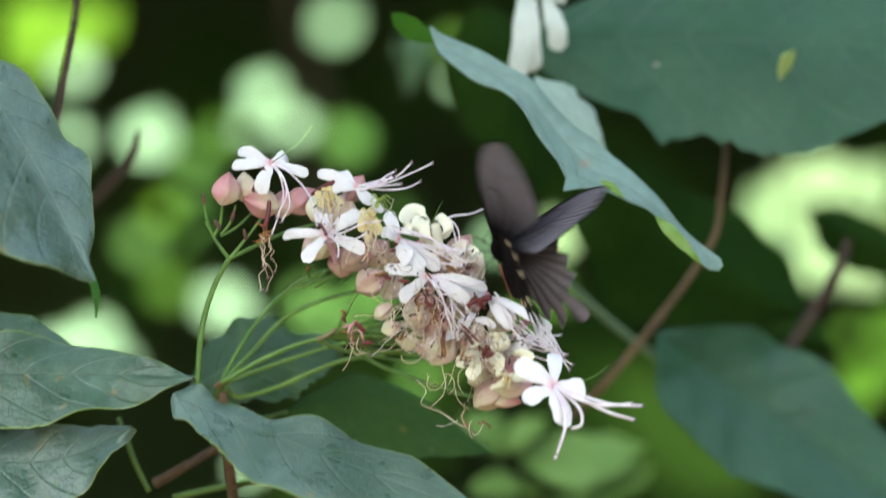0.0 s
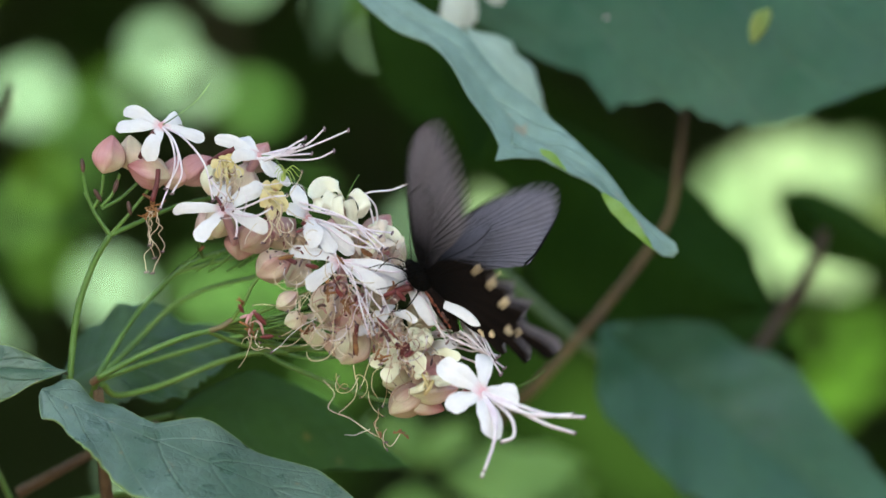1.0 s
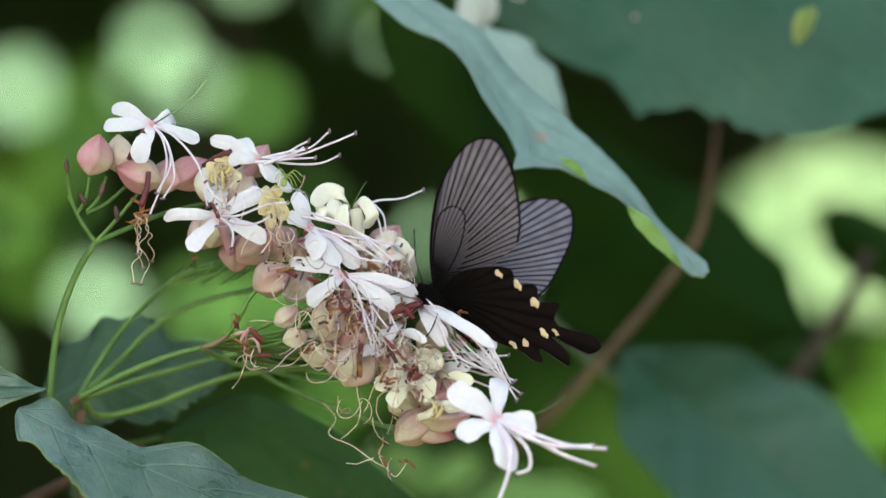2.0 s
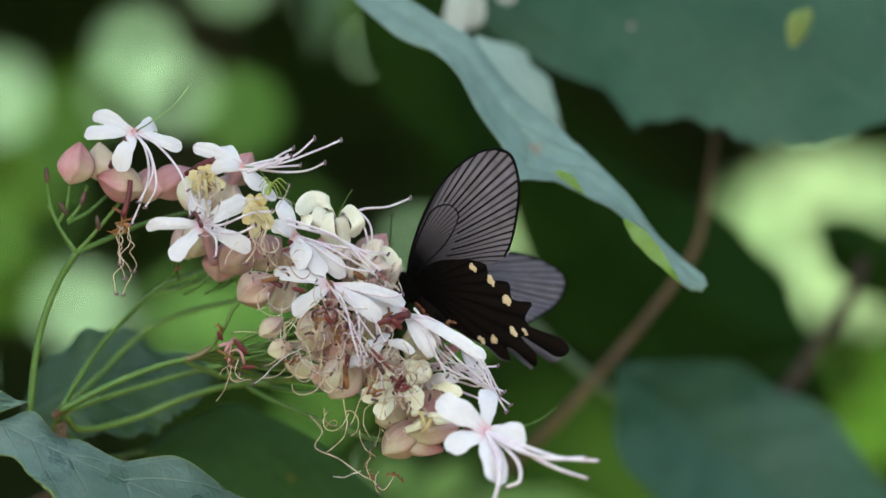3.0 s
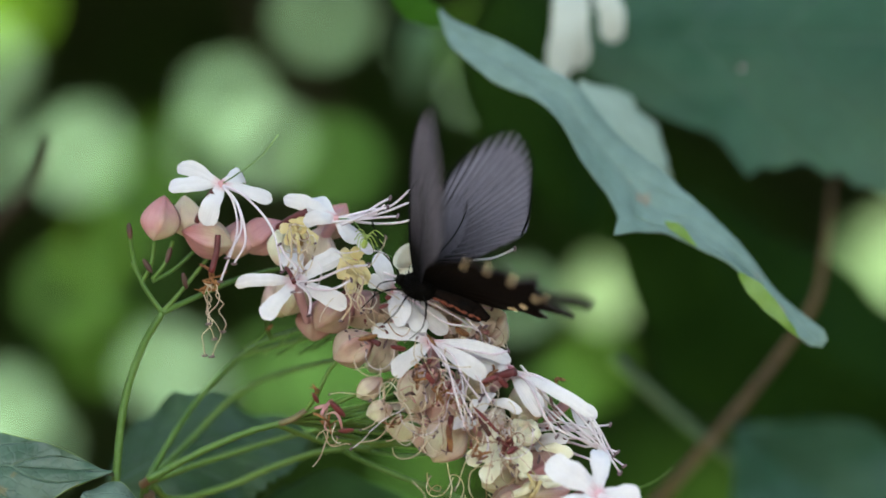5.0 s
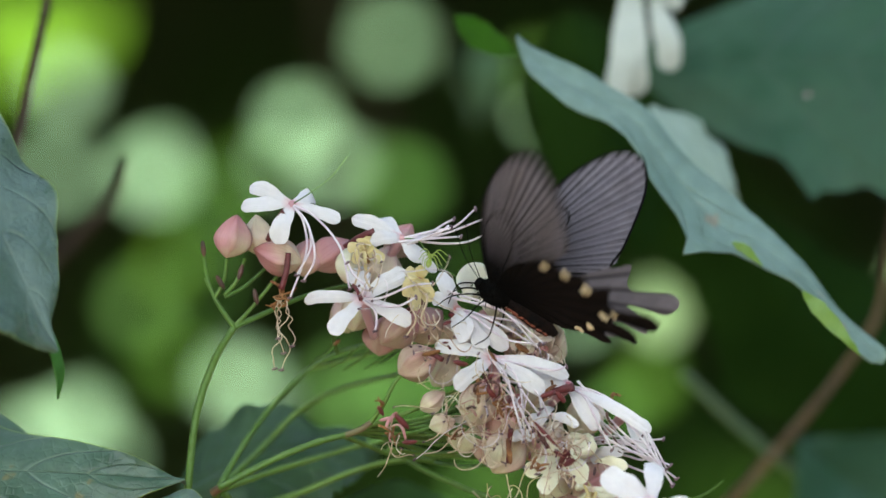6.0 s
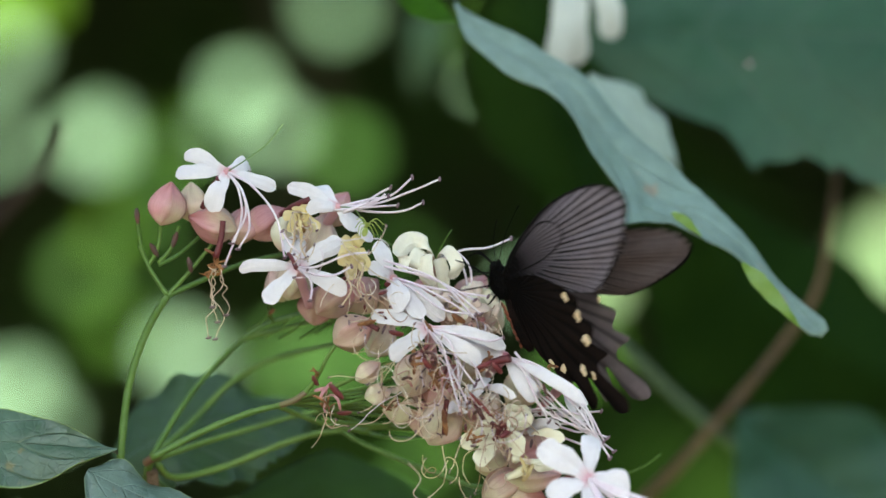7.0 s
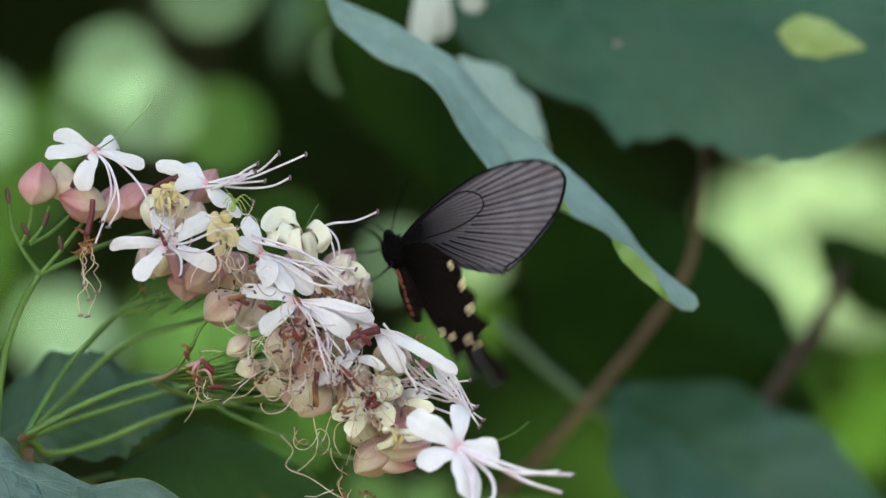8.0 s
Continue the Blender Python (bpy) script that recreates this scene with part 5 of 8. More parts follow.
    part("curled_thread", mesh("curled_thread", v, f, M_DARKBUD), HEAD, "dark curled dry stamen")
# Thin side stalks with small bracts.
for k in range(8):
    x, y = 350 + k * 30 + rng.uniform(-8, 8), 470 - k * 3 + rng.uniform(-18, 18)
    stalk("side_stalk", [(x, y, 20), (x + 26, y - 16, 16), (x + 40 + rng.uniform(0, 20), y - 30 + rng.uniform(-16, 6), 12)], 0.0004, 0.0003)
    v, f = ball(spot(x + 44, y - 34, 11), (1, 0, 0.8), 15 / K, 8 / K, 6, 7, 0.15, 3)
    part("bract", mesh("bract", v, f, M_STEM if k % 3 else M_BROWN), HEAD)
for k in range(14):
    x, y = 470 + k * 15 + rng.uniform(-8, 8), 590 + rng.uniform(-12, 20)
    stalk("side_stalk", [(x, y, 10), (x + 40, y - 4 + rng.uniform(-10, 10), 6), (x + 85, y - 10 + rng.uniform(-22, 18), 2)], 0.0005, 0.0004)
for x, y, wx, wy in ((182, 322, 0.6, 1), (245, 348, 0.2, 1), (152, 262, -0.1, -1), (218, 304, 0.3, -1)):
    v, f = ball(spot(x, y, 2), (wx, 0.1, -wy), 30 / K, 10 / K, 6, 8)
    part("withered_bud", mesh("withered_bud", v, f, M_DARKBUD), HEAD)

# ---- a small spider on the petals ----
SPIDER = thing("spider", spot(556, 284, -9), "tiny pale green spider sitting on a white petal", "spider")
M_SPIDER = plain("pale green spider skin", (0.36, 0.46, 0.10), (0.48, 0.55, 0.18), 900, 0.4, 0, 0.2)
v, f = ball(spot(553, 289, -9), (-0.3, 0, -1), 17 / K, 11 / K, 8, 10)
part("abdomen", mesh("abdomen", v, f, M_SPIDER), SPIDER)
v, f = ball(spot(556, 277, -10), (0.3, -0.1, 1), 10 / K, 8 / K, 7, 9)
part("head", mesh("head", v, f, M_SPIDER), SPIDER)
for i, (kx, ky, ex, ey) in enumerate(((572, 266, 586, 276), (568, 270, 584, 288), (566, 276, 576, 294), (564, 282, 570, 300),
                                      (548, 264, 538, 268), (546, 270, 536, 282), (545, 276, 540, 296), (547, 284, 545, 303))):
    v, f = tube([spot(557, 277, -10), spot(kx, ky, -13), spot(ex, ey, -9)], 0.00016, 0.0001, 12, 6)
    part("leg", mesh("leg", v, f, M_SPIDER), SPIDER)

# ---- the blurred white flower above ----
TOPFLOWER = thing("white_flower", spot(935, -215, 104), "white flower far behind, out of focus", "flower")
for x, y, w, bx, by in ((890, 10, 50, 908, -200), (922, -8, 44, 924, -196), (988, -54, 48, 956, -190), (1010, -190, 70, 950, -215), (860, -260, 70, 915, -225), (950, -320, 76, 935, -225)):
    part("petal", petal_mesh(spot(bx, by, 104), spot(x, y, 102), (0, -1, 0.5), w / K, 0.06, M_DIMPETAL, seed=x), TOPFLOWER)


# ---- the butterfly: forward is y, its back is up, in millimetres ----
butterfly = thing("butterfly", (0, 0, 0), "black swallowtail with smoky veined wings, feeding on the flowers", "butterfly")
MM = 0.001


def piece(name, me, label=""):
    ob = new(name, me)
    ob.parent = butterfly
    return tagged(ob, label)


def outline(points, count):
    p = curve([(x, y, 0) for x, y in points] + [(points[0][0], points[0][1], 0)], count + 1)[:-1]
    return p[:, :2] * MM


def wing_z(x, y, camber):
    return camber * (1 - (x / 0.05) ** 2) * x / 0.05 + 0.15 * camber * math.sin(y / 0.05 * 30)


def wing_mesh(points, hub, mats, camber, lift=0.0, count=130, rings=9):
    """A thin membrane inside an outline, drawn out in rings from a hub; upper and lower side may differ."""
    o = outline(points, count)
    h = np.array(hub) * MM
    verts, uvs, faces, slots = [], [], [], []
    for face_side in (1, -1):
        start = len(verts)
        for r in range(1, rings + 1):
            k = (r / rings) ** 0.8
            for q in o:
                p = h + (q - h) * k
                z = wing_z(p[0], p[1], camber) + lift
                verts.append((p[0], p[1], z + face_side * (0.00009 if r < rings else 0.00001)))
                uvs.append((p[0] / 0.06, p[1] / 0.06 + 0.5))
        verts.append((h[0], h[1], wing_z(h[0], h[1], camber) + lift + face_side * 0.00009))
        uvs.append((h[0] / 0.06, h[1] / 0.06 + 0.5))
        centre = len(verts) - 1
        for k in range(count):
            j = (k + 1) % count
            faces.append([start + k, start + j, centre][::face_side])
            slots.append(0 if face_side > 0 else len(mats) - 1)
            for r in range(rings - 1):
                a, b = start + r * count, start + (r + 1) * count
                faces.append([a + k, b + k, b + j, a + j][::face_side])
                slots.append(0 if face_side > 0 else len(mats) - 1)
    return mesh("wing", verts, faces, mats, uvs, slots)


FORE = [(0, 0.5), (8, 3.6), (18, 6.0), (27, 6.9), (36, 6.0), (43, 3.8), (46.8, 0.8), (47.8, -2.6), (46, -6.2), (42, -9.6), (35, -13.0), (28, -15.8), (23, -16.6), (14, -12), (6, -6), (0, -3)]
HIND = [(0, 2), (9, 1), (16, -4), (19.5, -8.5), (17.2, -12), (20.3, -16), (17.5, -19.5), (20.5, -23.5), (15.8, -25), (15.5, -29), (19, -35), (18, -38.5), (13.8, -37), (12.2, -30),
        (11, -27.5), (10.2, -33), (7, -35), (6.6, -29), (5.6, -26.8), (3.5, -29.5), (1.8, -27), (1.5, -23), (-1, -16), (-2, -8)]
CELL = [(2, 1), (10, 3.4), (19, 4.8), (23, 4.0), (25.5, 1.5), (23.4, -1.6), (15, -2.6), (6, -1.5), (2, -1)]


def forewing_veins():
    """Veins that run from the cell to the outer margin, two membrane stripes apart; the cell's own; and the two margins."""
    rim = outline(FORE, 400) / MM
    way = np.arctan2(rim[:, 1] - 3, rim[:, 0] - 2)
    far = np.hypot(rim[:, 1] - 3, rim[:, 0] - 2)
    lines = [CELL + [CELL[0]], [(0, 0.4), (8, 3.5), (18, 5.9), (27, 6.8), (36, 5.9), (43, 3.7), (46.7, 0.8)],
             [(46.7, 0.8), (47.6, -2.6), (45.8, -6.1), (41.9, -9.5), (34.9, -12.9), (28, -15.6), (23, -16.4)]]
    for k in range(-22, 2, 2):
        a = (k + 0.5) * math.pi / 66
        outer = np.where(far > 12, np.abs(way - a), 9)
        end = far[outer.argmin()] - 0.3
        start = min(23.2, 23.2 + (math.degrees(a) + 8) * 0.36)
        lines.append([(2 + r * math.cos(a), 3 + r * math.sin(a)) for r in (start, (start + end) / 2, end)])
    return lines


SPOTS = [(16.3, -7.0, 2.6, 1.5), (17.0, -12.4, 3.2, 1.6), (16.2, -18.6, 3.0, 2.2), (10.4, -25.4, 3.6, 1.5), (4.6, -23.0, 2.6, 1.5), (2.0, -20.8, 2.8, 1.3), (13.0, -27.3, 2.2, 1.0)]
wings = {}
for kind, shape, hub, mats, camber in (("forewing", FORE, (24, -3), [M_FOREWING], 0.002), ("hindwing", HIND, (9, -15), [M_HINDWING, M_HINDTOP], 0.001)):
    for side in ("left", "right"):
        ms = mats if side == "right" or len(mats) == 1 else mats
        ob = piece(kind, wing_mesh(shape, hub, ms if side == "left" else ms[::-1], camber * (1 if side == "left" else -1), (0.0009 if side == "left" else -0.0009) if kind == "hindwing" else 0.0),
                   "smoky grey forewing with black veins" if kind == "forewing" else "black scalloped hindwing with apricot spots and a blunt tail")
        wings[kind, side] = ob
        low = 1 if side == "left" else -1
        if kind == "forewing":
            for pts in forewing_veins():
                thick = 0.00042 if len(pts) == 7 else 0.00027
                line = [(x * MM, y * MM, 0) for x, y in pts]
                v, f = tube(line, thick, thick * 0.7, 34 if len(pts) > 3 else 16, 6)
                v = [(q[0], q[1], q[2] + wing_z(q[0], q[1], camber * low)) for q in v]
                vein = new("vein", mesh("vein", v, f, M_VEIN))
                vein.parent = ob
        else:
            for x, y, a, b in SPOTS:
                z = wing_z(x * MM, y * MM, camber * low) + 0.00103 * low
                v, f = ball((0, 0, 0), (0.4 + 0.3 * math.sin(y), 1, 0), a * MM, b * MM, 11, 20, 0.2, 2)
                v = [(q[0] * (1 + 0.16 * math.sin(q[1] / MM * 3.1 + y)) + x * MM + 0.16 * MM * math.sin(q[1] / MM * 3.3 + x), q[1] * (1 + 0.1 * math.sin(q[0] / MM * 5 + x)) + y * MM, q[2] * 0.12 + z) for q in v]
                sp = new("wing_spot", mesh("wing_spot", v, f, M_SPOT))
                sp.parent = ob

v, f = ball((0, 2.0 * MM, -0.8 * MM), (0, 1, 0.05), 9.0 * MM, 6.4 * MM, 10, 14)
piece("thorax", mesh("thorax", v, f, M_BODY))
hairs = []
rng = np.random.default_rng(9)
for k in range(150):
    way = Vector(rng.normal(size=3)).normalized()
    foot = Vector((way.x * 2.9, 2.4 + way.y * 4.4, -0.8 + way.z * 2.9)) * MM
    tip = foot + (way + Vector((0, -0.5, 0))) * rng.uniform(0.8, 1.9) * MM
    v, f = tube([foot, tip], 0.00011, 0.00002, 3, 3)
    hairs.append((v, f, 0))
v, f, _ = joined(hairs)
piece("fur", mesh("fur", v, f, M_BODY), "black furry hairs")
v, f = ball((0, -8.5 * MM, -1.6 * MM), (0, 1, 0.12), 15.5 * MM, 4.6 * MM, 16, 14)
v = [(x, y, z + 0.0003 * math.sin(y / MM * 4.2)) for x, y, z in v]
piece("abdomen", mesh("abdomen", v, f, M_ABDOMEN), "black abdomen with orange-red flanks")
for s in (-1, 1):
    for k in range(7):
        v, f = ball((s * (2.1 - 0.09 * k) * MM, (-3.0 - 1.75 * k) * MM, (-2.2 - 0.18 * k) * MM), (s * 0.2, 1, 0.35 * math.sin(k * 2.4)), (2.3 - 0.1 * k) * MM, (0.8 + 0.15 * math.sin(k * 1.7)) * MM, 6, 8)
        piece("red_fleck", mesh("red_fleck", v, f, M_REDHAIR), "orange-red fleck")
v, f = ball((0, 6.2 * MM, -0.6 * MM), (0, 1, -0.1), 3.2 * MM, 3.0 * MM, 8, 12)
piece("head", mesh("head", v, f, M_BODY))
for s in (-1, 1):
    v, f = ball((s * 1.2 * MM, 6.8 * MM, -0.2 * MM), (s, 0.5, 0.2), 1.6 * MM, 1.5 * MM, 7, 10)
    piece("eye", mesh("eye", v, f, M_VEIN))
    v, f = tube([(s * 0.7 * MM, 7.3 * MM, 0.6 * MM), (s * 3 * MM, 12.5 * MM, 4.5 * MM), (s * 5 * MM, 16.5 * MM, 9 * MM)], 0.00011, 0.00009, 16, 6)
    bv, bf = ball((s * 5.15 * MM, 16.8 * MM, 9.4 * MM), (s * 0.4, 0.6, 0.9), 1.6 * MM, 0.4 * MM, 6, 6)
    v, f, _ = joined([(v, f, 0), (bv, bf, 0)])
    piece("antenna", mesh("antenna", v, f, M_VEIN))
    for k, (y0, y1, x1, z1) in enumerate(((4.5, 11, 4, -6), (2.5, 5, 6.5, -8), (0.5, -2, 6.5, -9))):
        v, f = tube([(s * 1.5 * MM, y0 * MM, -2.5 * MM), (s * x1 * 0.8 * MM, (y0 + y1) / 2 * MM, -3.5 * MM), (s * x1 * MM, y1 * MM, z1 * MM), (s * (x1 - 0.5) * MM, (y1 + 2) * MM, (z1 - 4) * MM)], 0.00026, 0.00012, 18, 6)
        piece("leg", mesh("leg", v, f, M_VEIN))
v, f = tube([(0, 7.4 * MM, -1 * MM), (0, 11 * MM, -3.5 * MM), (0, 11 * MM, -9 * MM)], 0.0002, 0.00014, 14, 6)
piece("proboscis", mesh("proboscis", v, f, M_VEIN))


def motions():
    walk(butterfly, [
        (0, pose(0.0081, -0.0140, 1.3040, 56.46, -4.01, 28.62)),
        (0.03333, pose(0.0086, -0.0140, 1.3006, 56.46, -4.01, 28.62)),
        (0.1, pose(0.0094, -0.0140, 1.2939, 46.67, -0.57, 37.79)),
        (0.1667, pose(0.0096, -0.0140, 1.2960, 47.60, -6.68, 42.29)),
        (0.2, pose(0.0097, -0.0140, 1.2970, 47.60, -6.68, 42.29)),
        (0.2333, pose(0.0101, -0.0140, 1.2961, 47.60, -6.68, 42.29)),
        (0.3, pose(0.0110, -0.0140, 1.2943, 54.63, 15.27, 42.10)),
        (0.3667, pose(0.0129, -0.0140, 1.2955, 56.57, -6.11, 43.37)),
        (0.4, pose(0.0139, -0.0140, 1.2960, 56.57, -6.11, 43.37)),
        (0.4333, pose(0.0139, -0.0140, 1.2975, 56.57, -6.11, 43.37)),
        (0.5, pose(0.0139, -0.0140, 1.3003, 53.51, -14.20, 43.84)),
        (0.6, pose(0.0106, -0.0140, 1.2981, 46.06, -30.17, 55.28)),
        (0.7, pose(0.0056, -0.0140, 1.2967, 44.29, -25.74, 59.39)),
        (0.7667, pose(0.0051, -0.0140, 1.2946, 29.38, -22.27, 70.64)),
        (0.8, pose(0.0048, -0.0140, 1.2936, 29.04, -22.38, 70.77)),
        (0.8333, pose(0.0067, -0.0140, 1.2920, 28.70, -22.49, 70.90)),
        (0.8667, pose(0.0085, -0.0140, 1.2901, 22.41, -1.78, 89.26)),
        (0.9, pose(0.0103, -0.0140, 1.2883, 22.08, -1.98, 89.20)),
        (0.9333, pose(0.0093, -0.0140, 1.2896, 21.74, -2.16, 89.14)),
        (0.9667, pose(0.0083, -0.0140, 1.2909, 51.59, 9.63, 101.92)),
        (1, pose(0.0074, -0.0140, 1.2922, 50.26, -0.65, 89.21)),
        (1.033, pose(0.0076, -0.0140, 1.2923, 50.47, -3.82, 85.38)),
        (1.067, pose(0.0077, -0.0140, 1.2923, 31.67, -21.11, 99.25)),
        (1.1, pose(0.0078, -0.0140, 1.2924, 31.74, -21.12, 99.23)),
        (1.133, pose(0.0077, -0.0140, 1.2923, 31.81, -21.13, 99.20)),
        (1.2, pose(0.0075, -0.0140, 1.2920, 34.24, -0.81, 89.44)),
        (1.3, pose(0.0032, -0.0140, 1.2901, 28.35, -0.03, 89.98)),
        (1.4, pose(0.0051, -0.0140, 1.2905, 37.37, -6.92, 84.74)),
        (1.467, pose(0.0059, -0.0140, 1.2916, 23.77, 2.54, 91.11)),
        (1.5, pose(0.0063, -0.0140, 1.2922, 23.82, 0.90, 90.40)),
        (1.533, pose(0.0067, -0.0140, 1.2918, 23.91, 0.09, 90.04)),
        (1.567, pose(0.0071, -0.0140, 1.2915, 15.57, -5.32, 88.52)),
        (1.6, pose(0.0076, -0.0140, 1.2912, 15.70, -6.18, 88.27)),
        (1.633, pose(0.0083, -0.0140, 1.2904, 15.81, -6.53, 88.16)),
        (1.667, pose(0.0092, -0.0140, 1.2896, 39.38, -2.06, 88.31)),
        (1.7, pose(0.0100, -0.0140, 1.2889, 39.49, -2.33, 88.08)),
        (1.733, pose(0.0098, -0.0132, 1.2891, 39.61, -2.48, 87.95)),
        (1.8, pose(0.0096, -0.0116, 1.2896, 38.92, 0.24, 90.20)),
        (1.867, pose(0.0093, -0.0101, 1.2901, 38.29, -1.14, 89.11)),
        (1.9, pose(0.0092, -0.0093, 1.2904, 38.40, -1.50, 88.81)),
        (1.933, pose(0.0091, -0.0085, 1.2906, 38.50, -1.69, 88.66)),
        (2, pose(0.0088, -0.0069, 1.2911, 37.85, 0.81, 90.63)),
        (2.1, pose(0.0083, -0.0045, 1.2919, 37.31, -0.81, 89.38)),
        (2.167, pose(0.0080, -0.0030, 1.2924, 36.66, 0.72, 90.54)),
        (2.2, pose(0.0079, -0.0022, 1.2927, 36.76, 0.59, 90.44)),
        (2.233, pose(0.0078, -0.0014, 1.2929, 36.87, 0.52, 90.39)),
        (2.3, pose(0.0075, 0.0002, 1.2935, 36.23, -1.20, 89.11)),
        (2.4, pose(0.0070, 0.0025, 1.2943, 35.69, 1.19, 90.85)),
        (2.467, pose(0.0067, 0.0041, 1.2947, 35.05, -0.73, 89.49)),
        (2.5, pose(0.0066, 0.0049, 1.2951, 35.14, -0.49, 89.66)),
        (2.533, pose(0.0064, 0.0057, 1.2953, 35.24, -0.36, 89.75)),
        (2.6, pose(0.0061, 0.0073, 1.2959, 34.60, 0.96, 90.66)),
        (2.7, pose(0.0057, 0.0096, 1.2966, 34.06, -0.40, 89.72)),
        (2.8, pose(0.0053, 0.0120, 1.2973, 33.55, 2.27, 91.50)),
        (2.9, pose(0.0062, 0.0120, 1.2970, 24.93, 2.98, 91.39)),
        (3, pose(0.0048, 0.0120, 1.2964, 43.33, 0.62, 90.58)),
        (3.1, pose(0.0057, 0.0120, 1.2928, 27.84, 4.36, 92.30)),
        (3.2, pose(0.0057, 0.0120, 1.2922, 28.54, 6.63, 93.59)),
        (3.3, pose(0.0071, 0.0120, 1.2925, 32.11, 6.32, 93.95)),
        (3.367, pose(0.0053, 0.0120, 1.2930, 34.03, -2.71, 88.17)),
        (3.4, pose(0.0045, 0.0120, 1.2932, 34.01, -1.82, 88.77)),
        (3.433, pose(0.0044, 0.0120, 1.2940, 34.00, -1.28, 89.14)),
        (3.5, pose(0.0042, 0.0120, 1.2955, 33.84, 2.67, 91.79)),
        (3.6, pose(0.0032, 0.0120, 1.2929, 20.50, -0.00, 90.00)),
        (3.7, pose(0.0026, 0.0120, 1.2928, 25.46, -6.29, 87.01)),
        (3.8, pose(0.0037, 0.0120, 1.2984, 24.56, -28.79, 115.59)),
        (3.9, pose(0.0039, 0.0120, 1.3003, 32.70, -6.83, 85.63)),
        (4, pose(0.0039, 0.0027, 1.3025, 58.82, 0.10, 90.16)),
        (4.067, pose(0.0015, -0.0036, 1.3040, 21.30, -20.31, 112.22)),
        (4.1, pose(0.0003, -0.0067, 1.3047, 20.86, -20.15, 112.37)),
        (4.133, pose(-0.0021, -0.0097, 1.3069, 20.43, -19.98, 112.52)),
        (4.167, pose(-0.0046, -0.0129, 1.3091, 17.14, -18.77, 111.96)),
        (4.2, pose(-0.0070, -0.0160, 1.3113, 16.71, -18.61, 112.10)),
        (4.233, pose(-0.0076, -0.0160, 1.3107, 16.28, -18.44, 112.23)),
        (4.267, pose(-0.0083, -0.0160, 1.3101, 30.06, 3.33, 91.92)),
        (4.3, pose(-0.0089, -0.0160, 1.3095, 29.59, -2.43, 88.62)),
        (4.333, pose(-0.0077, -0.0160, 1.3106, 28.98, -4.15, 87.70)),
        (4.367, pose(-0.0065, -0.0160, 1.3117, 40.58, -24.47, 47.72)),
        (4.4, pose(-0.0053, -0.0160, 1.3128, 40.04, -24.91, 47.94)),
        (4.433, pose(-0.0068, -0.0160, 1.3130, 39.49, -25.35, 48.17)),
        (4.467, pose(-0.0083, -0.0160, 1.3132, 40.71, -21.51, 43.92)),
        (4.5, pose(-0.0099, -0.0160, 1.3133, 40.21, -21.98, 44.10)),
        (4.533, pose(-0.0106, -0.0160, 1.3146, 40.80, -21.41, 43.88)),
        (4.6, pose(-0.0122, -0.0160, 1.3171, 40.81, -36.55, 53.80)),
        (4.667, pose(-0.0123, -0.0160, 1.3169, 27.51, -2.12, 88.90)),
        (4.7, pose(-0.0123, -0.0160, 1.3168, 28.30, -2.31, 88.76)),
        (4.733, pose(-0.0135, -0.0160, 1.3167, 29.10, -2.38, 88.68)),
        (4.8, pose(-0.0157, -0.0160, 1.3165, 27.20, 0.72, 90.37)),
        (4.9, pose(-0.0148, -0.0160, 1.3162, 42.84, -41.44, 54.35)),
        (4.967, pose(-0.0161, -0.0160, 1.3125, 19.48, -0.76, 89.73)),
        (5, pose(-0.0168, -0.0160, 1.3107, 19.74, -0.85, 89.69)),
        (5.033, pose(-0.0170, -0.0160, 1.3107, 19.74, -0.88, 89.68)),
        (5.1, pose(-0.0174, -0.0160, 1.3108, 25.41, -1.28, 89.39)),
        (5.167, pose(-0.0131, -0.0160, 1.3128, 41.99, -42.64, 39.03)),
        (5.2, pose(-0.0110, -0.0160, 1.3139, 41.99, -42.64, 39.03)),
        (5.233, pose(-0.0110, -0.0159, 1.3138, 42.07, -42.57, 38.98)),
        (5.3, pose(-0.0112, -0.0156, 1.3138, 38.02, -36.83, 47.06)),
        (5.367, pose(-0.0114, -0.0154, 1.3137, 30.41, -13.49, 66.17)),
        (5.4, pose(-0.0116, -0.0153, 1.3137, 30.42, -12.96, 66.43)),
        (5.433, pose(-0.0116, -0.0152, 1.3137, 30.47, -12.66, 66.58)),
        (5.5, pose(-0.0118, -0.0149, 1.3135, 39.19, -38.63, 48.75)),
        (5.6, pose(-0.0122, -0.0145, 1.3135, 31.19, -17.66, 67.13)),
        (5.667, pose(-0.0123, -0.0143, 1.3134, 35.70, -32.60, 58.16)),
        (5.7, pose(-0.0124, -0.0142, 1.3134, 35.79, -32.57, 58.11)),
        (5.733, pose(-0.0125, -0.0141, 1.3134, 35.89, -32.52, 58.06)),
        (5.8, pose(-0.0127, -0.0138, 1.3133, 29.91, -9.23, 75.85)),
        (5.9, pose(-0.0130, -0.0135, 1.3132, 36.43, -34.22, 60.38)),
        (5.967, pose(-0.0132, -0.0132, 1.3131, 30.17, -13.77, 76.83)),
        (6, pose(-0.0133, -0.0131, 1.3131, 30.16, -13.04, 77.25)),
        (6.033, pose(-0.0135, -0.0130, 1.3130, 30.20, -12.63, 77.45)),
        (6.1, pose(-0.0136, -0.0127, 1.3130, 33.64, -28.34, 68.96)),
        (6.2, pose(-0.0139, -0.0124, 1.3129, 29.61, -10.66, 82.25)),
        (6.267, pose(-0.0141, -0.0121, 1.3128, 28.90, -4.38, 87.58)),
        (6.3, pose(-0.0142, -0.0120, 1.3128, 28.94, -3.47, 88.09)),
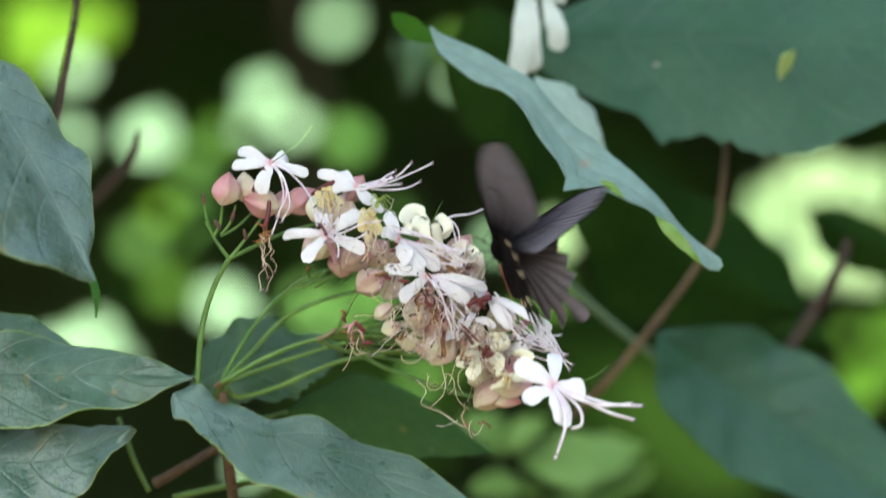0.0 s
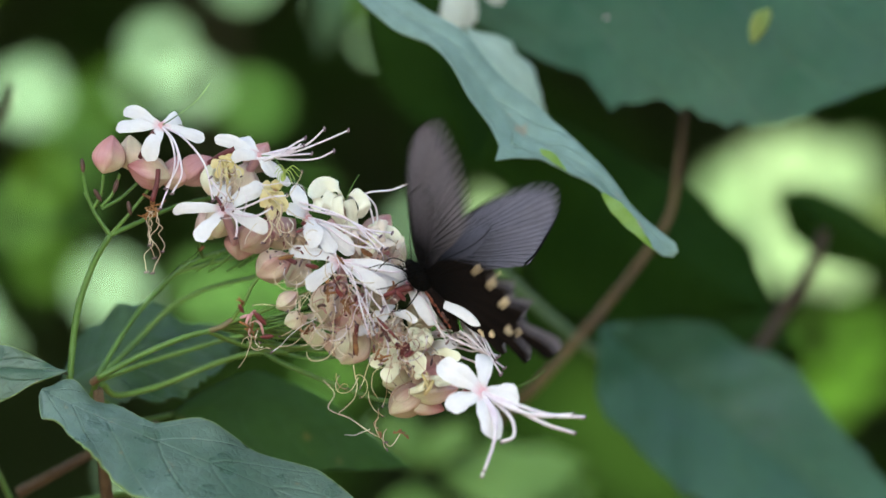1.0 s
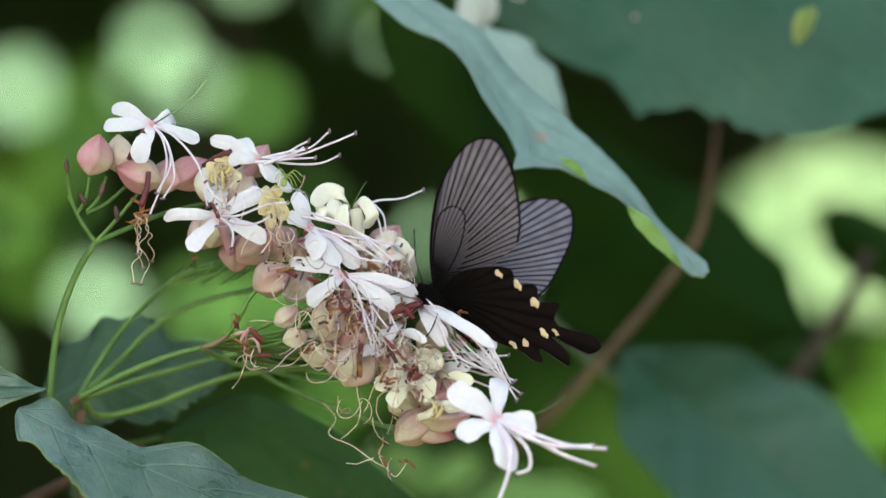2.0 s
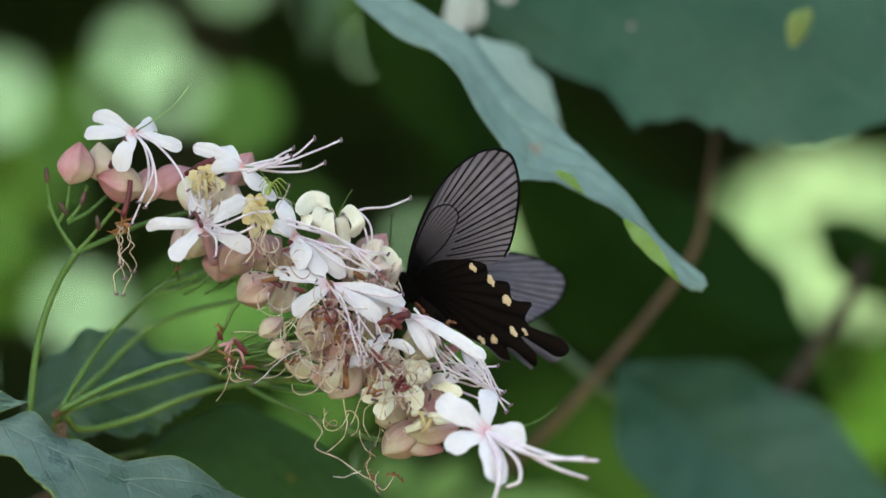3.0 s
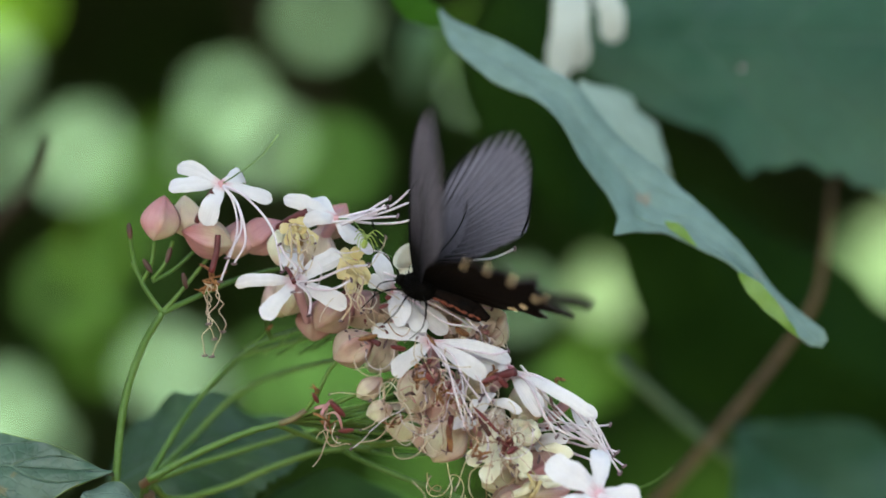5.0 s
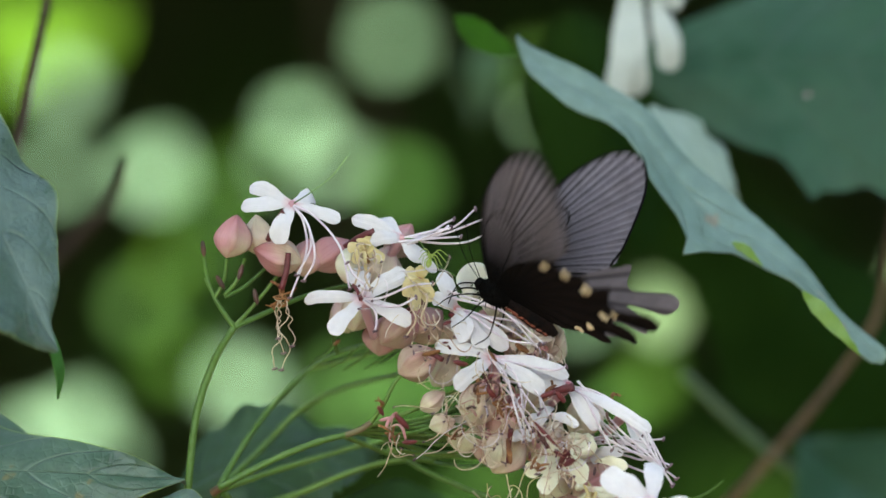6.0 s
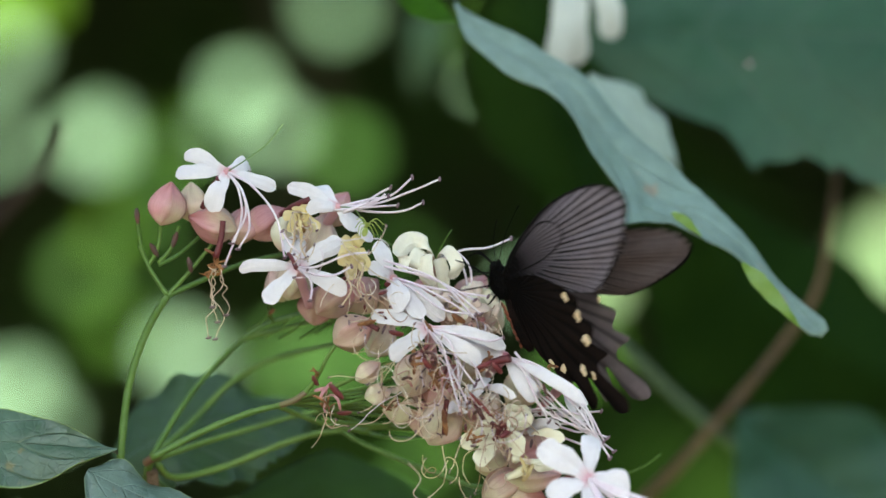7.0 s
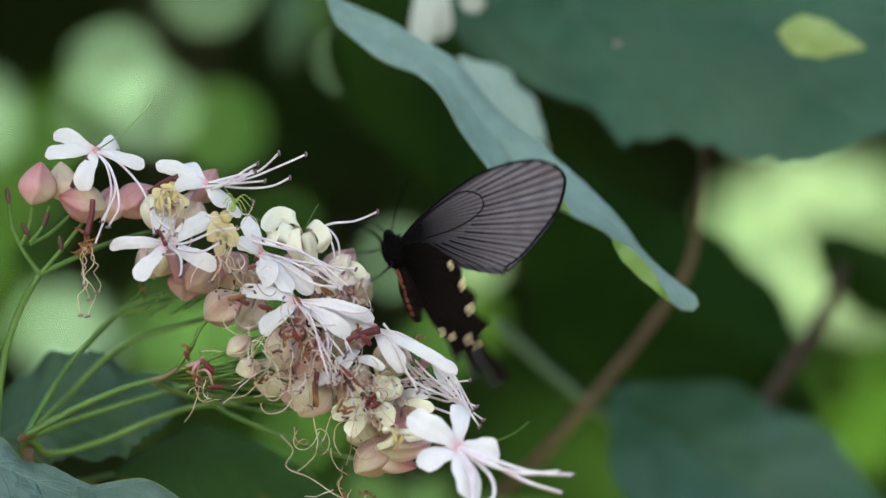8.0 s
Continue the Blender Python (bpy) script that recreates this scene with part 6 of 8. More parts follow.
        (6.333, pose(-0.0120, -0.0109, 1.3116, 29.10, -2.99, 88.34)),
        (6.4, pose(-0.0076, -0.0087, 1.3093, 39.10, -0.85, 89.31)),
        (6.467, pose(-0.0072, -0.0064, 1.3131, 64.52, -20.33, 55.01)),
        (6.5, pose(-0.0070, -0.0053, 1.3151, 64.66, -20.24, 54.96)),
        (6.533, pose(-0.0046, -0.0042, 1.3132, 64.84, -20.13, 54.90)),
        (6.6, pose(0.0002, -0.0020, 1.3093, 58.21, -28.75, 57.46)),
        (6.7, pose(0.0048, -0.0020, 1.3090, 59.12, -27.00, 70.79)),
        (6.8, pose(0.0031, -0.0020, 1.3132, 60.93, -28.63, 61.73)),
        (6.9, pose(0.0024, -0.0020, 1.3112, 55.38, -0.38, 89.45)),
        (6.967, pose(0.0028, -0.0020, 1.3085, 69.95, -19.37, 58.78)),
        (7, pose(0.0031, -0.0020, 1.3071, 70.13, -19.26, 58.72)),
        (7.033, pose(0.0040, -0.0020, 1.3055, 70.01, -19.33, 58.76)),
        (7.1, pose(0.0059, -0.0020, 1.3023, 85.09, -37.96, 56.29)),
        (7.167, pose(0.0053, -0.0020, 1.3003, 68.70, -21.47, 53.45)),
        (7.2, pose(0.0052, -0.0020, 1.2994, 68.58, -21.54, 53.49)),
        (7.233, pose(0.0052, -0.0020, 1.3001, 68.47, -21.62, 53.53)),
        (7.3, pose(0.0053, -0.0020, 1.3017, 63.19, -14.28, 53.22)),
        (7.4, pose(0.0056, -0.0020, 1.3019, 53.19, -19.78, 58.18)),
        (7.467, pose(0.0049, -0.0020, 1.3035, 51.63, -3.16, 86.02)),
        (7.5, pose(0.0046, -0.0020, 1.3043, 51.44, -2.12, 87.35)),
        (7.533, pose(0.0039, -0.0020, 1.3035, 51.16, -1.77, 87.80)),
        (7.6, pose(0.0024, -0.0020, 1.3020, 34.55, 0.05, 90.03)),
        (7.7, pose(0.0045, -0.0020, 1.3030, 37.30, -2.62, 88.01)),
        (7.8, pose(0.0022, -0.0020, 1.3040, 34.46, -0.36, 89.75)),
        (7.867, pose(0.0065, -0.0020, 1.3046, 43.66, -9.80, 80.78)),
        (7.9, pose(0.0087, -0.0020, 1.3049, 42.81, -5.10, 85.29)),
        (7.933, pose(0.0089, -0.0020, 1.3059, 42.41, -2.88, 87.37)),
        (8, pose(0.0092, -0.0020, 1.3079, 67.14, 0.78, 91.84)),
    ])
    walk(wings["forewing", "left"], [
        (0, pose(-0.0012, 0.0035, 0.0015, -110.11, -67.26, 142.90)),
        (0.03333, pose(-0.0012, 0.0035, 0.0015, -57.06, -76.51, 92.01)),
        (0.1, pose(-0.0012, 0.0035, 0.0015, -150.32, -52.53, 144.32)),
        (0.1667, pose(-0.0012, 0.0035, 0.0015, -173.62, -47.60, 171.39)),
        (0.2, pose(-0.0012, 0.0035, 0.0015, -161.80, -72.00, 160.93)),
        (0.2333, pose(-0.0012, 0.0035, 0.0015, -35.94, -80.19, 36.34)),
        (0.3, pose(-0.0012, 0.0035, 0.0015, -95.13, -74.05, 94.94)),
        (0.3667, pose(-0.0012, 0.0035, 0.0015, -165.67, -40.41, 158.49)),
        (0.4, pose(-0.0012, 0.0035, 0.0015, -138.55, -66.29, 136.03)),
        (0.4333, pose(-0.0012, 0.0035, 0.0015, -51.64, -69.66, 53.42)),
        (0.5, pose(-0.0012, 0.0035, 0.0015, -152.99, -57.63, 133.15)),
        (0.6, pose(-0.0012, 0.0035, 0.0015, -104.75, -62.85, 103.18)),
        (0.7, pose(-0.0012, 0.0035, 0.0015, -130.19, -62.07, 126.73)),
        (0.7667, pose(-0.0012, 0.0035, 0.0015, -136.53, -61.76, 132.90)),
        (0.8, pose(-0.0012, 0.0035, 0.0015, -104.40, -69.12, 103.49)),
        (0.8333, pose(-0.0012, 0.0035, 0.0015, -63.24, -67.52, 65.01)),
        (0.8667, pose(-0.0012, 0.0035, 0.0015, -155.54, -53.22, 150.41)),
        (0.9, pose(-0.0012, 0.0035, 0.0015, -147.40, -60.12, 143.59)),
        (0.9333, pose(-0.0012, 0.0035, 0.0015, -135.27, -66.26, 132.74)),
        (0.9667, pose(-0.0012, 0.0035, 0.0015, 165.06, 3.71, 141.60)),
        (1, pose(-0.0012, 0.0035, 0.0015, -157.85, -35.39, 130.50)),
        (1.033, pose(-0.0012, 0.0035, 0.0015, -104.34, -51.67, 91.84)),
        (1.067, pose(-0.0012, 0.0035, 0.0015, -158.35, -23.87, 135.55)),
        (1.1, pose(-0.0012, 0.0035, 0.0015, -135.63, -39.99, 123.30)),
        (1.133, pose(-0.0012, 0.0035, 0.0015, -102.70, -49.48, 99.72)),
        (1.2, pose(-0.0012, 0.0035, 0.0015, -178.38, -61.07, 178.15)),
        (1.3, pose(-0.0012, 0.0035, 0.0015, -157.14, -42.50, 148.03)),
        (1.4, pose(-0.0012, 0.0035, 0.0015, -133.96, -55.12, 128.35)),
        (1.467, pose(-0.0012, 0.0035, 0.0015, -169.19, -21.27, 152.25)),
        (1.5, pose(-0.0012, 0.0035, 0.0015, -156.16, -40.01, 145.50)),
        (1.533, pose(-0.0012, 0.0035, 0.0015, -135.18, -55.66, 129.72)),
        (1.567, pose(-0.0012, 0.0035, 0.0015, -173.87, -21.28, 163.53)),
        (1.6, pose(-0.0012, 0.0035, 0.0015, -160.67, -50.39, 155.52)),
        (1.633, pose(-0.0012, 0.0035, 0.0015, -113.73, -73.34, 112.83)),
        (1.667, pose(-0.0012, 0.0035, 0.0015, -172.41, -34.53, 166.78)),
        (1.7, pose(-0.0012, 0.0035, 0.0015, -164.61, -54.13, 161.24)),
        (1.733, pose(-0.0012, 0.0035, 0.0015, -143.28, -72.21, 141.92)),
        (1.8, pose(-0.0012, 0.0035, 0.0015, -157.07, -51.11, 151.47)),
        (1.867, pose(-0.0012, 0.0035, 0.0015, -173.21, -29.28, 166.32)),
        (1.9, pose(-0.0012, 0.0035, 0.0015, -163.31, -53.71, 159.60)),
        (1.933, pose(-0.0012, 0.0035, 0.0015, -128.43, -74.94, 127.45)),
        (2, pose(-0.0012, 0.0035, 0.0015, -156.83, -51.15, 151.21)),
        (2.1, pose(-0.0012, 0.0035, 0.0015, -162.57, -53.51, 158.67)),
        (2.167, pose(-0.0012, 0.0035, 0.0015, -171.20, -28.77, 162.18)),
        (2.2, pose(-0.0012, 0.0035, 0.0015, -158.94, -52.22, 154.02)),
        (2.233, pose(-0.0012, 0.0035, 0.0015, -122.73, -71.68, 121.39)),
        (2.3, pose(-0.0012, 0.0035, 0.0015, -165.60, -54.46, 162.48)),
        (2.4, pose(-0.0012, 0.0035, 0.0015, -158.74, -52.29, 153.81)),
        (2.467, pose(-0.0012, 0.0035, 0.0015, -173.67, -30.44, 167.65)),
        (2.5, pose(-0.0012, 0.0035, 0.0015, -164.85, -54.32, 161.57)),
        (2.533, pose(-0.0012, 0.0035, 0.0015, -131.95, -75.84, 131.07)),
        (2.6, pose(-0.0012, 0.0035, 0.0015, -161.04, -53.25, 156.79)),
        (2.7, pose(-0.0012, 0.0035, 0.0015, -166.35, -54.76, 163.44)),
        (2.8, pose(-0.0012, 0.0035, 0.0015, -158.88, -52.66, 154.09)),
        (2.9, pose(-0.0012, 0.0035, 0.0015, 173.21, -51.65, -171.37)),
        (3, pose(-0.0012, 0.0035, 0.0015, -171.10, -53.24, 168.94)),
        (3.1, pose(-0.0012, 0.0035, 0.0015, 167.71, -54.41, -165.01)),
        (3.2, pose(-0.0012, 0.0035, 0.0015, -179.60, -52.61, 179.49)),
        (3.3, pose(-0.0012, 0.0035, 0.0015, 169.94, -47.73, -166.52)),
        (3.367, pose(-0.0012, 0.0035, 0.0015, 177.73, -39.22, -176.42)),
        (3.4, pose(-0.0012, 0.0035, 0.0015, 174.53, -63.07, -173.87)),
        (3.433, pose(-0.0012, 0.0035, 0.0015, 131.51, -86.30, -131.45)),
        (3.5, pose(-0.0012, 0.0035, 0.0015, 169.04, -71.70, -168.47)),
        (3.6, pose(-0.0012, 0.0035, 0.0015, 90.00, -72.20, -90.00)),
        (3.7, pose(-0.0012, 0.0035, 0.0015, 154.17, -82.35, -153.97)),
        (3.8, pose(-0.0012, 0.0035, 0.0015, -136.95, -63.60, 133.79)),
        (3.9, pose(-0.0012, 0.0035, 0.0015, -167.17, -60.70, 165.36)),
        (4, pose(-0.0012, 0.0035, 0.0015, -166.15, -69.33, 165.24)),
        (4.067, pose(-0.0012, 0.0035, 0.0015, -158.93, -29.00, 141.52)),
        (4.1, pose(-0.0012, 0.0035, 0.0015, -123.34, -52.17, 117.46)),
        (4.133, pose(-0.0012, 0.0035, 0.0015, -63.32, -54.02, 67.87)),
        (4.167, pose(-0.0012, 0.0035, 0.0015, -145.99, -38.00, 132.38)),
        (4.2, pose(-0.0012, 0.0035, 0.0015, -133.35, -45.45, 123.93)),
        (4.233, pose(-0.0012, 0.0035, 0.0015, -117.39, -51.12, 111.97)),
        (4.267, pose(-0.0012, 0.0035, 0.0015, -176.99, -6.51, 155.12)),
        (4.3, pose(-0.0012, 0.0035, 0.0015, -158.16, -38.96, 147.49)),
        (4.333, pose(-0.0012, 0.0035, 0.0015, -121.29, -61.70, 118.15)),
        (4.367, pose(-0.0012, 0.0035, 0.0015, -166.26, -45.83, 161.18)),
        (4.4, pose(-0.0012, 0.0035, 0.0015, -134.84, -71.98, 133.40)),
        (4.433, pose(-0.0012, 0.0035, 0.0015, -35.64, -68.41, 37.63)),
        (4.467, pose(-0.0012, 0.0035, 0.0015, -170.29, -38.90, 164.76)),
        (4.5, pose(-0.0012, 0.0035, 0.0015, -131.04, -74.52, 129.99)),
        (4.533, pose(-0.0012, 0.0035, 0.0015, -19.58, -58.05, 22.74)),
        (4.6, pose(-0.0012, 0.0035, 0.0015, -116.69, -66.25, 114.71)),
        (4.667, pose(-0.0012, 0.0035, 0.0015, -175.27, -22.54, 167.81)),
        (4.7, pose(-0.0012, 0.0035, 0.0015, -167.68, -47.03, 163.37)),
        (4.733, pose(-0.0012, 0.0035, 0.0015, -146.90, -69.99, 145.25)),
        (4.8, pose(-0.0012, 0.0035, 0.0015, -167.95, -50.48, 164.53)),
        (4.9, pose(-0.0012, 0.0035, 0.0015, -137.44, -69.60, 108.30)),
        (4.967, pose(-0.0012, 0.0035, 0.0015, 125.79, -18.29, 168.07)),
        (5, pose(-0.0012, 0.0035, 0.0015, 136.49, -51.32, 161.69)),
        (5.033, pose(-0.0012, 0.0035, 0.0015, -163.88, -78.24, 105.57)),
        (5.1, pose(-0.0012, 0.0035, 0.0015, 162.34, -57.33, 167.77)),
        (5.167, pose(-0.0012, 0.0035, 0.0015, -147.98, -55.75, 142.89)),
        (5.2, pose(-0.0012, 0.0035, 0.0015, -118.64, -67.64, 116.80)),
        (5.233, pose(-0.0012, 0.0035, 0.0015, -68.83, -68.83, 70.14)),
        (5.3, pose(-0.0012, 0.0035, 0.0015, -130.11, -68.51, 128.09)),
        (5.367, pose(-0.0012, 0.0035, 0.0015, -176.69, -35.32, 174.29)),
        (5.4, pose(-0.0012, 0.0035, 0.0015, -172.03, -59.57, 170.77)),
        (5.433, pose(-0.0012, 0.0035, 0.0015, -139.43, -82.86, 139.21)),
        (5.5, pose(-0.0012, 0.0035, 0.0015, -123.85, -66.78, 121.65)),
        (5.6, pose(-0.0012, 0.0035, 0.0015, -164.63, -61.52, 162.63)),
        (5.667, pose(-0.0012, 0.0035, 0.0015, -161.72, -45.34, 155.08)),
        (5.7, pose(-0.0012, 0.0035, 0.0015, -135.68, -66.07, 133.10)),
        (5.733, pose(-0.0012, 0.0035, 0.0015, -64.23, -71.00, 65.47)),
        (5.8, pose(-0.0012, 0.0035, 0.0015, -174.24, -56.07, 173.07)),
        (5.9, pose(-0.0012, 0.0035, 0.0015, -130.38, -64.59, 127.53)),
        (5.967, pose(-0.0012, 0.0035, 0.0015, -175.18, -33.60, 171.33)),
        (6, pose(-0.0012, 0.0035, 0.0015, -168.61, -57.35, 166.54)),
        (6.033, pose(-0.0012, 0.0035, 0.0015, -135.90, -79.69, 135.44)),
        (6.1, pose(-0.0012, 0.0035, 0.0015, -142.11, -63.75, 139.06)),
        (6.2, pose(-0.0012, 0.0035, 0.0015, -171.36, -55.36, 169.53)),
        (6.267, pose(-0.0012, 0.0035, 0.0015, -180.00, -31.67, 180.00)),
        (6.3, pose(-0.0012, 0.0035, 0.0015, -180.00, -50.63, 180.00)),
        (6.333, pose(-0.0012, 0.0035, 0.0015, -180.00, -70.09, 180.00)),
        (6.4, pose(-0.0012, 0.0035, 0.0015, 142.51, -49.54, -134.77)),
        (6.467, pose(-0.0012, 0.0035, 0.0015, 170.44, -48.94, 147.76)),
        (6.5, pose(-0.0012, 0.0035, 0.0015, -131.78, -69.35, 96.35)),
        (6.533, pose(-0.0012, 0.0035, 0.0015, -64.66, -52.90, 35.52)),
        (6.6, pose(-0.0012, 0.0035, 0.0015, -121.06, -53.65, 115.88)),
        (6.7, pose(-0.0012, 0.0035, 0.0015, -92.02, -88.90, 92.01)),
        (6.8, pose(-0.0012, 0.0035, 0.0015, -90.00, -88.57, 90.00)),
        (6.9, pose(-0.0012, 0.0035, 0.0015, -175.84, -54.56, 174.90)),
        (6.967, pose(-0.0012, 0.0035, 0.0015, -156.44, -62.93, 153.90)),
        (7, pose(-0.0012, 0.0035, 0.0015, -127.24, -75.61, 126.37)),
        (7.033, pose(-0.0012, 0.0035, 0.0015, -57.21, -76.34, 57.95)),
        (7.1, pose(-0.0012, 0.0035, 0.0015, -117.96, -72.05, 116.79)),
        (7.167, pose(-0.0012, 0.0035, 0.0015, -159.85, -50.32, 154.51)),
        (7.2, pose(-0.0012, 0.0035, 0.0015, -127.32, -70.23, 125.66)),
        (7.233, pose(-0.0012, 0.0035, 0.0015, -49.59, -69.43, 51.44)),
        (7.3, pose(-0.0012, 0.0035, 0.0015, -128.63, -60.93, 124.94)),
        (7.4, pose(-0.0012, 0.0035, 0.0015, -114.81, -58.68, 111.55)),
        (7.467, pose(-0.0012, 0.0035, 0.0015, -176.05, -21.10, 169.15)),
        (7.5, pose(-0.0012, 0.0035, 0.0015, -163.23, -58.27, 160.49)),
        (7.533, pose(-0.0012, 0.0035, 0.0015, -47.33, -76.36, 48.15)),
        (7.6, pose(-0.0012, 0.0035, 0.0015, 152.88, -65.67, -150.66)),
        (7.7, pose(-0.0012, 0.0035, 0.0015, 161.96, -58.50, -159.09)),
        (7.8, pose(-0.0012, 0.0035, 0.0015, 175.69, -59.67, -175.01)),
        (7.867, pose(-0.0012, 0.0035, 0.0015, 170.74, -36.62, -164.72)),
        (7.9, pose(-0.0012, 0.0035, 0.0015, 162.50, -54.25, -158.77)),
        (7.933, pose(-0.0012, 0.0035, 0.0015, 134.91, -73.01, -133.63)),
        (8, pose(-0.0012, 0.0035, 0.0015, -177.09, -61.20, 176.68)),
    ])
    walk(wings["forewing", "right"], [
        (0, pose(0.0012, 0.0035, 0.0015, -5.11, -67.26, -37.10)),
        (0.03333, pose(0.0012, 0.0035, 0.0015, 47.94, -76.51, -87.99)),
        (0.1, pose(0.0012, 0.0035, 0.0015, 29.68, -52.53, -35.68)),
        (0.1667, pose(0.0012, 0.0035, 0.0015, 6.38, -47.60, -8.61)),
        (0.2, pose(0.0012, 0.0035, 0.0015, 18.20, -72.00, -19.07)),
        (0.2333, pose(0.0012, 0.0035, 0.0015, 144.06, -80.19, -143.66)),
        (0.3, pose(0.0012, 0.0035, 0.0015, -83.79, -77.04, 83.95)),
        (0.3667, pose(0.0012, 0.0035, 0.0015, 14.33, -40.41, -21.51)),
        (0.4, pose(0.0012, 0.0035, 0.0015, 41.45, -66.29, -43.97)),
        (0.4333, pose(0.0012, 0.0035, 0.0015, 128.36, -69.66, -126.58)),
        (0.5, pose(0.0012, 0.0035, 0.0015, 14.01, -57.63, -46.85)),
        (0.6, pose(0.0012, 0.0035, 0.0015, 75.25, -62.85, -76.82)),
        (0.7, pose(0.0012, 0.0035, 0.0015, 49.81, -62.07, -53.27)),
        (0.7667, pose(0.0012, 0.0035, 0.0015, 43.47, -61.76, -47.10)),
        (0.8, pose(0.0012, 0.0035, 0.0015, 75.60, -69.12, -76.51)),
        (0.8333, pose(0.0012, 0.0035, 0.0015, 116.76, -67.52, -114.99)),
        (0.8667, pose(0.0012, 0.0035, 0.0015, 8.60, -58.07, -10.10)),
        (0.9, pose(0.0012, 0.0035, 0.0015, 11.91, -65.70, -13.03)),
        (0.9333, pose(0.0012, 0.0035, 0.0015, 18.01, -73.23, -18.75)),
        (0.9667, pose(0.0012, 0.0035, 0.0015, -23.15, -37.87, -7.87)),
        (1, pose(0.0012, 0.0035, 0.0015, -18.25, -57.30, -11.54)),
        (1.033, pose(0.0012, 0.0035, 0.0015, 107.50, -83.69, -79.57)),
        (1.067, pose(0.0012, 0.0035, 0.0015, 21.65, -23.87, -44.45)),
        (1.1, pose(0.0012, 0.0035, 0.0015, 44.37, -39.99, -56.70)),
        (1.133, pose(0.0012, 0.0035, 0.0015, 77.30, -49.48, -80.28)),
        (1.2, pose(0.0012, 0.0035, 0.0015, 2.16, -61.05, -2.47)),
        (1.3, pose(0.0012, 0.0035, 0.0015, 21.74, -43.79, -29.94)),
        (1.4, pose(0.0012, 0.0035, 0.0015, -25.30, -66.47, 27.27)),
        (1.467, pose(0.0012, 0.0035, 0.0015, -10.35, -29.13, -19.25)),
        (1.5, pose(0.0012, 0.0035, 0.0015, -1.81, -46.07, -24.52)),
        (1.533, pose(0.0012, 0.0035, 0.0015, 15.32, -62.52, -38.61)),
        (1.567, pose(0.0012, 0.0035, 0.0015, 4.68, -24.36, -11.24)),
        (1.6, pose(0.0012, 0.0035, 0.0015, 13.67, -52.64, -17.01)),
        (1.633, pose(0.0012, 0.0035, 0.0015, 57.34, -77.91, -57.92)),
        (1.667, pose(0.0012, 0.0035, 0.0015, 1.30, -36.62, -2.17)),
        (1.7, pose(0.0012, 0.0035, 0.0015, 2.61, -56.25, -3.14)),
        (1.733, pose(0.0012, 0.0035, 0.0015, 7.00, -75.97, -7.21)),
        (1.8, pose(0.0012, 0.0035, 0.0015, 15.19, -54.44, -18.46)),
        (1.867, pose(0.0012, 0.0035, 0.0015, 3.60, -31.39, -6.88)),
        (1.9, pose(0.0012, 0.0035, 0.0015, 8.65, -55.66, -10.44)),
        (1.933, pose(0.0012, 0.0035, 0.0015, 32.43, -79.15, -32.90)),
        (2, pose(0.0012, 0.0035, 0.0015, 19.04, -53.23, -23.31)),
        (2.1, pose(0.0012, 0.0035, 0.0015, 13.66, -54.69, -16.58)),
        (2.167, pose(0.0012, 0.0035, 0.0015, 8.34, -29.45, -16.60)),
        (2.2, pose(0.0012, 0.0035, 0.0015, 19.79, -52.82, -24.31)),
        (2.233, pose(0.0012, 0.0035, 0.0015, 55.41, -72.68, -56.65)),
        (2.3, pose(0.0012, 0.0035, 0.0015, 13.99, -54.58, -17.00)),
        (2.4, pose(0.0012, 0.0035, 0.0015, 23.10, -51.28, -28.66)),
        (2.467, pose(0.0012, 0.0035, 0.0015, 7.60, -29.17, -15.31)),
        (2.5, pose(0.0012, 0.0035, 0.0015, 18.45, -53.17, -22.62)),
        (2.533, pose(0.0012, 0.0035, 0.0015, 54.01, -73.68, -55.13)),
        (2.6, pose(0.0012, 0.0035, 0.0015, 23.70, -50.80, -29.53)),
        (2.7, pose(0.0012, 0.0035, 0.0015, 20.32, -52.37, -25.06)),
        (2.8, pose(0.0012, 0.0035, 0.0015, 27.94, -47.89, -35.57)),
        (2.9, pose(0.0012, 0.0035, 0.0015, 26.87, -32.43, -43.38)),
        (3, pose(0.0012, 0.0035, 0.0015, 29.13, -35.63, -43.73)),
        (3.1, pose(0.0012, 0.0035, 0.0015, 26.38, -22.30, -52.58)),
        (3.2, pose(0.0012, 0.0035, 0.0015, 26.40, -28.13, -46.48)),
        (3.3, pose(0.0012, 0.0035, 0.0015, 22.35, -25.72, -43.45)),
        (3.367, pose(0.0012, 0.0035, 0.0015, 12.38, -33.76, -21.55)),
        (3.4, pose(0.0012, 0.0035, 0.0015, 29.64, -57.04, -34.14)),
        (3.433, pose(0.0012, 0.0035, 0.0015, 81.63, -72.04, -82.03)),
        (3.5, pose(0.0012, 0.0035, 0.0015, 41.17, -64.65, -44.06)),
        (3.6, pose(0.0012, 0.0035, 0.0015, 90.00, -70.12, -90.00)),
        (3.7, pose(0.0012, 0.0035, 0.0015, 52.72, -78.46, -53.28)),
        (3.8, pose(0.0012, 0.0035, 0.0015, 52.62, -54.27, -58.20)),
        (3.9, pose(0.0012, 0.0035, 0.0015, 25.60, -56.95, -29.75)),
        (4, pose(0.0012, 0.0035, 0.0015, -10.65, -69.63, 11.35)),
        (4.067, pose(0.0012, 0.0035, 0.0015, 21.07, -29.00, -38.48)),
        (4.1, pose(0.0012, 0.0035, 0.0015, 56.66, -52.17, -62.54)),
        (4.133, pose(0.0012, 0.0035, 0.0015, 116.68, -54.02, -112.13)),
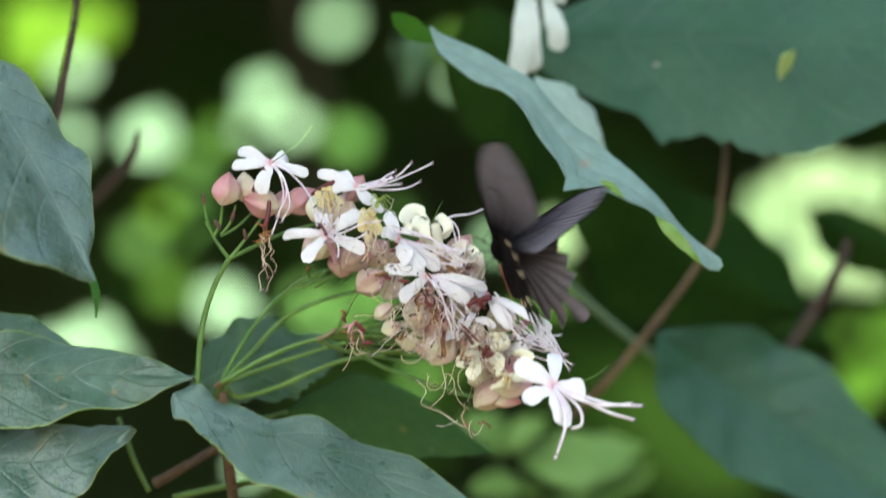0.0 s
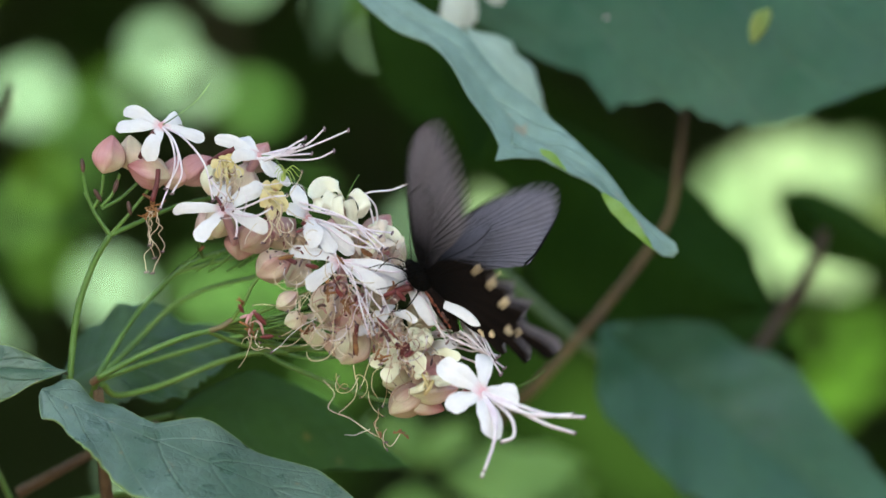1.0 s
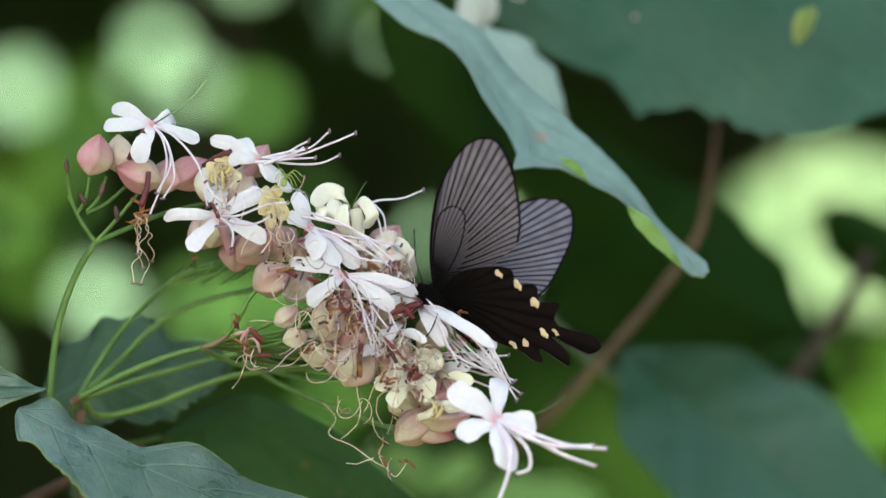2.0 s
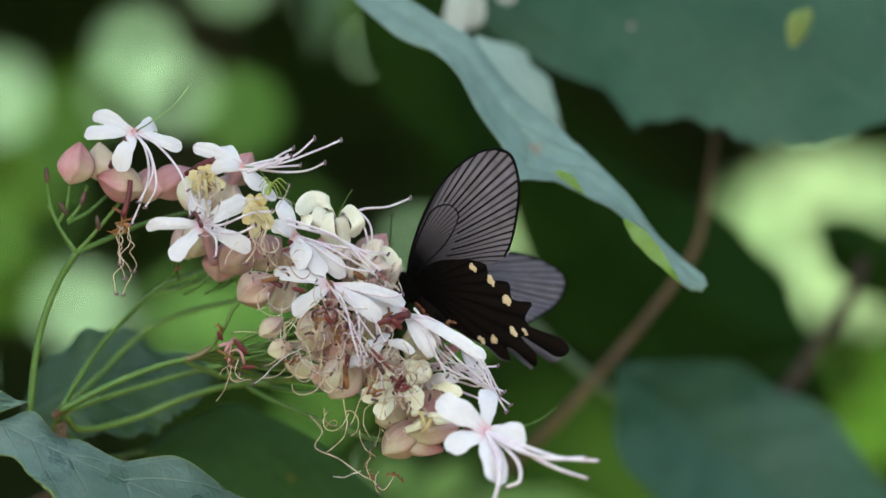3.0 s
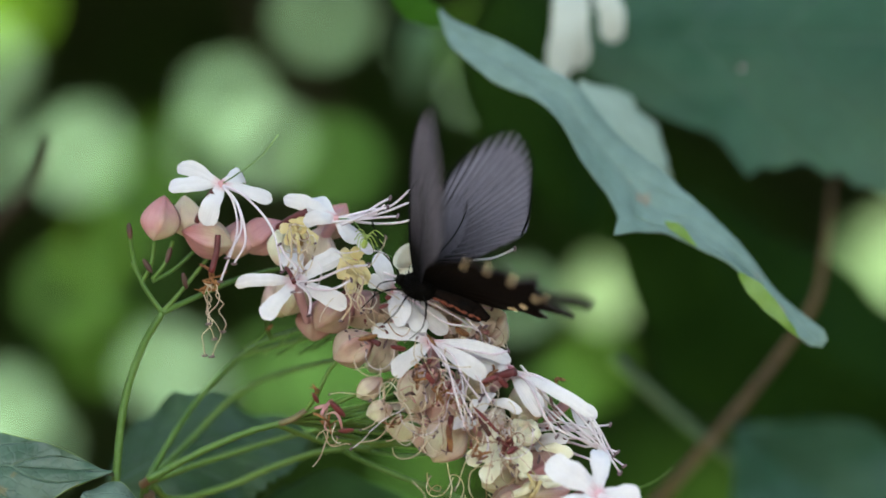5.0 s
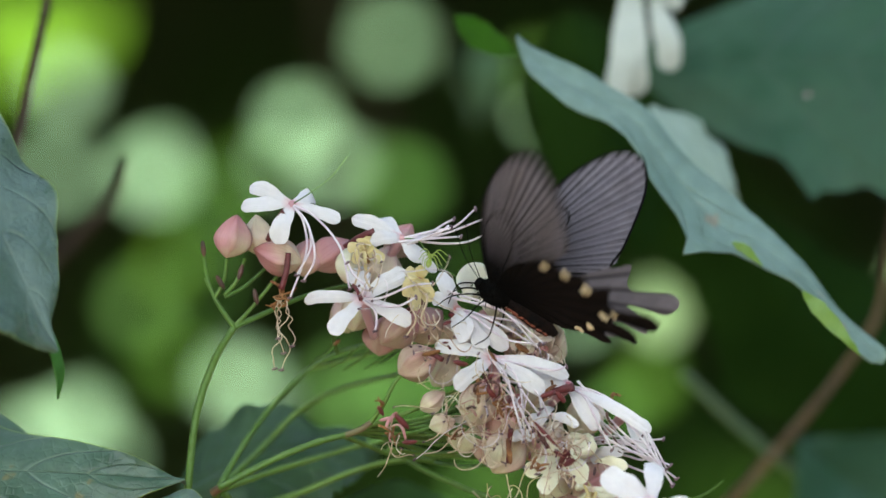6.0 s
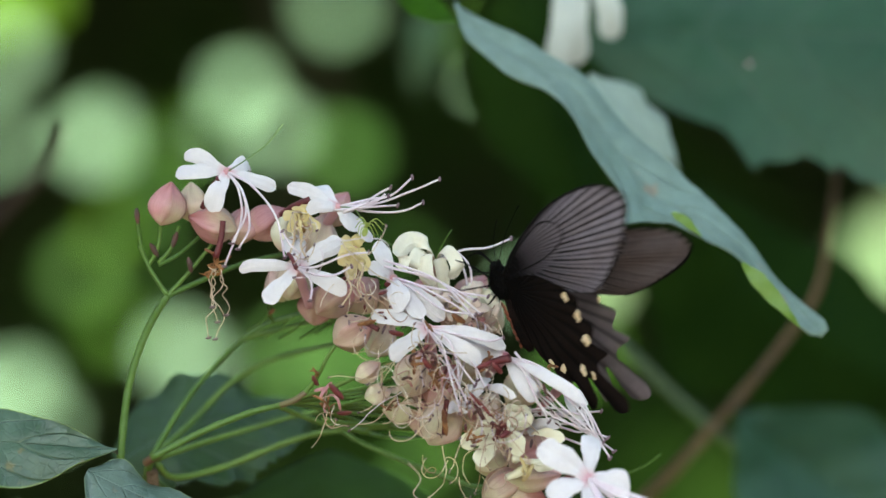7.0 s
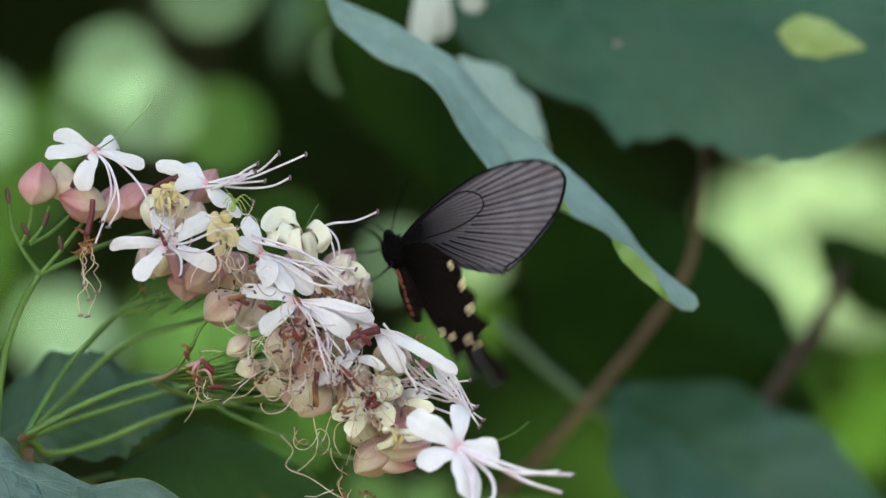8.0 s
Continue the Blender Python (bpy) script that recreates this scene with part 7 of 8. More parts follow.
        (4.167, pose(0.0012, 0.0035, 0.0015, 34.01, -38.00, -47.62)),
        (4.2, pose(0.0012, 0.0035, 0.0015, 46.65, -45.45, -56.07)),
        (4.233, pose(0.0012, 0.0035, 0.0015, 62.61, -51.12, -68.03)),
        (4.267, pose(0.0012, 0.0035, 0.0015, -0.26, -25.66, 0.60)),
        (4.3, pose(0.0012, 0.0035, 0.0015, -0.63, -49.02, 0.83)),
        (4.333, pose(0.0012, 0.0035, 0.0015, -2.37, -77.06, 2.43)),
        (4.367, pose(0.0012, 0.0035, 0.0015, 13.74, -45.83, -18.82)),
        (4.4, pose(0.0012, 0.0035, 0.0015, 45.16, -71.98, -46.60)),
        (4.433, pose(0.0012, 0.0035, 0.0015, 144.36, -68.41, -142.37)),
        (4.467, pose(0.0012, 0.0035, 0.0015, -22.29, -38.90, -15.24)),
        (4.5, pose(0.0012, 0.0035, 0.0015, 16.96, -74.52, -50.01)),
        (4.533, pose(0.0012, 0.0035, 0.0015, 128.42, -58.05, -157.26)),
        (4.6, pose(0.0012, 0.0035, 0.0015, 63.31, -66.25, -65.29)),
        (4.667, pose(0.0012, 0.0035, 0.0015, 4.12, -23.44, -10.27)),
        (4.7, pose(0.0012, 0.0035, 0.0015, 10.49, -47.67, -14.06)),
        (4.733, pose(0.0012, 0.0035, 0.0015, 28.82, -71.02, -30.20)),
        (4.8, pose(0.0012, 0.0035, 0.0015, -1.84, -52.14, 2.33)),
        (4.9, pose(0.0012, 0.0035, 0.0015, 70.56, -69.60, -71.70)),
        (4.967, pose(0.0012, 0.0035, 0.0015, -8.31, -18.59, -11.44)),
        (5, pose(0.0012, 0.0035, 0.0015, 1.93, -51.51, -17.58)),
        (5.033, pose(0.0012, 0.0035, 0.0015, 61.48, -78.71, -73.78)),
        (5.1, pose(0.0012, 0.0035, 0.0015, 5.38, -57.94, -6.34)),
        (5.167, pose(0.0012, 0.0035, 0.0015, 32.02, -55.75, -37.11)),
        (5.2, pose(0.0012, 0.0035, 0.0015, 61.36, -67.64, -63.20)),
        (5.233, pose(0.0012, 0.0035, 0.0015, 111.17, -68.83, -109.86)),
        (5.3, pose(0.0012, 0.0035, 0.0015, 53.00, -66.59, -55.34)),
        (5.367, pose(0.0012, 0.0035, 0.0015, 8.47, -32.62, -15.43)),
        (5.4, pose(0.0012, 0.0035, 0.0015, 20.56, -56.78, -24.15)),
        (5.433, pose(0.0012, 0.0035, 0.0015, 66.59, -75.93, -67.22)),
        (5.5, pose(0.0012, 0.0035, 0.0015, 53.97, -68.32, -55.94)),
        (5.6, pose(0.0012, 0.0035, 0.0015, 26.14, -58.31, -29.97)),
        (5.667, pose(0.0012, 0.0035, 0.0015, 18.28, -45.35, -24.90)),
        (5.7, pose(0.0012, 0.0035, 0.0015, 44.31, -66.08, -46.88)),
        (5.733, pose(0.0012, 0.0035, 0.0015, 115.78, -71.01, -114.55)),
        (5.8, pose(0.0012, 0.0035, 0.0015, 18.70, -52.99, -22.97)),
        (5.9, pose(0.0012, 0.0035, 0.0015, 45.19, -67.23, -47.51)),
        (5.967, pose(0.0012, 0.0035, 0.0015, 9.40, -29.78, -18.43)),
        (6, pose(0.0012, 0.0035, 0.0015, 22.85, -53.69, -27.61)),
        (6.033, pose(0.0012, 0.0035, 0.0015, 64.01, -72.39, -65.08)),
        (6.1, pose(0.0012, 0.0035, 0.0015, 38.46, -63.46, -41.60)),
        (6.2, pose(0.0012, 0.0035, 0.0015, 22.01, -50.93, -27.50)),
        (6.267, pose(0.0012, 0.0035, 0.0015, 8.26, -26.48, -18.03)),
        (6.3, pose(0.0012, 0.0035, 0.0015, 17.50, -46.20, -23.60)),
        (6.333, pose(0.0012, 0.0035, 0.0015, 36.16, -63.95, -39.13)),
        (6.4, pose(0.0012, 0.0035, 0.0015, 38.75, -47.50, -47.43)),
        (6.467, pose(0.0012, 0.0035, 0.0015, 65.44, -48.94, -32.24)),
        (6.5, pose(0.0012, 0.0035, 0.0015, 123.22, -69.35, -83.65)),
        (6.533, pose(0.0012, 0.0035, 0.0015, -169.66, -52.90, -144.48)),
        (6.6, pose(0.0012, 0.0035, 0.0015, 58.94, -53.65, -64.12)),
        (6.7, pose(0.0012, 0.0035, 0.0015, 87.98, -88.90, -87.99)),
        (6.8, pose(0.0012, 0.0035, 0.0015, 90.00, -88.57, -90.00)),
        (6.9, pose(0.0012, 0.0035, 0.0015, -1.25, -54.71, 1.53)),
        (6.967, pose(0.0012, 0.0035, 0.0015, 58.56, -62.93, -26.10)),
        (7, pose(0.0012, 0.0035, 0.0015, 87.76, -75.61, -53.63)),
        (7.033, pose(0.0012, 0.0035, 0.0015, 157.79, -76.34, -122.05)),
        (7.1, pose(0.0012, 0.0035, 0.0015, 62.04, -72.05, -63.21)),
        (7.167, pose(0.0012, 0.0035, 0.0015, 20.15, -50.32, -25.49)),
        (7.2, pose(0.0012, 0.0035, 0.0015, 52.68, -70.23, -54.34)),
        (7.233, pose(0.0012, 0.0035, 0.0015, 130.41, -69.43, -128.56)),
        (7.3, pose(0.0012, 0.0035, 0.0015, 51.37, -60.93, -55.06)),
        (7.4, pose(0.0012, 0.0035, 0.0015, 65.19, -58.68, -68.45)),
        (7.467, pose(0.0012, 0.0035, 0.0015, 5.00, -16.47, -17.16)),
        (7.5, pose(0.0012, 0.0035, 0.0015, 25.11, -55.19, -29.72)),
        (7.533, pose(0.0012, 0.0035, 0.0015, 120.44, -71.11, -119.07)),
        (7.6, pose(0.0012, 0.0035, 0.0015, 49.91, -46.30, -58.68)),
        (7.7, pose(0.0012, 0.0035, 0.0015, 37.96, -38.26, -51.56)),
        (7.8, pose(0.0012, 0.0035, 0.0015, 33.59, -27.02, -55.62)),
        (7.867, pose(0.0012, 0.0035, 0.0015, 9.64, -12.82, -37.43)),
        (7.9, pose(0.0012, 0.0035, 0.0015, 32.86, -36.40, -47.42)),
        (7.933, pose(0.0012, 0.0035, 0.0015, 66.43, -51.24, -71.21)),
        (8, pose(0.0012, 0.0035, 0.0015, 1.19, -61.24, -1.35)),
    ])
    walk(wings["hindwing", "left"], [
        (0, pose(-0.0012, 0.0005, 0.0015, 180.00, -71.52, 180.00)),
        (0.03333, pose(-0.0012, 0.0005, 0.0015, 180.00, -89.52, 180.00)),
        (0.1, pose(-0.0012, 0.0005, 0.0015, -180.00, -58.09, 180.00)),
        (0.1667, pose(-0.0012, 0.0005, 0.0015, 180.00, -47.93, 180.00)),
        (0.2, pose(-0.0012, 0.0005, 0.0015, 180.00, -72.93, -180.00)),
        (0.2333, pose(-0.0012, 0.0005, 0.0015, 0.00, -82.07, 0.00)),
        (0.3, pose(-0.0012, 0.0005, 0.0015, 180.00, -88.59, -180.00)),
        (0.3667, pose(-0.0012, 0.0005, 0.0015, -180.00, -42.46, -180.00)),
        (0.4, pose(-0.0012, 0.0005, 0.0015, 180.00, -72.46, 180.00)),
        (0.4333, pose(-0.0012, 0.0005, 0.0015, 0.00, -77.54, -0.00)),
        (0.5, pose(-0.0012, 0.0005, 0.0015, -180.00, -66.56, 180.00)),
        (0.6, pose(-0.0012, 0.0005, 0.0015, 180.00, -83.33, 180.00)),
        (0.7, pose(-0.0012, 0.0005, 0.0015, -180.00, -72.41, 180.00)),
        (0.7667, pose(-0.0012, 0.0005, 0.0015, 180.00, -69.92, 180.00)),
        (0.8, pose(-0.0012, 0.0005, 0.0015, -180.00, -84.92, 180.00)),
        (0.8333, pose(-0.0012, 0.0005, 0.0015, -0.00, -80.08, 0.00)),
        (0.8667, pose(-0.0012, 0.0005, 0.0015, -180.00, -56.98, -180.00)),
        (0.9, pose(-0.0012, 0.0005, 0.0015, 180.00, -65.19, -180.00)),
        (0.9333, pose(-0.0012, 0.0005, 0.0015, 180.00, -73.38, -180.00)),
        (0.9667, pose(-0.0012, 0.0005, 0.0015, 180.00, 4.73, 180.00)),
        (1, pose(-0.0012, 0.0005, 0.0015, 180.00, -47.57, -180.00)),
        (1.033, pose(-0.0012, 0.0005, 0.0015, -180.00, -88.55, -180.00)),
        (1.067, pose(-0.0012, 0.0005, 0.0015, 180.00, -31.79, 180.00)),
        (1.1, pose(-0.0012, 0.0005, 0.0015, 180.00, -56.79, 180.00)),
        (1.133, pose(-0.0012, 0.0005, 0.0015, 180.00, -81.79, 180.00)),
        (1.2, pose(-0.0012, 0.0005, 0.0015, 180.00, -61.08, 180.00)),
        (1.3, pose(-0.0012, 0.0005, 0.0015, 180.00, -47.21, -180.00)),
        (1.4, pose(-0.0012, 0.0005, 0.0015, 180.00, -66.61, 180.00)),
        (1.467, pose(-0.0012, 0.0005, 0.0015, 180.00, -23.75, -180.00)),
        (1.5, pose(-0.0012, 0.0005, 0.0015, 180.00, -45.53, -180.00)),
        (1.533, pose(-0.0012, 0.0005, 0.0015, 180.00, -66.41, -180.00)),
        (1.567, pose(-0.0012, 0.0005, 0.0015, -180.00, -22.11, -180.00)),
        (1.6, pose(-0.0012, 0.0005, 0.0015, 180.00, -53.01, 180.00)),
        (1.633, pose(-0.0012, 0.0005, 0.0015, 180.00, -83.38, -180.00)),
        (1.667, pose(-0.0012, 0.0005, 0.0015, 180.00, -35.25, 180.00)),
        (1.7, pose(-0.0012, 0.0005, 0.0015, 180.00, -55.61, 180.00)),
        (1.733, pose(-0.0012, 0.0005, 0.0015, 180.00, -75.82, -180.00)),
        (1.8, pose(-0.0012, 0.0005, 0.0015, 180.00, -54.67, 180.00)),
        (1.867, pose(-0.0012, 0.0005, 0.0015, 180.00, -29.99, 180.00)),
        (1.9, pose(-0.0012, 0.0005, 0.0015, 180.00, -55.46, 180.00)),
        (1.933, pose(-0.0012, 0.0005, 0.0015, -180.00, -80.70, 180.00)),
        (2, pose(-0.0012, 0.0005, 0.0015, 180.00, -54.78, 180.00)),
        (2.1, pose(-0.0012, 0.0005, 0.0015, 180.00, -55.43, -180.00)),
        (2.167, pose(-0.0012, 0.0005, 0.0015, -180.00, -29.98, 180.00)),
        (2.2, pose(-0.0012, 0.0005, 0.0015, 180.00, -55.13, -180.00)),
        (2.233, pose(-0.0012, 0.0005, 0.0015, 180.00, -80.21, 180.00)),
        (2.3, pose(-0.0012, 0.0005, 0.0015, -180.00, -55.74, 180.00)),
        (2.4, pose(-0.0012, 0.0005, 0.0015, 180.00, -55.25, 180.00)),
        (2.467, pose(-0.0012, 0.0005, 0.0015, 180.00, -31.03, -180.00)),
        (2.5, pose(-0.0012, 0.0005, 0.0015, 180.00, -55.74, 180.00)),
        (2.533, pose(-0.0012, 0.0005, 0.0015, -180.00, -80.59, -180.00)),
        (2.6, pose(-0.0012, 0.0005, 0.0015, -180.00, -55.54, 180.00)),
        (2.7, pose(-0.0012, 0.0005, 0.0015, 180.00, -55.89, 180.00)),
        (2.8, pose(-0.0012, 0.0005, 0.0015, 180.00, -55.55, -180.00)),
        (2.9, pose(-0.0012, 0.0005, 0.0015, -180.00, -51.96, 180.00)),
        (3, pose(-0.0012, 0.0005, 0.0015, 180.00, -53.76, -180.00)),
        (3.1, pose(-0.0012, 0.0005, 0.0015, 180.00, -55.34, 180.00)),
        (3.2, pose(-0.0012, 0.0005, 0.0015, 180.00, -52.61, 180.00)),
        (3.3, pose(-0.0012, 0.0005, 0.0015, 180.00, -48.53, 180.00)),
        (3.367, pose(-0.0012, 0.0005, 0.0015, 180.00, -39.27, 180.00)),
        (3.4, pose(-0.0012, 0.0005, 0.0015, 180.00, -63.20, 180.00)),
        (3.433, pose(-0.0012, 0.0005, 0.0015, -180.00, -87.55, 180.00)),
        (3.5, pose(-0.0012, 0.0005, 0.0015, -180.00, -72.04, 180.00)),
        (3.6, pose(-0.0012, 0.0005, 0.0015, -0.00, -90.00, 0.00)),
        (3.7, pose(-0.0012, 0.0005, 0.0015, 180.00, -83.12, 180.00)),
        (3.8, pose(-0.0012, 0.0005, 0.0015, -180.00, -71.04, 180.00)),
        (3.9, pose(-0.0012, 0.0005, 0.0015, 180.00, -61.50, 180.00)),
        (4, pose(-0.0012, 0.0005, 0.0015, -180.00, -69.96, -180.00)),
        (4.067, pose(-0.0012, 0.0005, 0.0015, 180.00, -35.30, -180.00)),
        (4.1, pose(-0.0012, 0.0005, 0.0015, 180.00, -70.30, 180.00)),
        (4.133, pose(-0.0012, 0.0005, 0.0015, -0.00, -74.70, -0.00)),
        (4.167, pose(-0.0012, 0.0005, 0.0015, 180.00, -49.22, -180.00)),
        (4.2, pose(-0.0012, 0.0005, 0.0015, 180.00, -61.22, -180.00)),
        (4.233, pose(-0.0012, 0.0005, 0.0015, 180.00, -73.22, -180.00)),
        (4.267, pose(-0.0012, 0.0005, 0.0015, -180.00, -7.17, -180.00)),
        (4.3, pose(-0.0012, 0.0005, 0.0015, 180.00, -43.80, -180.00)),
        (4.333, pose(-0.0012, 0.0005, 0.0015, 180.00, -75.75, -180.00)),
        (4.367, pose(-0.0012, 0.0005, 0.0015, -180.00, -47.40, 180.00)),
        (4.4, pose(-0.0012, 0.0005, 0.0015, 180.00, -77.40, 180.00)),
        (4.433, pose(-0.0012, 0.0005, 0.0015, 0.00, -72.60, 0.00)),
        (4.467, pose(-0.0012, 0.0005, 0.0015, -180.00, -39.91, 180.00)),
        (4.5, pose(-0.0012, 0.0005, 0.0015, 180.00, -79.91, 180.00)),
        (4.533, pose(-0.0012, 0.0005, 0.0015, 0.00, -60.09, 0.00)),
        (4.6, pose(-0.0012, 0.0005, 0.0015, 180.00, -79.58, 180.00)),
        (4.667, pose(-0.0012, 0.0005, 0.0015, 180.00, -23.01, -180.00)),
        (4.7, pose(-0.0012, 0.0005, 0.0015, 180.00, -48.24, 180.00)),
        (4.733, pose(-0.0012, 0.0005, 0.0015, 180.00, -73.34, 180.00)),
        (4.8, pose(-0.0012, 0.0005, 0.0015, 180.00, -51.51, -180.00)),
        (4.9, pose(-0.0012, 0.0005, 0.0015, -180.00, -73.34, -180.00)),
        (4.967, pose(-0.0012, 0.0005, 0.0015, 180.00, 1.33, -180.00)),
        (5, pose(-0.0012, 0.0005, 0.0015, 180.00, -27.77, -180.00)),
        (5.033, pose(-0.0012, 0.0005, 0.0015, -180.00, -66.14, 180.00)),
        (5.1, pose(-0.0012, 0.0005, 0.0015, -180.00, -45.93, 180.00)),
        (5.167, pose(-0.0012, 0.0005, 0.0015, 180.00, -57.49, -180.00)),
        (5.2, pose(-0.0012, 0.0005, 0.0015, 180.00, -79.49, 180.00)),
        (5.233, pose(-0.0012, 0.0005, 0.0015, 0.00, -82.51, 0.00)),
        (5.3, pose(-0.0012, 0.0005, 0.0015, 180.00, -76.35, 180.00)),
        (5.367, pose(-0.0012, 0.0005, 0.0015, 180.00, -35.45, 180.00)),
        (5.4, pose(-0.0012, 0.0005, 0.0015, -180.00, -59.90, -180.00)),
        (5.433, pose(-0.0012, 0.0005, 0.0015, -180.00, -84.58, 180.00)),
        (5.5, pose(-0.0012, 0.0005, 0.0015, 180.00, -77.31, 180.00)),
        (5.6, pose(-0.0012, 0.0005, 0.0015, -180.00, -62.63, 180.00)),
        (5.667, pose(-0.0012, 0.0005, 0.0015, 180.00, -48.13, 180.00)),
        (5.7, pose(-0.0012, 0.0005, 0.0015, -180.00, -73.13, 180.00)),
        (5.733, pose(-0.0012, 0.0005, 0.0015, 0.00, -81.87, -0.00)),
        (5.8, pose(-0.0012, 0.0005, 0.0015, 180.00, -56.26, 180.00)),
        (5.9, pose(-0.0012, 0.0005, 0.0015, 180.00, -73.86, 180.00)),
        (5.967, pose(-0.0012, 0.0005, 0.0015, -180.00, -33.90, 180.00)),
        (6, pose(-0.0012, 0.0005, 0.0015, -180.00, -58.07, -180.00)),
        (6.033, pose(-0.0012, 0.0005, 0.0015, -180.00, -82.62, 180.00)),
        (6.1, pose(-0.0012, 0.0005, 0.0015, 180.00, -69.57, -180.00)),
        (6.2, pose(-0.0012, 0.0005, 0.0015, 180.00, -55.80, 180.00)),
        (6.267, pose(-0.0012, 0.0005, 0.0015, 180.00, -31.67, 180.00)),
        (6.3, pose(-0.0012, 0.0005, 0.0015, 180.00, -50.63, 180.00)),
        (6.333, pose(-0.0012, 0.0005, 0.0015, 180.00, -70.09, 180.00)),
        (6.4, pose(-0.0012, 0.0005, 0.0015, 180.00, -59.01, 180.00)),
        (6.467, pose(-0.0012, 0.0005, 0.0015, 180.00, -53.61, 180.00)),
        (6.5, pose(-0.0012, 0.0005, 0.0015, 180.00, -87.61, 180.00)),
        (6.533, pose(-0.0012, 0.0005, 0.0015, 0.00, -58.39, 0.00)),
        (6.6, pose(-0.0012, 0.0005, 0.0015, 180.00, -72.19, -180.00)),
        (6.7, pose(-0.0012, 0.0005, 0.0015, -0.00, -89.96, 0.00)),
        (6.8, pose(-0.0012, 0.0005, 0.0015, -0.00, -90.00, 0.00)),
        (6.9, pose(-0.0012, 0.0005, 0.0015, 180.00, -54.67, 180.00)),
        (6.967, pose(-0.0012, 0.0005, 0.0015, 180.00, -65.35, 180.00)),
        (7, pose(-0.0012, 0.0005, 0.0015, 180.00, -81.35, 180.00)),
        (7.033, pose(-0.0012, 0.0005, 0.0015, 0.00, -82.65, -0.00)),
        (7.1, pose(-0.0012, 0.0005, 0.0015, -180.00, -81.69, 180.00)),
        (7.167, pose(-0.0012, 0.0005, 0.0015, 180.00, -53.17, -180.00)),
        (7.2, pose(-0.0012, 0.0005, 0.0015, 180.00, -78.17, 180.00)),
        (7.233, pose(-0.0012, 0.0005, 0.0015, -0.00, -76.83, 0.00)),
        (7.3, pose(-0.0012, 0.0005, 0.0015, 180.00, -72.34, -180.00)),
        (7.4, pose(-0.0012, 0.0005, 0.0015, 180.00, -77.40, 180.00)),
        (7.467, pose(-0.0012, 0.0005, 0.0015, 180.00, -21.45, 180.00)),
        (7.5, pose(-0.0012, 0.0005, 0.0015, 180.00, -59.76, 180.00)),
        (7.533, pose(-0.0012, 0.0005, 0.0015, 0.00, -80.80, -0.00)),
        (7.6, pose(-0.0012, 0.0005, 0.0015, -180.00, -68.49, -180.00)),
        (7.7, pose(-0.0012, 0.0005, 0.0015, 180.00, -60.21, 180.00)),
        (7.8, pose(-0.0012, 0.0005, 0.0015, 180.00, -51.10, 180.00)),
        (7.867, pose(-0.0012, 0.0005, 0.0015, -180.00, -23.17, -180.00)),
        (7.9, pose(-0.0012, 0.0005, 0.0015, -180.00, -38.81, 180.00)),
        (7.933, pose(-0.0012, 0.0005, 0.0015, -180.00, -57.87, 180.00)),
        (8, pose(-0.0012, 0.0005, 0.0015, 180.00, -35.24, 180.00)),
    ])
    walk(wings["hindwing", "right"], [
        (0, pose(0.0012, 0.0005, 0.0015, 0.00, -71.52, 0.00)),
        (0.03333, pose(0.0012, 0.0005, 0.0015, 0.00, -89.52, 0.00)),
        (0.1, pose(0.0012, 0.0005, 0.0015, -0.00, -58.09, -0.00)),
        (0.1667, pose(0.0012, 0.0005, 0.0015, 0.00, -47.93, 0.00)),
        (0.2, pose(0.0012, 0.0005, 0.0015, 0.00, -72.93, 0.00)),
        (0.2333, pose(0.0012, 0.0005, 0.0015, 180.00, -82.07, 180.00)),
        (0.3, pose(0.0012, 0.0005, 0.0015, 0.00, -88.61, 0.00)),
        (0.3667, pose(0.0012, 0.0005, 0.0015, -0.00, -42.46, 0.00)),
        (0.4, pose(0.0012, 0.0005, 0.0015, 0.00, -72.46, 0.00)),
        (0.4333, pose(0.0012, 0.0005, 0.0015, 180.00, -77.54, 180.00)),
        (0.5, pose(0.0012, 0.0005, 0.0015, -0.00, -66.56, 0.00)),
        (0.6, pose(0.0012, 0.0005, 0.0015, 0.00, -83.33, 0.00)),
        (0.7, pose(0.0012, 0.0005, 0.0015, -0.00, -72.41, -0.00)),
        (0.7667, pose(0.0012, 0.0005, 0.0015, 0.00, -69.92, -0.00)),
        (0.8, pose(0.0012, 0.0005, 0.0015, -0.00, -84.92, -0.00)),
        (0.8333, pose(0.0012, 0.0005, 0.0015, -180.00, -80.08, -180.00)),
        (0.8667, pose(0.0012, 0.0005, 0.0015, -0.00, -58.47, 0.00)),
        (0.9, pose(0.0012, 0.0005, 0.0015, 0.00, -66.26, -0.00)),
        (0.9333, pose(0.0012, 0.0005, 0.0015, 0.00, -74.07, 0.00)),
        (0.9667, pose(0.0012, 0.0005, 0.0015, 0.00, -38.13, -0.00)),
        (1, pose(0.0012, 0.0005, 0.0015, 0.00, -57.83, 0.00)),
        (1.033, pose(0.0012, 0.0005, 0.0015, -0.00, -88.85, 0.00)),
        (1.067, pose(0.0012, 0.0005, 0.0015, 0.00, -31.79, -0.00)),
        (1.1, pose(0.0012, 0.0005, 0.0015, 0.00, -56.79, -0.00)),
        (1.133, pose(0.0012, 0.0005, 0.0015, 0.00, -81.79, -0.00)),
        (1.2, pose(0.0012, 0.0005, 0.0015, 0.00, -61.08, 0.00)),
        (1.3, pose(0.0012, 0.0005, 0.0015, 0.00, -47.89, 0.00)),
        (1.4, pose(0.0012, 0.0005, 0.0015, 0.00, -68.85, -0.00)),
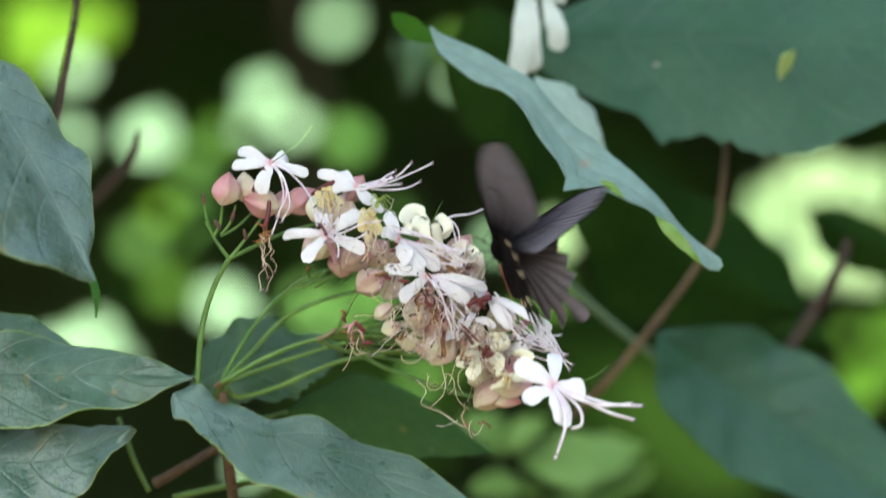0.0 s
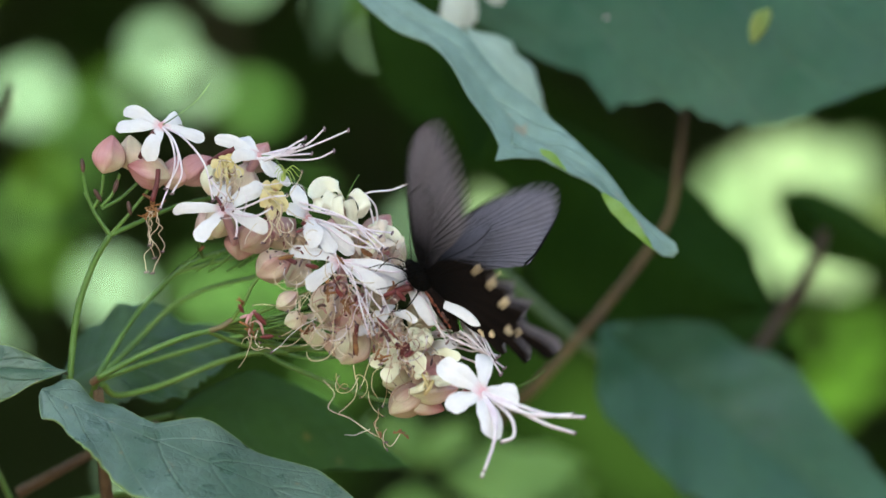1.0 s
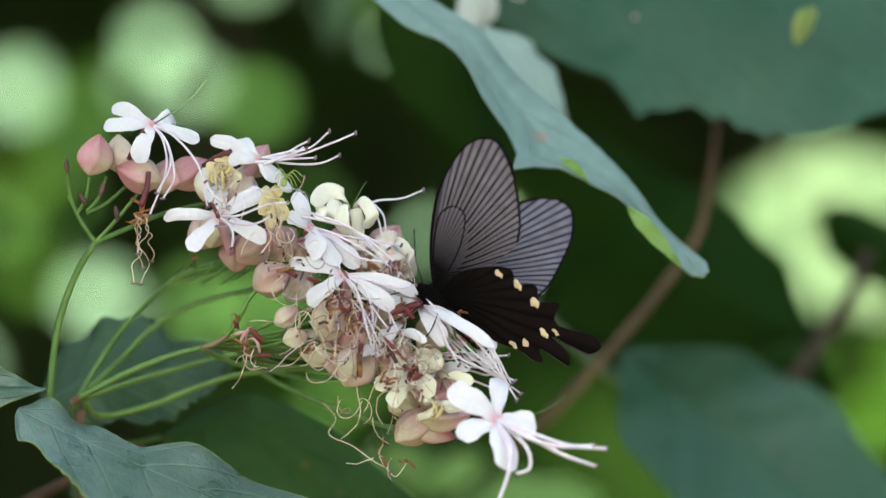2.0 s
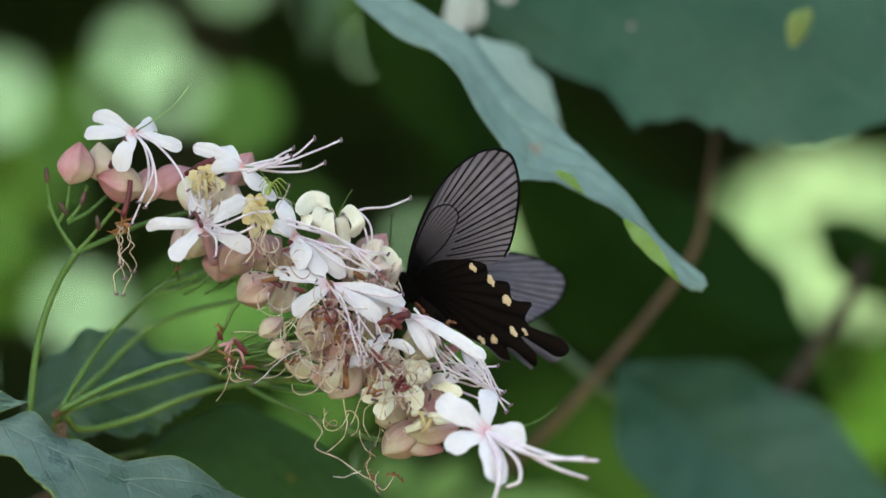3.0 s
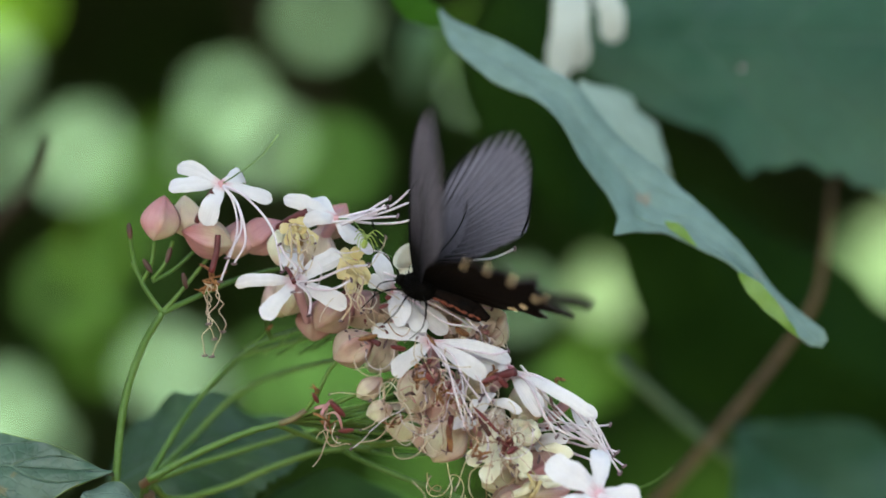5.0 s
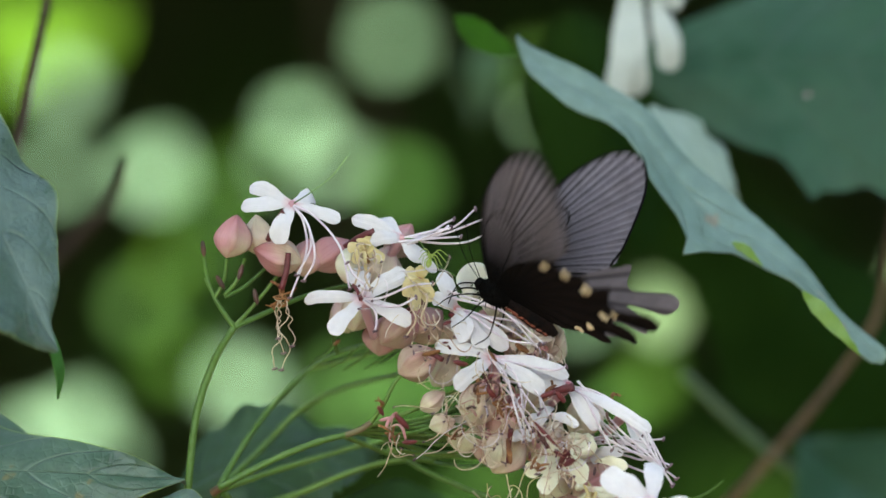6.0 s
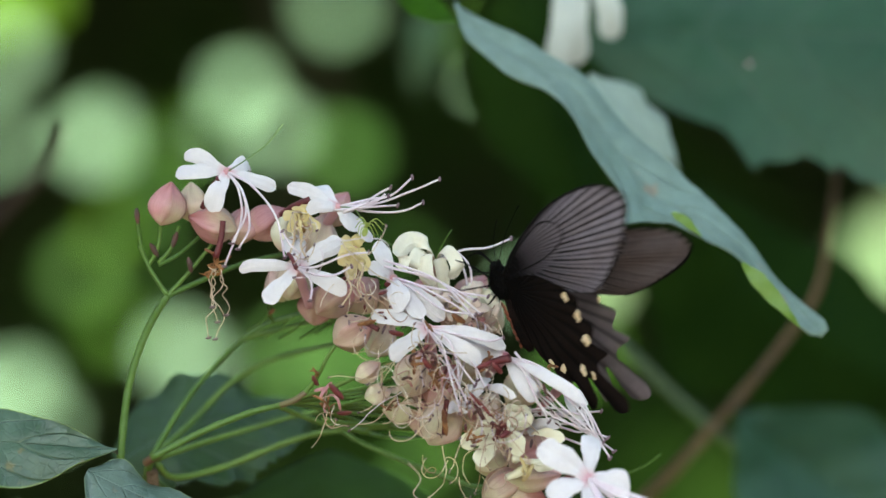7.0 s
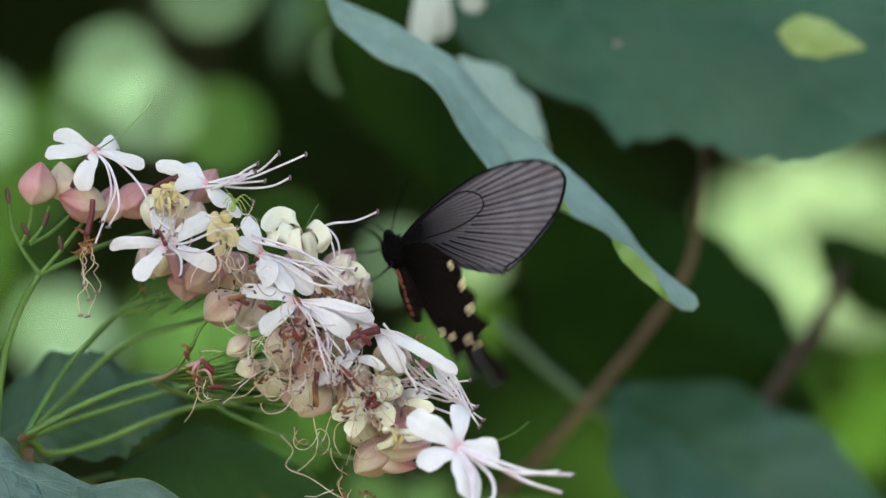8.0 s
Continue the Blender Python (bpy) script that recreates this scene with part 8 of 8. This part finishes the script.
        (1.467, pose(0.0012, 0.0005, 0.0015, 0.00, -30.55, 0.00)),
        (1.5, pose(0.0012, 0.0005, 0.0015, 0.00, -48.77, -0.00)),
        (1.533, pose(0.0012, 0.0005, 0.0015, 0.00, -67.89, 0.00)),
        (1.567, pose(0.0012, 0.0005, 0.0015, -0.00, -24.78, 0.00)),
        (1.6, pose(0.0012, 0.0005, 0.0015, 0.00, -53.87, 0.00)),
        (1.633, pose(0.0012, 0.0005, 0.0015, 0.00, -83.51, -0.00)),
        (1.667, pose(0.0012, 0.0005, 0.0015, 0.00, -36.64, 0.00)),
        (1.7, pose(0.0012, 0.0005, 0.0015, 0.00, -56.29, -0.00)),
        (1.733, pose(0.0012, 0.0005, 0.0015, 0.00, -76.07, 0.00)),
        (1.8, pose(0.0012, 0.0005, 0.0015, 0.00, -55.86, -0.00)),
        (1.867, pose(0.0012, 0.0005, 0.0015, 0.00, -31.57, 0.00)),
        (1.9, pose(0.0012, 0.0005, 0.0015, 0.00, -56.10, 0.00)),
        (1.933, pose(0.0012, 0.0005, 0.0015, -0.00, -80.86, 0.00)),
        (2, pose(0.0012, 0.0005, 0.0015, 0.00, -55.54, -0.00)),
        (2.1, pose(0.0012, 0.0005, 0.0015, 0.00, -55.83, -0.00)),
        (2.167, pose(0.0012, 0.0005, 0.0015, -0.00, -30.51, 0.00)),
        (2.2, pose(0.0012, 0.0005, 0.0015, 0.00, -55.35, 0.00)),
        (2.233, pose(0.0012, 0.0005, 0.0015, 0.00, -80.27, 0.00)),
        (2.3, pose(0.0012, 0.0005, 0.0015, -0.00, -55.78, -0.00)),
        (2.4, pose(0.0012, 0.0005, 0.0015, 0.00, -54.87, 0.00)),
        (2.467, pose(0.0012, 0.0005, 0.0015, 0.00, -30.06, 0.00)),
        (2.5, pose(0.0012, 0.0005, 0.0015, 0.00, -55.35, 0.00)),
        (2.533, pose(0.0012, 0.0005, 0.0015, -0.00, -80.49, 0.00)),
        (2.6, pose(0.0012, 0.0005, 0.0015, -0.00, -54.64, 0.00)),
        (2.7, pose(0.0012, 0.0005, 0.0015, 0.00, -55.07, -0.00)),
        (2.8, pose(0.0012, 0.0005, 0.0015, 0.00, -53.67, 0.00)),
        (2.9, pose(0.0012, 0.0005, 0.0015, -0.00, -41.16, 0.00)),
        (3, pose(0.0012, 0.0005, 0.0015, 0.00, -44.77, 0.00)),
        (3.1, pose(0.0012, 0.0005, 0.0015, 0.00, -34.02, 0.00)),
        (3.2, pose(0.0012, 0.0005, 0.0015, 0.00, -37.82, 0.00)),
        (3.3, pose(0.0012, 0.0005, 0.0015, 0.00, -33.56, 0.00)),
        (3.367, pose(0.0012, 0.0005, 0.0015, 0.00, -35.70, 0.00)),
        (3.4, pose(0.0012, 0.0005, 0.0015, 0.00, -61.78, 0.00)),
        (3.433, pose(0.0012, 0.0005, 0.0015, -0.00, -87.43, 0.00)),
        (3.5, pose(0.0012, 0.0005, 0.0015, -0.00, -71.20, -0.00)),
        (3.6, pose(0.0012, 0.0005, 0.0015, -0.00, -90.00, 0.00)),
        (3.7, pose(0.0012, 0.0005, 0.0015, 0.00, -83.04, 0.00)),
        (3.8, pose(0.0012, 0.0005, 0.0015, -0.00, -69.24, -0.00)),
        (3.9, pose(0.0012, 0.0005, 0.0015, 0.00, -60.54, 0.00)),
        (4, pose(0.0012, 0.0005, 0.0015, -0.00, -70.00, 0.00)),
        (4.067, pose(0.0012, 0.0005, 0.0015, 0.00, -35.30, 0.00)),
        (4.1, pose(0.0012, 0.0005, 0.0015, 0.00, -70.30, -0.00)),
        (4.133, pose(0.0012, 0.0005, 0.0015, -180.00, -74.70, 180.00)),
        (4.167, pose(0.0012, 0.0005, 0.0015, 0.00, -49.22, 0.00)),
        (4.2, pose(0.0012, 0.0005, 0.0015, 0.00, -61.22, 0.00)),
        (4.233, pose(0.0012, 0.0005, 0.0015, 0.00, -73.22, 0.00)),
        (4.267, pose(0.0012, 0.0005, 0.0015, -0.00, -25.66, 0.00)),
        (4.3, pose(0.0012, 0.0005, 0.0015, 0.00, -49.03, 0.00)),
        (4.333, pose(0.0012, 0.0005, 0.0015, 0.00, -77.08, 0.00)),
        (4.367, pose(0.0012, 0.0005, 0.0015, -0.00, -47.40, 0.00)),
        (4.4, pose(0.0012, 0.0005, 0.0015, 0.00, -77.40, 0.00)),
        (4.433, pose(0.0012, 0.0005, 0.0015, 180.00, -72.60, 180.00)),
        (4.467, pose(0.0012, 0.0005, 0.0015, -0.00, -39.91, 0.00)),
        (4.5, pose(0.0012, 0.0005, 0.0015, 0.00, -79.91, -0.00)),
        (4.533, pose(0.0012, 0.0005, 0.0015, 180.00, -60.09, -180.00)),
        (4.6, pose(0.0012, 0.0005, 0.0015, 0.00, -79.58, -0.00)),
        (4.667, pose(0.0012, 0.0005, 0.0015, 0.00, -23.78, 0.00)),
        (4.7, pose(0.0012, 0.0005, 0.0015, 0.00, -48.54, 0.00)),
        (4.733, pose(0.0012, 0.0005, 0.0015, 0.00, -73.44, 0.00)),
        (4.8, pose(0.0012, 0.0005, 0.0015, 0.00, -52.16, -0.00)),
        (4.9, pose(0.0012, 0.0005, 0.0015, -0.00, -73.34, 0.00)),
        (4.967, pose(0.0012, 0.0005, 0.0015, 0.00, 1.06, 0.00)),
        (5, pose(0.0012, 0.0005, 0.0015, 0.00, -27.84, 0.00)),
        (5.033, pose(0.0012, 0.0005, 0.0015, -0.00, -66.14, 0.00)),
        (5.1, pose(0.0012, 0.0005, 0.0015, -0.00, -46.10, -0.00)),
        (5.167, pose(0.0012, 0.0005, 0.0015, 0.00, -57.49, -0.00)),
        (5.2, pose(0.0012, 0.0005, 0.0015, 0.00, -79.49, 0.00)),
        (5.233, pose(0.0012, 0.0005, 0.0015, 180.00, -82.51, -180.00)),
        (5.3, pose(0.0012, 0.0005, 0.0015, 0.00, -76.17, -0.00)),
        (5.367, pose(0.0012, 0.0005, 0.0015, 0.00, -33.58, 0.00)),
        (5.4, pose(0.0012, 0.0005, 0.0015, -0.00, -59.14, -0.00)),
        (5.433, pose(0.0012, 0.0005, 0.0015, -0.00, -84.46, -0.00)),
        (5.5, pose(0.0012, 0.0005, 0.0015, 0.00, -77.45, 0.00)),
        (5.6, pose(0.0012, 0.0005, 0.0015, -0.00, -61.86, 0.00)),
        (5.667, pose(0.0012, 0.0005, 0.0015, 0.00, -48.14, -0.00)),
        (5.7, pose(0.0012, 0.0005, 0.0015, -0.00, -73.13, -0.00)),
        (5.733, pose(0.0012, 0.0005, 0.0015, 180.00, -81.87, -180.00)),
        (5.8, pose(0.0012, 0.0005, 0.0015, 0.00, -55.24, 0.00)),
        (5.9, pose(0.0012, 0.0005, 0.0015, 0.00, -74.17, 0.00)),
        (5.967, pose(0.0012, 0.0005, 0.0015, -0.00, -31.10, 0.00)),
        (6, pose(0.0012, 0.0005, 0.0015, -0.00, -56.93, 0.00)),
        (6.033, pose(0.0012, 0.0005, 0.0015, -0.00, -82.38, -0.00)),
        (6.1, pose(0.0012, 0.0005, 0.0015, 0.00, -69.52, 0.00)),
        (6.2, pose(0.0012, 0.0005, 0.0015, 0.00, -54.25, 0.00)),
        (6.267, pose(0.0012, 0.0005, 0.0015, 0.00, -27.65, 0.00)),
        (6.3, pose(0.0012, 0.0005, 0.0015, 0.00, -48.69, 0.00)),
        (6.333, pose(0.0012, 0.0005, 0.0015, 0.00, -69.24, 0.00)),
        (6.4, pose(0.0012, 0.0005, 0.0015, 0.00, -58.21, 0.00)),
        (6.467, pose(0.0012, 0.0005, 0.0015, 0.00, -53.61, -0.00)),
        (6.5, pose(0.0012, 0.0005, 0.0015, 0.00, -87.61, -0.00)),
        (6.533, pose(0.0012, 0.0005, 0.0015, 180.00, -58.39, -180.00)),
        (6.6, pose(0.0012, 0.0005, 0.0015, 0.00, -72.19, 0.00)),
        (6.7, pose(0.0012, 0.0005, 0.0015, -0.00, -89.96, 0.00)),
        (6.8, pose(0.0012, 0.0005, 0.0015, -0.00, -90.00, 0.00)),
        (6.9, pose(0.0012, 0.0005, 0.0015, 0.00, -54.72, 0.00)),
        (6.967, pose(0.0012, 0.0005, 0.0015, 0.00, -65.35, 0.00)),
        (7, pose(0.0012, 0.0005, 0.0015, 0.00, -81.35, 0.00)),
        (7.033, pose(0.0012, 0.0005, 0.0015, 180.00, -82.65, 180.00)),
        (7.1, pose(0.0012, 0.0005, 0.0015, -0.00, -81.69, 0.00)),
        (7.167, pose(0.0012, 0.0005, 0.0015, 0.00, -53.17, -0.00)),
        (7.2, pose(0.0012, 0.0005, 0.0015, 0.00, -78.17, 0.00)),
        (7.233, pose(0.0012, 0.0005, 0.0015, -180.00, -76.83, 180.00)),
        (7.3, pose(0.0012, 0.0005, 0.0015, 0.00, -72.34, 0.00)),
        (7.4, pose(0.0012, 0.0005, 0.0015, 0.00, -77.40, 0.00)),
        (7.467, pose(0.0012, 0.0005, 0.0015, 0.00, -17.19, -0.00)),
        (7.5, pose(0.0012, 0.0005, 0.0015, 0.00, -58.88, -0.00)),
        (7.533, pose(0.0012, 0.0005, 0.0015, 180.00, -80.56, -180.00)),
        (7.6, pose(0.0012, 0.0005, 0.0015, -0.00, -63.58, 0.00)),
        (7.7, pose(0.0012, 0.0005, 0.0015, 0.00, -51.75, -0.00)),
        (7.8, pose(0.0012, 0.0005, 0.0015, 0.00, -33.42, 0.00)),
        (7.867, pose(0.0012, 0.0005, 0.0015, -0.00, -1.54, -0.00)),
        (7.9, pose(0.0012, 0.0005, 0.0015, -0.00, -30.12, -0.00)),
        (7.933, pose(0.0012, 0.0005, 0.0015, -0.00, -55.28, -0.00)),
        (8, pose(0.0012, 0.0005, 0.0015, 0.00, -35.25, 0.00)),
    ])
    for blade in (CURLED, BROAD, BEHIND, DROOPING, SHADED, NOTCH, BROWN, THIN):
        still = blade.location.copy()
        walk(blade, [(t, Matrix.Translation(still + Vector((x, 0, z)) / K)) for t, x, z in (
            (0.0, 0, 0), (0.5, -9, 10), (1.0, -6, 12), (1.5, -3, 0), (1.7, -12, 12), (2.3, -6, 6), (3.0, 0, 0), (4.0, -3, 0), (4.5, 4, 0), (5.0, -4, -8), (5.2, 2, -14),
            (5.7, 16, -8), (6.3, 24, -3), (6.5, 23, -6), (7.0, 20, -4), (7.5, 33, -26), (8.0, 31, -20))])

    # The piece turns so that its width fits the camera's view.
    still = LEAF_GAP.location.copy()
    walk(LEAF_GAP, [(t, Matrix.Translation(still + Vector((x, 0, z)) / K) @ Euler((radians(a * 0.5), 0, radians(a))).to_matrix().to_4x4()) for t, x, z, a in (
        (0.0, 10, 0, 84), (1.5, 8, 4, 80), (3.0, 8, 8, 76), (5.0, 6, -4, 70), (6.3, 20, -3, 45), (7.0, 12, -2, 24), (7.5, -18, -10, 8), (8.0, 40, -12, 4))])


motions()
